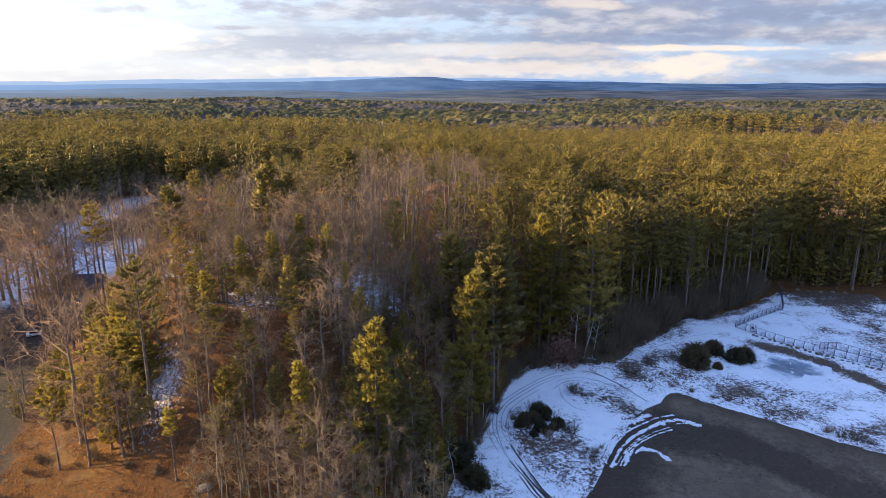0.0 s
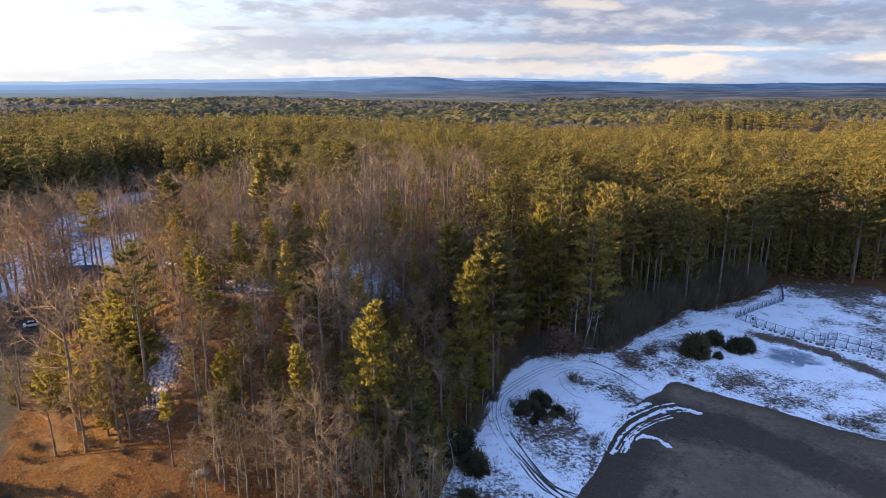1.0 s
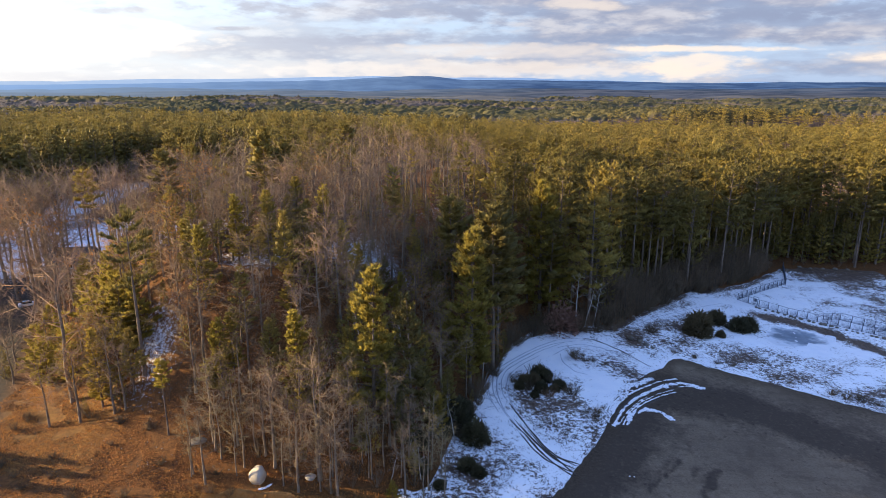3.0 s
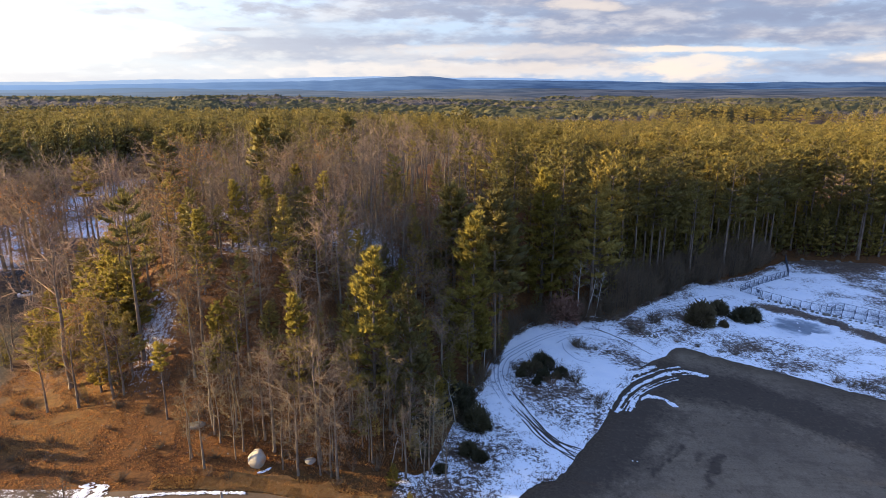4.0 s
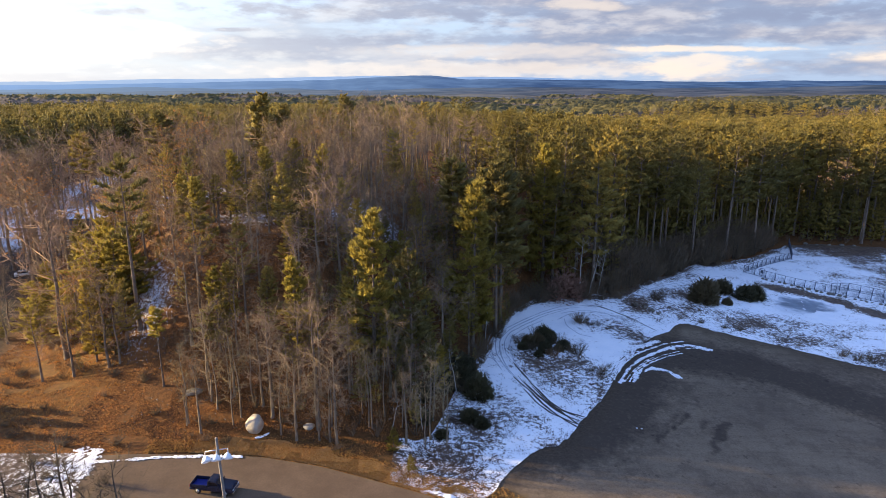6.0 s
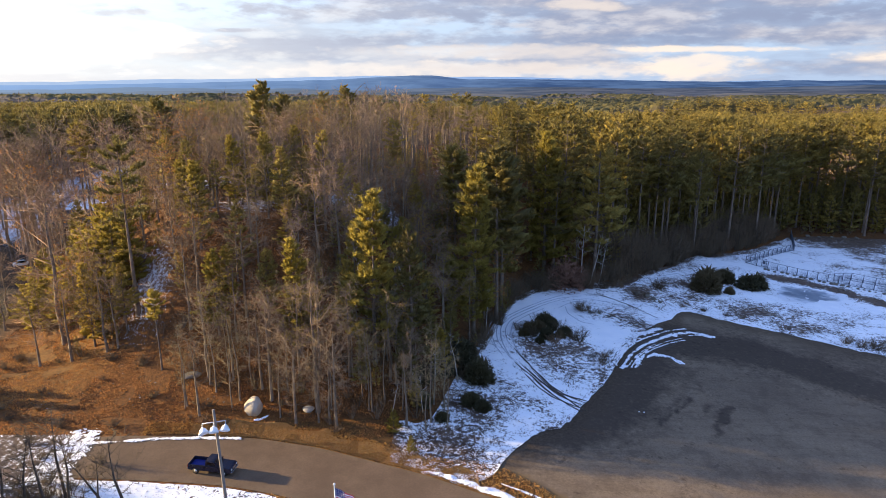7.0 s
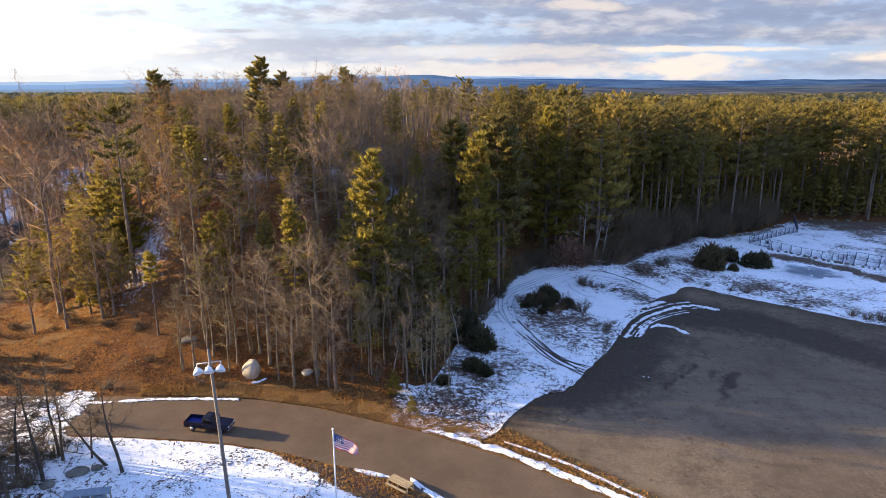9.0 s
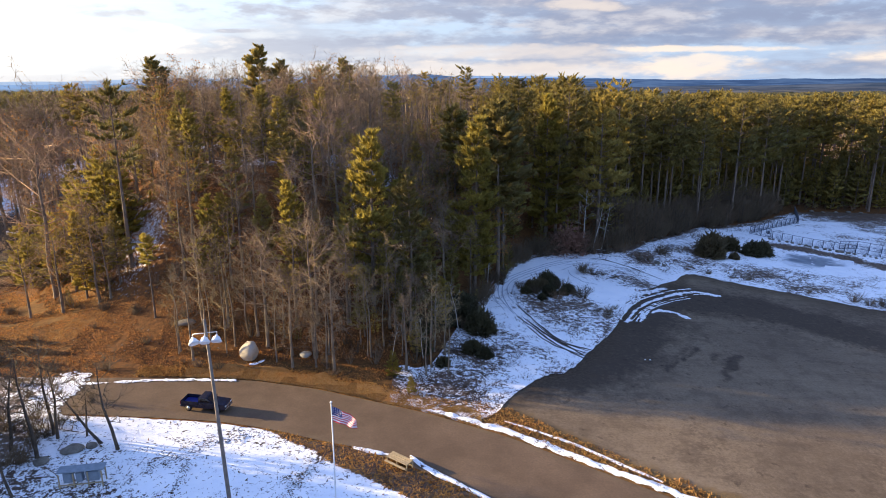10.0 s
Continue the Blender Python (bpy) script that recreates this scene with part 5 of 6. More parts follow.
# unseen pines added left of the view, whose shade falls on snow and slope
for k, (x, y) in enumerate(((-56, 47), (-60, 52), (-63, 44), (-67, 50), (-58, 41), (-70, 55), (-74, 46), (-62, 56), (-53, 42), (-79, 52), (-72, 39), (-57, 53.5), (-66, 57.5), (-73, 58.5), (-60, 49.5), (-68, 53), (-78, 57), (-58, 49.5), (-61, 54.5), (-64, 54), (-70, 57.5), (-76, 59), (-61, 46.5), (-65, 48), (-58, 44.5), (-69, 46.5), (-75, 50.5), (-64, 51), (-59, 57), (-68, 59), (-62, 59.3), (-78, 80), (-76, 83), (-80, 86), (-84, 82.5), (-74, 79.5))):
    wood_a, leaf_a = (PINE_SHADE[k % 2])
    t = tree_root("pine_tree", "unseen green pine added to shade verge and slope", "pine tree", "pines by the verge")
    hang(t, "trunk", wood_a)
    hang(t, "crown", leaf_a)
    sc = rng.uniform(0.6, 0.85) if y < 70 else rng.uniform(0.24, 0.33)
    t.matrix_world = pose(x, y, float(height(x, y)) - 0.1, 0, 0, k * 71) @ Matrix.Diagonal((sc, sc, sc, 1))

# low clumps of dead grass and brush scattered over the leafy slope
for k in range(70):
    x, y = rng.uniform(-72, -4), rng.uniform(74, 96)
    if y > np.interp(x, FAR_X, FAR_Y) + 2.5 and math.hypot(x + 26.7, y - 78.6) > 3.5 and not (x > -40 and y > 86):
        shrub(x, y, LOWBRUSH[rng.integers(0, 2)], "brush", "low tangle of dead brown stalks on the leafy slope", "shrub", "stalks on the slope", rng.uniform(0.5, 1.1))

# dead grass and leaves, blade by blade
def litter(name, x0, x1, y0, y1, n, keep, mat, length, width, label, flat=0.6):
    x, y = rng.uniform(x0, x1, n), rng.uniform(y0, y1, n)
    ok = keep(x, y)
    x, y = x[ok], y[ok]
    d = rng.normal(0, 1, (len(x), 3))
    d[:, 2] = np.abs(d[:, 2]) * (1 - flat) + 0.15
    P = np.stack([x, y, height(x, y) + 0.05], 1)
    v, f = blades(P, d, length, width, rng)
    ob = new(name, mesh_from(name, v, f, [mat], tint=np.repeat(value_noise(x / 1.7, y / 1.7, 77) * 0.5 + 0.5, 3)))
    return tagged(ob, label, "leaf litter", kind="stuff")


def on_slope(x, y):
    wood = np.interp(x, WOOD_X, WOOD_Y)
    return (y > np.interp(x, FAR_X, FAR_Y) + 0.6) & (x < -3) & (x > -80) & (y < 112) & (value_noise(x / 2.3, y / 2.3, 15) > -0.35)


litter("verge_leaves", -34, 4, 62, 80, 320000, lambda x, y: (y > np.interp(x, FAR_X, FAR_Y) + 0.3) & (y < np.interp(x, FAR_X, FAR_Y) + 3.6 + 1.2 * value_noise(x / 2, y / 2, 33)), M_SUNLEAF, 0.2, 0.14, "drift of orange-brown leaves along the road", 0.5)
litter("lot_grass", 2, 50, 30, 72, 60000, lambda x, y: (y > np.interp(x, FAR_X, FAR_Y) + 1.7) & (y < lot_low(x) + 1.3 + 0.8 * value_noise(x / 1.5, y / 1.5, 35)), M_GRASS, 0.3, 0.15, "dry golden grass between snow bank and lot", 0.3)
litter("leaf_litter", -82, -3, 66, 112, 100000, on_slope, M_LEAF, 0.18, 0.12, "fallen orange-brown leaves on the slope")
litter("wet_litter", -82, -3, 74, 112, 40000, lambda x, y: on_slope(x, y) & (value_noise(x / 4, y / 4, 19) > 0.1), M_DARKLEAF, 0.22, 0.14, "dark leaves on the slope")
litter("dead_grass", -40, 26, 46, 76, 90000, lambda x, y: ((y > np.interp(x, FAR_X, FAR_Y) + 0.3) & (y < np.interp(x, FAR_X, FAR_Y) + 4.5) & (x < 1)) | ((y < np.interp(x, NEAR_X, NEAR_Y) - 0.2) & (y > np.interp(x, LAWN_X, LAWN_Y) + 0.2) & (x > -21)),
       M_GRASS, 0.36, 0.16, "dry yellow-brown grass along the road", 0.4)
litter("snow_weeds", -8, 22, 68, 100, 16000, lambda x, y: (y > np.interp(x, LOT_X, LOT_Y) + 0.5) & (y > np.interp(x, FAR_X, FAR_Y) + 1.5) & (value_noise(x / 1.1, y / 1.1, 45) + 0.6 * bump(x, y, 1, 77, 6, 8) - 0.35 * bump(x, y, 14, 84, 4, 7) > 0.15),
       M_DARKLEAF, 0.42, 0.12, "dark dead weeds standing out of the snow", 0.1)
litter("snow_weeds", -6, 125, 68, 175, 26000, lambda x, y: (y < np.interp(x, WOOD_X, WOOD_Y)) & (y > np.interp(x, LOT_X, LOT_Y) + 0.5) & (snow_bare(x, y, 0) + 0.25 * value_noise(x / 1.5, y / 1.5, 5) > 0.42),
       M_DARKLEAF, 0.5, 0.12, "dark dead weeds standing out of the snow", 0.1)

# tangle of brush, fallen branches and footprints by the cabinets
for k in range(80):
    x, y = rng.uniform(-54, -41.5), rng.uniform(43, 62 if k < 60 else 71)
    shrub(x, y, (BRUSH + LOWBRUSH)[rng.integers(0, 5)], "brush", "leafless brown brush in the snow", "shrub", "brush by the cabinets", rng.uniform(0.5, 0.9))
BRANCHES = [cut_mesh("fallen_branch", joined([spikes([(0, 0, 0.1)], [(4.5, 0.3, 0.25)], [0.07]), blades(np.array([(0.9 + 0.28 * k, 0, 0.15) for k in range(12)]), np.array([(0.9, (-1) ** k * 0.9, 0.25) for k in range(12)]), 1.0, 0.05, np.random.default_rng(3), True)]), M_BRUSH)]
for k in range(14):
    x, y = rng.uniform(-46, -36), rng.uniform(52, 60.5)
    ob = new("fallen_branch", BRANCHES[0])
    sc = rng.uniform(0.5, 1.0)
    ob.matrix_world = pose(x, y, float(height(x, y)) + 0.1, 0, 0, rng.uniform(0, 360)) @ Matrix.Diagonal((sc, sc, sc, 1))
    tagged(ob, "bare fallen branch lying on the snow", "branch", "fallen branches")


def near_trail(x, y):
    d = np.maximum(along(x, y, ((-33, 48), (-30, 53), (-26.5, 57), (-22, 60)), 0.7), along(x, y, ((-27, 46), (-25.5, 52), (-26.5, 57)), 0.6))
    d = np.maximum(d, along(x, y, ((-16, 46), (-15, 52), (-13, 56)), 0.7))
    return d + 0.16 > rng.random(len(x)) + 0.05


litter("lawn_weeds", -48, -5, 40, 63, 24000, lambda x, y: near_trail(x, y) & (y < np.interp(x, LAWN_X, LAWN_Y)), M_DARKLEAF, 0.32, 0.2, "footprints and weeds dotting the snow", 0.95)

# ---- built things ----
def box(bm, sx, sy, sz, x=0, y=0, z=0, rx=0.0, ry=0.0, rz=0.0):
    r = bmesh.ops.create_cube(bm, size=1.0)
    bmesh.ops.transform(bm, matrix=pose(x, y, z, rx, ry, rz) @ Matrix.Diagonal((sx, sy, sz, 1)), verts=r["verts"])
    return r["verts"]


def box_part(name, size, at, mat, parent, label="", turn=(0, 0, 0), bevel=0.0):
    bm = bmesh.new()
    box(bm, *size, *at, *turn)
    if bevel:
        bmesh.ops.bevel(bm, geom=bm.edges[:], offset=bevel, segments=2, affect="EDGES")
    return part(name, bm, mat, parent, label)


def rod(bm, p, q, r, sides=8, r2=None):
    p, q = Vector(p), Vector(q)
    d = q - p
    m = Matrix.Translation((p + q) / 2) @ d.to_track_quat("Z", "Y").to_matrix().to_4x4()
    bmesh.ops.create_cone(bm, cap_ends=True, segments=sides, radius1=r, radius2=r if r2 is None else r2, depth=d.length, matrix=m)


def rod_part(name, p, q, r, mat, parent, label="", r2=None, sides=8):
    bm = bmesh.new()
    rod(bm, p, q, r, sides, r2)
    return part(name, bm, mat, parent, label, True)


def prism_part(name, outline, width, at_y, mat, parent, label="", bevel=0.04):
    """A side outline (x, z) drawn out over a width along y."""
    bm = bmesh.new()
    f = bm.faces.new([bm.verts.new((x, at_y - width / 2, z)) for x, z in outline])
    r = bmesh.ops.extrude_face_region(bm, geom=[f])
    bmesh.ops.translate(bm, vec=(0, width, 0), verts=[v for v in r["geom"] if isinstance(v, bmesh.types.BMVert)])
    bmesh.ops.recalc_face_normals(bm, faces=bm.faces[:])
    if bevel:
        bmesh.ops.bevel(bm, geom=bm.edges[:], offset=bevel, segments=2, affect="EDGES")
    return part(name, bm, mat, parent, label)


def rock_mesh(seed, flat=0.75, cuts=3, mat=None, near=0.72):
    bm = bmesh.new()
    bmesh.ops.create_icosphere(bm, subdivisions=cuts, radius=1.0)
    r = random.Random(seed)
    planes = [(Vector((r.gauss(0, 1), r.gauss(0, 1), r.gauss(0, 0.7))).normalized(), r.uniform(near, near + 0.23)) for _ in range(9)]
    for v in bm.verts:
        for n, d in planes:
            over = v.co.dot(n) - d
            if over > 0:
                v.co -= n * over * 0.85
        v.co += v.co.normalized() * 0.05 * noise.noise(v.co * 2.5 + Vector((seed, 0, 0)))
        v.co.z *= flat
    me = bpy.data.meshes.new("rock")
    bm.to_mesh(me)
    bm.free()
    me.materials.append(mat or M_ROCK)
    me.polygons.foreach_set("use_smooth", [True] * len(me.polygons))
    return me


def rock(mesh, x, y, sx, sy, sz, label, name="rock", group="", sink=0.25, turn=0.0):
    ob = new(name, mesh)
    ob.matrix_world = pose(x, y, float(height(x, y)) + sz * (0.75 - sink), 0, 0, turn) @ Matrix.Diagonal((sx, sy, sz, 1))
    return tagged(ob, label, "boulder", group)


ROCKS = [rock_mesh(s) for s in (1, 2, 3)]
DARKROCKS = [rock_mesh(s, 0.75, 3, M_DARKROCK) for s in (4, 5)]
SMALLROCKS = [rock_mesh(s, 0.7, 2, M_DARKROCK) for s in (11, 12, 13, 14)]
M_PALEROCK = plain("pale_granite", (0.33, 0.285, 0.225), (0.48, 0.42, 0.33), 1.1, 0.85, bump=0.15)
rock(rock_mesh(7, 0.95, 3, M_PALEROCK, 0.58), -26.7, 78.6, 1.42, 1.3, 1.52, "large pale rounded granite boulder at the foot of the wood", "boulder", sink=0.1, turn=20)
rock(ROCKS[1], -19.3, 79.3, 0.9, 0.7, 0.6, "small grey boulder among leaf litter")
rock(DARKROCKS[0], -38.2, 56.3, 1.15, 0.85, 0.62, "flat-topped grey boulder half in the snow", turn=15)
rock(DARKROCKS[1], -36.7, 57.2, 0.6, 0.5, 0.45, "small grey boulder half in the snow")
rock(DARKROCKS[1], -40.0, 54.2, 0.8, 0.6, 0.5, "dark grey boulder among fallen branches", turn=60)
rock(DARKROCKS[1], -37.5, 84.5, 1.5, 1.0, 0.55, "low grey boulder in the leafy slope", turn=30)
for x, y, s in ((44.7, 136.6, 0.9), (46.7, 135.2, 0.75), (47.6, 133.6, 0.8), (48.6, 132.2, 0.6)):
    rock(SMALLROCKS[rng.integers(0, 4)], x, y, s, s * 0.8, s * 0.7, "dark boulder beside the snowy track", group="boulders by the track", turn=rng.uniform(0, 360))

PALESTONE = rock_mesh(21, 0.7, 2, M_WHITE)
for x, y in ((29.1, 83.7), (29.8, 83.6)):
    rock(PALESTONE, x, y, 0.15, 0.13, 0.11, "small white stone on the gravel", group="white stones")

# ---- pickup truck ----
M_NAVY = plain("navy_paint", (0.010, 0.012, 0.028), (0.02, 0.024, 0.045), 1.0, 0.25, 0.2, spec=0.6)
M_BED = plain("blue_bed_liner", (0.01, 0.015, 0.12), (0.02, 0.03, 0.22), 2.0, 0.6)
M_TYRE = plain("rubber", (0.012, 0.012, 0.012), (0.03, 0.03, 0.03), 6.0, 0.9)
M_RIM = plain("alloy", (0.40, 0.40, 0.41), (0.55, 0.55, 0.56), 5.0, 0.35, 0.8)
M_LENS = plain("headlight_lens", (0.6, 0.6, 0.58), (0.75, 0.75, 0.72), 9.0, 0.15, spec=0.6)
M_TAIL = plain("red_lens", (0.25, 0.01, 0.01), (0.35, 0.02, 0.02), 9.0, 0.2, spec=0.6)
M_CARGLASS = plain("dark_window_glass", (0.012, 0.014, 0.018), (0.02, 0.024, 0.03), 2.0, 0.06, spec=0.8)
M_CHROME = plain("chrome_trim", (0.5, 0.5, 0.52), (0.65, 0.65, 0.66), 4.0, 0.2, 0.9)


def wheel(parent, x, y, r=0.37, w=0.25):
    tyre = rod_part("wheel", (x, y - w / 2, r), (x, y + w / 2, r), r, M_TYRE, parent, "black rubber tyre", sides=20)
    side = 1 if y > 0 else -1
    rod_part("rim", (x, y + side * (w / 2 - 0.04), r), (x, y + side * (w / 2 + 0.012), r), r * 0.62, M_RIM, tyre, "pale alloy rim", sides=14)
    return tyre


def pickup():
    t = tagged(new("pickup_truck"), "dark navy pickup truck with an open bed parked on the road", "pickup truck")
    lower = [(-2.68, 0.45), (2.55, 0.42), (2.68, 0.62), (2.66, 0.92), (2.45, 1.06), (1.15, 1.14), (0.95, 1.16), (-0.62, 1.14), (-0.62, 0.72), (-2.68, 0.72)]
    prism_part("body", lower, 1.84, 0, M_NAVY, t, "dark navy painted body")
    for y in (-0.86, 0.86):
        box_part("bed_side", (2.08, 0.12, 0.48), (-1.65, y, 0.93), M_NAVY, t, bevel=0.03)
    box_part("bed_floor", (2.02, 1.6, 0.03), (-1.65, 0, 0.745), M_BED, t, "blue bed liner")
    gate = box_part("tailgate", (0.09, 1.62, 0.46), (-2.64, 0, 0.95), M_NAVY, t, bevel=0.02)
    box_part("handle", (0.03, 0.2, 0.06), (-2.70, 0, 1.05), M_CHROME, gate)
    cab = [(-0.60, 1.12), (1.12, 1.12), (0.48, 1.72), (0.28, 1.77), (-0.40, 1.77), (-0.54, 1.70)]
    prism_part("cab", cab, 1.62, 0, M_NAVY, t, "dark navy cab")
    bm = bmesh.new()
    box(bm, 0.72, 1.38, 0.02, 0.83, 0, 1.44, 0, 43.2)
    part("windscreen", bm, M_CARGLASS, t, "dark windscreen")
    box_part("rear_window", (0.02, 1.30, 0.40), (-0.592, 0, 1.43), M_CARGLASS, t, turn=(0, 5, 0))
    for y in (-0.812, 0.812):
        bm = bmesh.new()
        f = bm.faces.new([bm.verts.new((a, y, b)) for a, b in ((-0.42, 1.2), (0.80, 1.2), (0.38, 1.64), (-0.36, 1.66))])
        bmesh.ops.solidify(bm, geom=[f], thickness=0.02)
        part("side_window", bm, M_CARGLASS, t, "dark side window")
        m = box_part("mirror", (0.12, 0.2, 0.15), (0.82, y * 1.22, 1.28), M_NAVY, t, bevel=0.03)
        box_part("door_handle", (0.16, 0.03, 0.04), (-0.30, y * 1.145, 1.02), M_CHROME, t)
        box_part("headlight", (0.06, 0.34, 0.18), (2.64, y * 0.86, 0.84), M_LENS, t, "clear headlight", bevel=0.02)
        box_part("tail_light", (0.05, 0.12, 0.34), (-2.70, y * 1.04, 0.96), M_TAIL, t, "red tail light")
    box_part("grille", (0.05, 0.95, 0.22), (2.67, 0, 0.82), M_CHROME, t, "chrome grille", bevel=0.02)
    box_part("bumper", (0.16, 1.8, 0.2), (2.70, 0, 0.52), M_CHROME, t, "chrome front bumper", bevel=0.04)
    box_part("bumper", (0.16, 1.8, 0.18), (-2.74, 0, 0.55), M_CHROME, t, "chrome rear bumper", bevel=0.04)
    for x in (-1.72, 1.72):
        for y in (-0.84, 0.84):
            wheel(t, x, y)
    return t


truck = pickup()
truck.matrix_world = pose(-28.0, 65.75, float(height(-28.0, 65.75)) + 0.055, 0, 2.5, -6)

# ---- floodlight mast ----
mast = tagged(new("light_mast"), "tall tapered pole with three white floodlights", "street lamp")
rod_part("pole", (0, 0, 0), (0, 0, 18.1), 0.19, M_POLE, mast, "grey weathered pole", 0.12, 12)
rod_part("crossarm", (-1.05, 0, 16.9), (0.88, 0, 16.9), 0.05, M_STEEL, mast)
for x, tilt in ((-1.05, -18), (-0.1, 0), (0.88, 8)):
    arm = rod_part("arm", (x, -0.1, 16.95), (x, -0.42, 16.75), 0.04, M_STEEL, mast)
    bm = bmesh.new()
    prof = [(0.0, 0.09), (0.12, 0.13), (0.16, 0.25), (0.28, 0.30), (0.46, 0.42), (0.58, 0.46), (0.62, 0.42)]
    rings = []
    for d, r in prof:
        rings.append([bm.verts.new((r * math.cos(k * math.pi / 8), r * math.sin(k * math.pi / 8), -d)) for k in range(16)])
    for a, b in zip(rings, rings[1:]):
        for k in range(16):
            bm.faces.new((a[k], a[(k + 1) % 16], b[(k + 1) % 16], b[k]))
    bm.faces.new(rings[0][::-1])
    bm.faces.new(rings[-1])
    bmesh.ops.transform(bm, matrix=pose(x, -0.42, 16.80, -38, tilt, 0), verts=bm.verts[:])
    part("floodlight", bm, M_WHITE, mast, "white bell-shaped floodlight", True)
mast.matrix_world = pose(-19.85, 49.2, float(height(-19.85, 49.2)) - 0.1, 0, -1.4, 14)

# ---- flagpole ----
M_FLAGRED = plain("red_cloth", (0.45, 0.03, 0.05), (0.60, 0.06, 0.08), 5.0, 0.8)
M_FLAGWHITE = plain("white_cloth", (0.70, 0.68, 0.68), (0.85, 0.83, 0.82), 5.0, 0.8)
M_FLAGBLUE = plain("blue_cloth", (0.02, 0.025, 0.10), (0.035, 0.04, 0.16), 5.0, 0.8)
pole = tagged(new("flagpole"), "white flagpole with a striped flag hanging in the breeze", "flagpole")
rod_part("mast", (0, 0, 0), (0, 0, 9.9), 0.07, M_WHITE, pole, "white tapered mast", 0.045, 10)
bm = bmesh.new()
bmesh.ops.create_icosphere(bm, subdivisions=2, radius=0.12, matrix=Matrix.Translation((0, 0, 10.0)))
part("finial", bm, M_WHITE, pole, "round finial", True)
rod_part("halyard", (0.09, 0, 1.2), (0.07, 0, 9.7), 0.008, M_WHITE, pole, sides=5)
NX, NZ = 36, 26
fx, fz = np.meshgrid(np.linspace(0, 1, NX + 1), np.linspace(0, 1, NZ + 1))
droop = 0.75 * fx ** 1.15
V = np.stack([0.06 + 2.3 * fx, 0.16 * fx * np.sin(fx * 11 + fz * 2.5) + 0.05 * np.sin(fz * 9 + fx * 5), 9.6 - 1.5 * fz * (1 - 0.25 * fx) - 1.2 * droop], -1).reshape(-1, 3)
i = (np.arange(NZ)[:, None] * (NX + 1) + np.arange(NX)[None]).ravel()
F = np.stack([i, i + 1, i + NX + 2, i + NX + 1], -1)
row, col = np.repeat(np.arange(NZ), NX), np.tile(np.arange(NX), NZ)
slot = (row // 2) % 2
canton = (row < 14) & (col < 15)
slot = np.where(canton, np.where((row % 3 == 1) & (col % 3 == 1), 1, 2), slot)
cloth = new("flag", mesh_from("flag", V, F, [M_FLAGRED, M_FLAGWHITE, M_FLAGBLUE], slot, True))
cloth.parent = pole
tagged(cloth, "flag with red and white stripes and a blue canton")
pole.matrix_world = pose(-10.4, 50.35, float(height(-10.4, 50.35)), 0, 0.4, -12)

# ---- wooden box bench ----
bench = tagged(new("wooden_bench"), "low wooden box bench of yellowed planks beside the road", "bench")
for k in range(4):
    box_part("plank", (2.7, 0.24, 0.05), (0, -0.39 + 0.26 * k, 0.80 - 0.03 * (3 - k)), M_WOOD, bench, bevel=0.008)
box_part("front_board", (2.7, 0.05, 0.2), (0, -0.62, 0.30), M_WOOD, bench, bevel=0.008)
box_part("front_board", (2.7, 0.3, 0.05), (0, -0.76, 0.42), M_WOOD, bench, bevel=0.008)
box_part("back_board", (2.7, 0.05, 0.7), (0, 0.50, 0.42), M_WOOD, bench, bevel=0.008)
for x in (-1.3, 0.0, 1.3):
    box_part("leg", (0.09, 0.09, 0.72), (x, -0.46, 0.36), M_WOOD, bench)
    box_part("leg", (0.09, 0.09, 0.78), (x, 0.42, 0.38), M_WOOD, bench)
    box_part("bearer", (0.07, 1.0, 0.08), (x, -0.02, 0.70), M_WOOD, bench)
bench.matrix_world = pose(-4.8, 56.0, float(height(-4.8, 56.0)) + 0.02, 0, 0, -37)

# ---- service cabinets under a lean-to ----
M_CAB = plain("grey_blue_metal", (0.17, 0.21, 0.25), (0.26, 0.31, 0.36), 2.0, 0.6, 0.1)
hut = tagged(new("cabinet_shelter"), "open lean-to roof over three grey-blue service cabinets", "shelter")
for x in (-1.85, -0.6, 0.65, 1.85):
    for y in (-0.5, 0.5):
        box_part("post", (0.10, 0.10, 1.62 + 0.12 * y), (x, y, 0.80 + 0.06 * y), M_WOOD, hut)
box_part("roof", (4.1, 1.0, 0.07), (0, 0.1, 1.66), M_CAB, hut, "grey flat roof", turn=(6, 0, 0))
box_part("rail", (3.9, 0.06, 0.12), (0, -0.56, 0.42), M_WOOD, hut)
for x, w in ((-1.2, 0.75), (-0.2, 0.55), (0.95, 1.15)):
    c = box_part("cabinet", (w, 0.6, 0.95), (x, 0.02, 0.94), M_CAB, hut, "grey-blue metal cabinet", bevel=0.02)
    box_part("door", (w * 0.82, 0.03, 0.8), (x, -0.30, 0.94), M_CAB, c, bevel=0.01)
hut.matrix_world = pose(-34.2, 51.2, float(height(-34.2, 51.2)) + 0.05, 0, 0, 10)

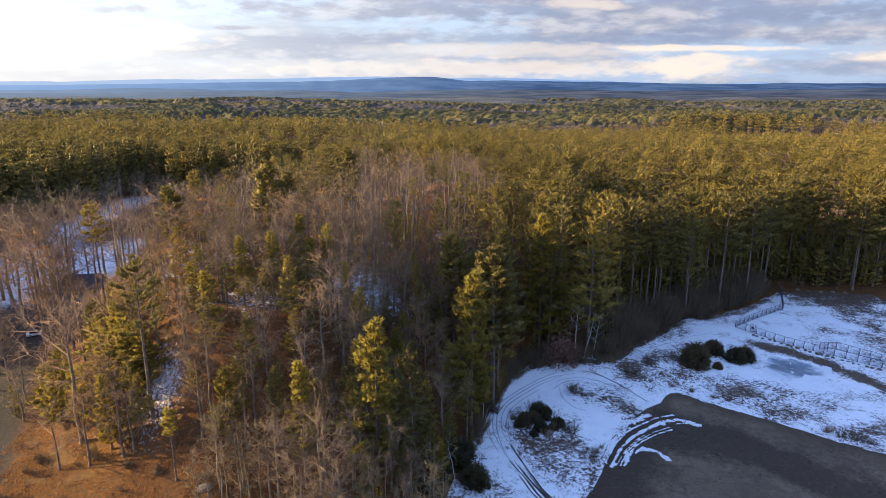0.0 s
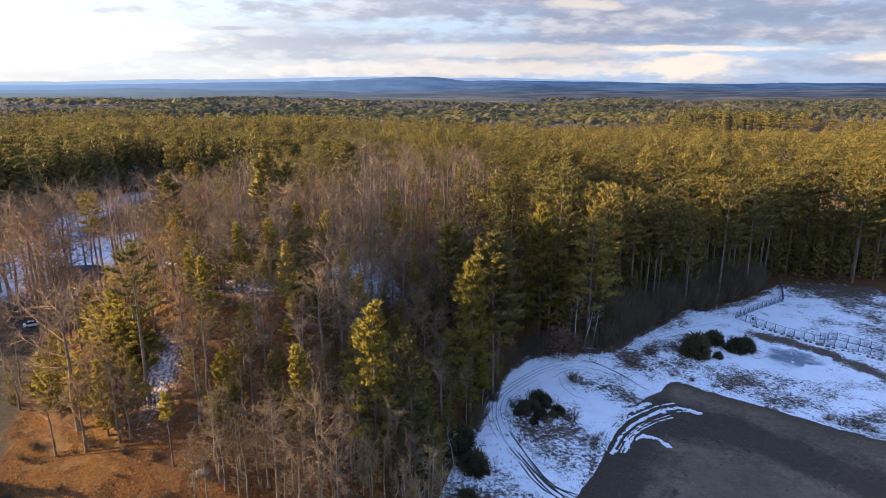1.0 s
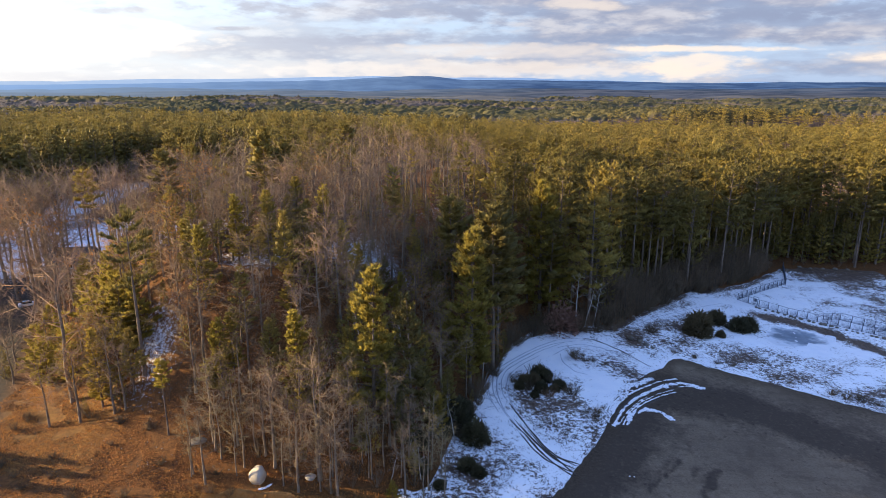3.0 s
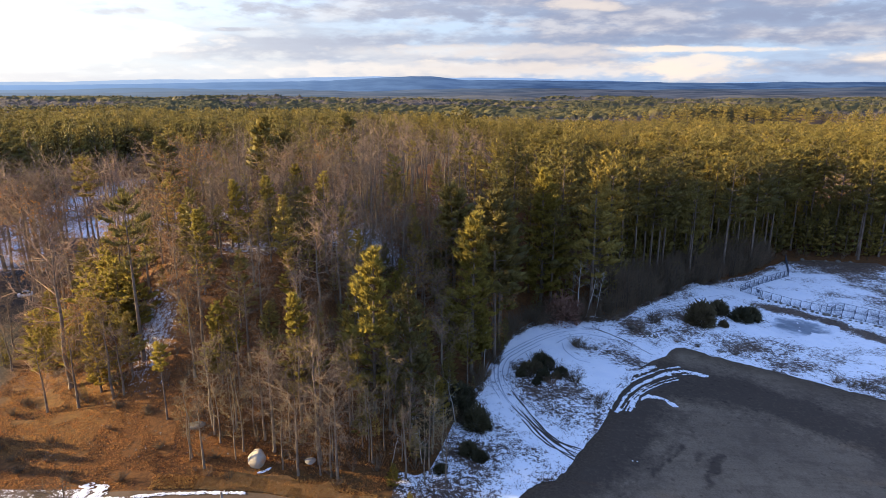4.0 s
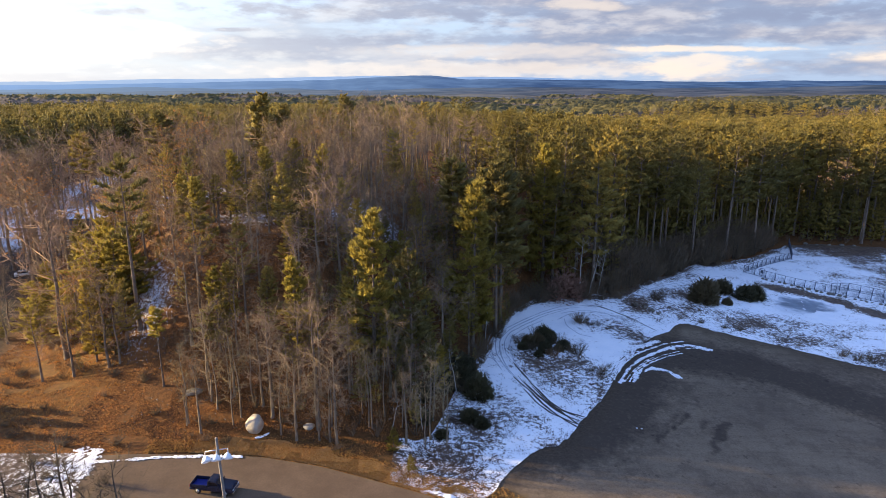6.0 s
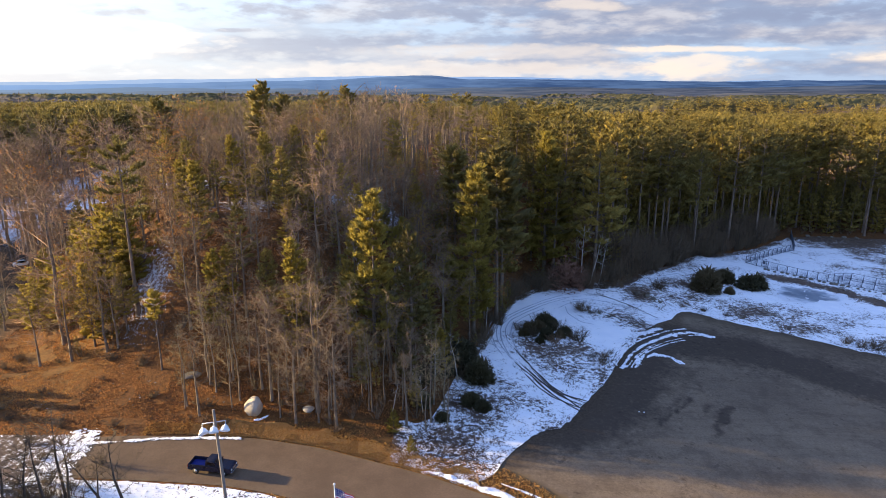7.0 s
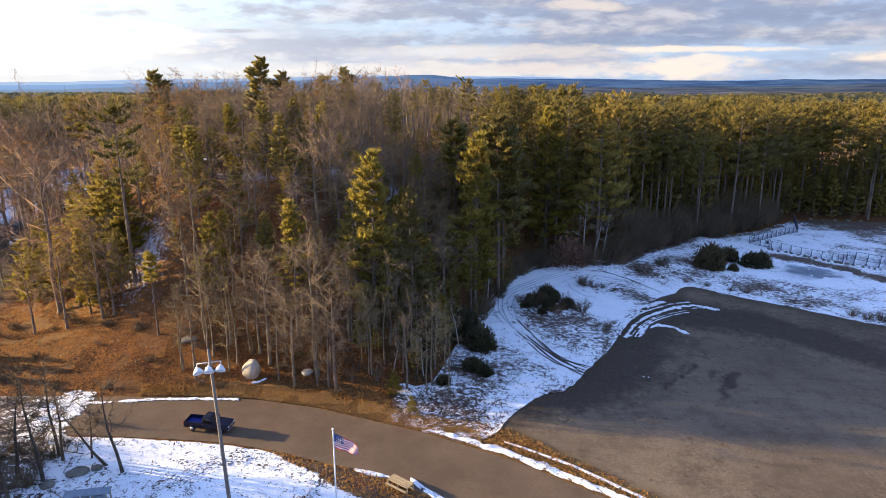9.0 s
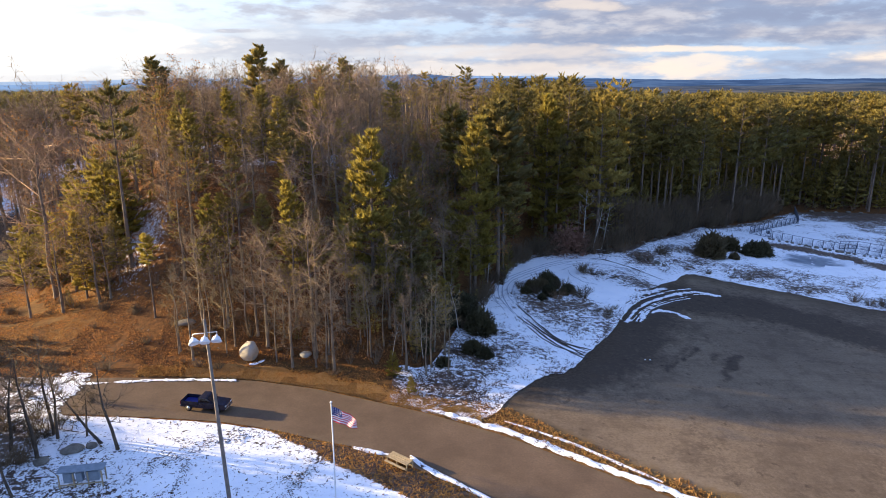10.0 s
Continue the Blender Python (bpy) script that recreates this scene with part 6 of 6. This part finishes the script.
# ---- chain-link fence round the enclosure ----
def fence_run(points, label, gap=2.6, tall=2.1):
    f = tagged(new("chain_link_fence"), label, "fence", "fences of the enclosure")
    for (x0, y0), (x1, y1) in zip(points, points[1:]):
        n = max(1, round(math.hypot(x1 - x0, y1 - y0) / gap))
        g = [(x0 + (x1 - x0) * k / n, y0 + (y1 - y0) * k / n) for k in range(n + 1)]
        g = [(x, y, float(height(x, y)) + 0.12) for x, y in g]
        for (ax, ay, az), (bx, by, bz) in zip(g, g[1:]):
            rod_part("post", (ax, ay, az - 0.3), (ax, ay, az + tall), 0.08, M_FENCE, f, sides=6)
            rod_part("rail", (ax, ay, az + tall - 0.04), (bx, by, bz + tall - 0.04), 0.05, M_FENCE, f, sides=5)
            rod_part("rail", (ax, ay, az + 0.12), (bx, by, bz + 0.12), 0.045, M_FENCE, f, sides=5)
            P0, P1, m = [], [], 14
            for k in range(m):
                u, v = k / m, min(1.0, k / m + 0.55)
                for lo, hi in ((u, v), (v, u)):
                    P0.append((ax + (bx - ax) * lo, ay + (by - ay) * lo, az + (bz - az) * lo + 0.12))
                    P1.append((ax + (bx - ax) * hi, ay + (by - ay) * hi, az + (bz - az) * hi + tall - 0.04))
            hang(f, "wire_mesh", cut_mesh("wire_mesh", spikes(P0, P1, np.full(len(P0), 0.02)), M_FENCE), "dark wire mesh")
        rod_part("post", (g[-1][0], g[-1][1], g[-1][2] - 0.3), (g[-1][0], g[-1][1], g[-1][2] + tall), 0.08, M_FENCE, f, sides=6)
    return f


fence_run([(86.3, 170.6), (90, 165.5), (95, 159.8), (104.6, 152.6), (113, 146), (125, 136)], "dark chain-link fence above a row of boulders")
fence_run([(86.3, 170.6), (97, 179), (109.7, 188), (119.5, 208)], "dark chain-link fence along the wood")
fence_run([(103, 156.6), (108, 157.2), (112, 153.5), (121, 145.5)], "dark chain-link fence inside the enclosure")
gate = tagged(new("fence_gate"), "dark metal gate in the chain-link fence", "gate")
for a, b in (((0, 0, 0), (0, 0, 2.2)), ((1.3, 0, 0), (1.3, 0, 2.2)), ((0, 0, 2.15), (1.3, 0, 2.15)), ((0, 0, 1.1), (1.3, 0, 1.1)), ((0, 0, 0.1), (1.3, 0, 0.1))):
    rod_part("frame_bar", a, b, 0.06, M_FENCE, gate, sides=6)
box_part("sign_panel", (0.7, 0.04, 0.9), (0.65, -0.06, 1.2), M_FENCE, gate, "dark sign panel")
gate.matrix_world = pose(89.6, 168.2, float(height(89.6, 168.2)) + 0.1, 0, 0, -54)

# boulders set along the fence
for k in range(30):
    u = k / 29
    x, y = 88.5 + 32 * u + rng.uniform(-0.3, 0.3), np.interp(u, [0, 0.25, 1], [166, 158.6, 138.5]) - 1.1 + rng.uniform(-0.4, 0.4)
    s = rng.uniform(0.3, 0.75)
    rock(SMALLROCKS[rng.integers(0, 4)], x, float(y), s, s * 0.85, s * 0.8, "rough grey boulder in the row below the fence", group="boulders below the fence", turn=rng.uniform(0, 360))
for x, y, s in ((126, 209, 0.8), (129, 207.5, 0.6), (133, 207, 0.7), (137, 206.5, 0.9), (141, 206, 0.7), (119.5, 205.5, 0.5)):
    rock(SMALLROCKS[rng.integers(0, 4)], x, y, s, s, s * 0.8, "pale boulder at the foot of the wood", group="boulders by the wood", turn=rng.uniform(0, 360))

# ---- frozen pool ----
M_ICE, nodes, links, bsdf = material("grey_ice", 0.35, 0.0, 0.4)
spot = nodes.new("ShaderNodeSeparateXYZ")
links.new(nodes.new("ShaderNodeNewGeometry").outputs["Position"], spot.inputs[0])
from_x = math_node(nodes, links, "DIVIDE", math_node(nodes, links, "SUBTRACT", spot.outputs[0], 89.3), 7.4)
from_y = math_node(nodes, links, "DIVIDE", math_node(nodes, links, "SUBTRACT", spot.outputs[1], 145.0), 6.6)
outward = math_node(nodes, links, "ADD", math_node(nodes, links, "MULTIPLY", from_x, from_x), math_node(nodes, links, "MULTIPLY", from_y, from_y))
crust = ranged(nodes, links, math_node(nodes, links, "ADD", outward, math_node(nodes, links, "MULTIPLY", noisy(nodes, links, 0.35, 5.0), 0.7)), 0.65, 1.35)
ice = mixed(nodes, links, noisy(nodes, links, 0.25, 5.0), (0.12, 0.15, 0.19), (0.24, 0.29, 0.35))
links.new(mixed(nodes, links, crust, ice, (0.82, 0.84, 0.88)), bsdf.inputs["Base Color"])
bm = bmesh.new()
rings = []
for q in (0.02, 0.4, 0.75, 1.0):
    ring = []
    for k in range(72):
        a = k / 72 * 2 * math.pi
        r = q * (1 + 0.20 * math.sin(2 * a + 0.9) + 0.20 * math.sin(3 * a + 2.2) + 0.08 * math.sin(7 * a + 1) + 0.04 * math.sin(17 * a))
        x, y = 89.3 + 7.4 * r * math.cos(a), 145.0 + 6.6 * r * math.sin(a)
        ring.append(bm.verts.new((x, y, float(height(x, y)) + 0.185)))
    rings.append(ring)
for ra, rb in zip(rings, rings[1:]):
    for k in range(72):
        bm.faces.new((ra[k], rb[k], rb[(k + 1) % 72], ra[(k + 1) % 72]))
pool = part("frozen_pool", bm, M_ICE)
tagged(pool, "grey-blue ice of a frozen pool ringed by snow", "ice", kind="structure")


# ---- streaks of snow on the lot ----
def ribbon(name, line, width, mat, lift, label, seed, taper=True, ragged=0.3, under=height):
    """A ragged strip of snow along a curve."""
    pts = np.array(line, float)
    s = np.linspace(0, len(pts) - 1, 16 * len(pts))
    C = np.stack([np.interp(s, np.arange(len(pts)), pts[:, k]) for k in (0, 1)], 1)
    ker = np.ones(13) / 13
    C = np.stack([np.convolve(np.pad(C[:, k], 6, "edge"), ker, "valid") for k in (0, 1)], 1)
    T = np.gradient(C, axis=0)
    N = np.stack([-T[:, 1], T[:, 0]], 1) / np.maximum(np.linalg.norm(T, axis=1, keepdims=True), 1e-6)
    n = len(C)
    w = width * (0.7 + 0.45 * fbm(s * 1.7, s * 0, seed)) * (np.sin(np.linspace(0.08, 3.06, n)) ** 0.5 if taper else 1)
    rows = []
    for q, h in ((-0.5, 0.0), (-0.25, 0.8), (0.25, 0.8), (0.5, 0.0)):
        P = C + N * (w * q)[:, None] + N * (0.15 * width * fbm(s * 2.3, s * 0 + q, seed + 3))[:, None]
        rows.append(np.stack([P[:, 0], P[:, 1], under(P[:, 0], P[:, 1]) + lift * (0.35 + h)], 1))
    V = np.concatenate(rows)
    i = (np.arange(3)[:, None] * n + np.arange(n - 1)[None]).ravel()
    F = np.stack([i, i + 1, i + n + 1, i + n], -1)
    ob = new(name, mesh_from(name, V, F, [mat], smooth=True, bare=np.full(len(V), ragged), track=np.zeros(len(V))))
    return tagged(ob, label, "snow", kind="structure")


STREAKS = (
        (((30.7, 98.7), (33.5, 103.2), (37.1, 108.1), (40.1, 110.9), (44.6, 114.4), (49.4, 116.4), (52.7, 114.3)), 1.6),
        (((31.6, 98.9), (34.2, 103.2), (37.6, 107.5), (42, 111.4), (46.6, 114.2), (51.5, 115)), 0.5),
        (((33.2, 98.9), (35.6, 103.4), (38.9, 107.1), (43.2, 110.4), (46.6, 112)), 0.6),
        (((32.4, 98.9), (34.9, 103.4), (38.3, 107.4), (42.6, 110.9), (46.6, 113)), 0.4),
        (((29.8, 99.5), (32.5, 104.8), (36.3, 110), (40, 113), (44.5, 116.3), (49, 118)), 0.7),
        (((31.5, 105), (35.5, 111), (39.5, 114.6), (43.5, 117.5)), 1.8),
        (((34, 100.6), (35.4, 102.9), (38.6, 104.9), (40.9, 104), (42, 101.5)), 1.3))


def scraped_snow(x0, x1, y0, y1, step, streaks, ruts, label, lift=0.05):
    """Thin snow in ragged bands with holes, cut by ruts."""
    xs, ys = np.arange(x0, x1, step), np.arange(y0, y1, step)
    X, Y = np.meshgrid(xs, ys)
    X = X + 0.3 * fbm(X / 1.1, Y / 1.1, 6)
    amount = np.max([along(X, Y, line, w * 0.62) for line, w in streaks], axis=0)
    if ruts:
        amount = amount - 0.75 * np.max([along(X, Y, line, 0.24) for line in ruts], axis=0)
    amount = amount + 0.38 * fbm(X / 0.8, Y / 0.8, 13) + 0.3 * fbm(X / 0.35, Y / 0.35, 14) + 0.25 * fbm(X / 3.5, Y / 3.5, 19)
    on = amount > 0.6
    Z = height(X, Y) + lift + 0.10 * np.clip(amount - 0.57, 0, 0.6)
    n, m = len(xs), len(ys)
    i = (np.arange(m - 1)[:, None] * n + np.arange(n - 1)[None]).ravel()
    F = np.stack([i, i + 1, i + n + 1, i + n], -1)
    F = F[on.ravel()[F].all(axis=1)]
    used, F = np.unique(F, return_inverse=True)
    V = np.stack([X, Y, Z], -1).reshape(-1, 3)[used]
    bare = 0.42 - 0.35 * np.clip(amount.ravel()[used] - 0.5, -0.1, 0.5)
    ob = new("snow_streak", mesh_from("snow_streak", V, F.reshape(-1, 4), [M_SNOW], smooth=True, bare=bare, track=0 * bare))
    return tagged(ob, label, "snow", kind="structure")


RUTS = (((29.2, 100), (31.6, 105.2), (35.5, 110.6), (39, 113.6)), ((30.4, 99), (33, 104), (36.8, 109), (40, 112), (44.6, 115.3)), ((35, 101), (37, 104.8), (40.5, 107.8), (44.5, 110)), ((32, 100), (34.8, 104.6), (38.4, 108.6), (43.5, 112.4), (48, 114.6)))
scraped_snow(28.5, 55, 97, 121, 0.12, STREAKS, RUTS, "curved ragged streaks of snow scraped onto the gravel")
scraped_snow(-51, -41, 62, 75, 0.1, ((((-44.8, 62.8), (-45.6, 65.6), (-45.6, 68.0), (-46.6, 70.4), (-46.2, 73)), 2.4), (((-47.5, 63), (-48, 68), (-48.4, 73)), 3.0)), (), "thin ragged snow at the end of the road", 0.09)
scraped_snow(-47, -25, 69, 75, 0.09, ((((-46, 70.6), (-42, 71.0), (-37, 72.0), (-32, 72.5), (-27, 72.7)), 0.75),), (), "thin ragged edge of snow beside the road", 0.1)

# muddy ruts near the lot, and fainter ones pressed into the snow
M_MUD = plain("rut_mud", (0.035, 0.028, 0.024), (0.10, 0.08, 0.065), 3.0, 0.8)
M_PRESSED = plain("pressed_snow", (0.25, 0.26, 0.30), (0.62, 0.65, 0.72), 1.2, 0.6)
for k, line in enumerate((((20.6, 82.6), (17.9, 85.8), (16.2, 89), (14.2, 94.4), (11.9, 99.3)), ((22.4, 86), (19.1, 87.5), (17.3, 90), (15.7, 94.5), (14, 99.8), (12.5, 104.8)),
                          ((21.4, 84.5), (18.2, 87), (15.2, 93), (12.9, 99)), ((21.8, 85.4), (17.6, 88.6), (15.6, 92), (13.6, 97.5)), ((20.9, 83), (19.0, 86.4), (16.6, 90.8), (14.8, 96)), ((21, 83.6), (17.2, 86.2), (15.2, 89.5), (13.2, 95)),
                          ((35.1, 136.2), (38.8, 133), (42, 128.3), (45.2, 122.9)), ((33, 137), (36.5, 135.5), (40, 131.5), (43, 127.5)),
                          ((29.2, 100), (31.6, 105.2), (35.5, 110.6), (39, 113.6)), ((30.4, 99), (33, 104), (36.8, 109), (40, 112), (44.6, 115.3)), ((35, 101), (37, 104.8), (40.5, 107.8), (44.5, 110)))):
    ribbon("tyre_rut", line, 0.5 if k not in (6, 7) else 0.36, M_MUD, 0.05 if k < 8 else 0.12, "dark muddy tyre rut in the snow", 70 + k, under=snow_top if k < 8 else height)
for k, line in enumerate((((11.9, 99.3), (10.8, 103.5), (9.9, 108.2), (10.1, 113.3), (11.7, 119.1), (16.6, 125.7), (22.5, 132), (28.5, 136.6), (35, 136.2)),
                          ((12.5, 104.8), (11.6, 108.3), (11.8, 113), (13.4, 118.5), (18, 124.5), (23.5, 130.3), (29, 134.6)), ((9.5, 104), (8.4, 109), (8.8, 114.5), (10.4, 120)),
                          ((10.4, 101), (9.2, 106), (9.1, 111), (10, 116), (13, 122)), ((45, 141), (52, 147), (60, 154), (70, 162), (82, 168)), ((48, 141), (55, 146.5), (63, 153)), ((26.5, 128.4), (26.2, 123.5), (27.7, 119.2), (30.5, 117.5)),
                          ((13.4, 96), (11.2, 102.5), (10.6, 109), (11.2, 115), (14.2, 121.4), (20, 128.2), (26, 133.6), (32, 135.2)), ((14.6, 98), (13, 104), (12.6, 110.5), (13.6, 116), (17, 121.5), (22, 127)), ((26, 131), (32, 133.6), (37, 131.5), (40.5, 127)), ((24.6, 127), (29, 131.6), (34.5, 132)))):
    ribbon("tyre_track", line, 0.3, M_PRESSED, 0.045, "shallow tyre track pressed into the snow", 90 + k, under=snow_top)
ribbon("snow_edge", ((-10.2, 58.8), (-7.5, 58.0), (-6.0, 57.6)), 1.0, M_SNOW, 0.14, "ragged heap of snow beside the road", 52)
ribbon("snow_edge", ((-4.0, 57.6), (-2.2, 55.6), (0, 53.9), (3, 51.6), (8, 47.8)), 1.2, M_SNOW, 0.2, "ragged heap of snow beside the road", 53)
ribbon("snow_edge", ((6.5, 65.3), (10, 63.4), (14, 60.9), (18, 57.6), (22, 54.2)), 0.7, M_SNOW, 0.12, "thin ragged edge of snow beside the lot", 54)
ribbon("snow_patch", ((-26.5, 77.0), (-25.4, 77.4), (-24.6, 78.2)), 0.5, M_SNOW, 0.16, "sliver of snow beside the boulder", 56)


# ---- house and car in the clearing ----
def house(x, y, z, turn, L, W, H, rise, walls, roof, label, windows=True, deck=False, name="house"):
    h = tagged(new(name), label, "house")
    bm = bmesh.new()
    pts = [(-W / 2, -1.5), (W / 2, -1.5), (W / 2, H), (0, H + rise), (-W / 2, H)]
    f = bm.faces.new([bm.verts.new((-L / 2, a, b)) for a, b in pts])
    r = bmesh.ops.extrude_face_region(bm, geom=[f])
    bmesh.ops.translate(bm, vec=(L, 0, 0), verts=[v for v in r["geom"] if isinstance(v, bmesh.types.BMVert)])
    bmesh.ops.recalc_face_normals(bm, faces=bm.faces[:])
    part("walls", bm, walls, h)
    slope, tilt = math.hypot(W / 2, rise) + 0.5, math.degrees(math.atan2(rise, W / 2))
    for s in (-1, 1):
        box_part("roof_slope", (L + 0.8, slope, 0.18), (0, s * W / 4 * 1.06, H + rise / 2 + 0.05), roof, h, turn=(-s * tilt, 0, 0))
    if windows:
        for k in range(max(2, int(L / 3))):
            wx = -L / 2 + (k + 0.5) * L / max(2, int(L / 3))
            for wz in ([1.4, 4.0] if H > 4.5 else [1.5]):
                w = box_part("window", (1.1, 0.08, 1.3), (wx, -W / 2 - 0.02, wz), M_WHITE, h, "white-framed window")
                for dx2 in (-0.26, 0.26):
                    box_part("pane", (0.44, 0.03, 1.1), (wx + dx2, -W / 2 - 0.07, wz), M_CARGLASS, w)
    if deck:
        box_part("deck", (7, 3, 0.2), (-L / 2 - 3.2, -W / 2 + 1, 2.6), M_WOOD, h, "raised wooden deck")
        for k in range(7):
            box_part("deck_post", (0.14, 0.14, 4.0), (-L / 2 - 6.4 + k * 1.05, -W / 2 - 0.4, 1.75), M_WHITE, h, "pale railing post")
        box_part("railing", (7, 0.1, 0.14), (-L / 2 - 3.2, -W / 2 - 0.42, 3.75), M_WHITE, h, "pale top rail")
        box_part("railing", (7, 0.1, 0.1), (-L / 2 - 3.2, -W / 2 - 0.42, 2.85), M_WHITE, h)
    h.matrix_world = pose(x, y, z, 0, 0, turn)
    return h


house(-106, 173, float(height(-106, 173)), 8, 11, 8, 5.2, 3.2, M_SIDING, M_SHINGLE, "grey two-storey house half hidden by bare trees", deck=True)
car = tagged(new("parked_car"), "small pale car standing by the clearing", "car")
prism_part("body", [(-2.1, 0.3), (2.1, 0.3), (2.15, 0.7), (1.2, 0.9), (-2.0, 0.95), (-2.15, 0.7)], 1.75, 0, M_WHITE, car)
prism_part("cabin", [(-1.5, 0.9), (0.95, 0.9), (0.35, 1.42), (-1.1, 1.45)], 1.5, 0, M_CARGLASS, car, "dark glass cabin")
for x in (-1.35, 1.35):
    for y in (-0.78, 0.78):
        wheel(car, x, y, 0.32, 0.2)
car.matrix_world = pose(-107, 151.5, float(height(-107, 151.5)), 0, 0, 35)

# far houses among the trees, white specks in the valley
for k, (x, y) in enumerate(((-500, 1040), (-480, 1062), (-462, 1030), (-440, 1058), (-425, 1035), (-405, 1066), (-395, 1040), (800, 1760), (835, 1740), (870, 1770), (905, 1745), (850, 1800))):
    house(x, y, float(height(x, y)), (k * 47) % 90 - 45, 13, 9, 5.5, 3.5, M_WHITE, M_SHINGLE if k % 2 else M_WHITE, "white house far off among the trees", windows=False, name="far_house")

# ---- young trees in the foreground ----
SAPLINGS = [bare_thing(s, 9, 2.2, "slender dark leafless tree in the snow by the cabinets", bark=(M_DARKBARK, M_BRUSH), low=0.3, limbs=12, second=4, third=3, fourth=2) for s in (201, 202, 203)]
for s in SAPLINGS:
    s["group"] = "young trees in the snow"
    s.name = "young_tree"
for k, (x, y, s, lean) in enumerate(((-33.9, 56.8, 1.15, -8), (-41.8, 59.2, 1.2, -4), (-40.9, 54.9, 1.25, -3), (-41.0, 58.6, 1.0, 5), (-38.3, 59.2, 0.7, 8), (-36.1, 58, 0.9, -32), (-44.3, 56.1, 1.1, 6), (-46.5, 53, 1.2, -5), (-43.5, 50.5, 1.0, 4), (-47.5, 57.5, 1.0, 8), (-39.5, 49, 0.9, -6))):
    ob = copy_thing(SAPLINGS[k % 3], pose(x, y, float(height(x, y)) - 0.1, 0, lean, 0) @ pose(0, 0, 0, 0, 0, k * 67))
    ob.scale = (s, s, s)
for src in SAPLINGS:
    for o in (*src.children_recursive, src):
        bpy.data.objects.remove(o)
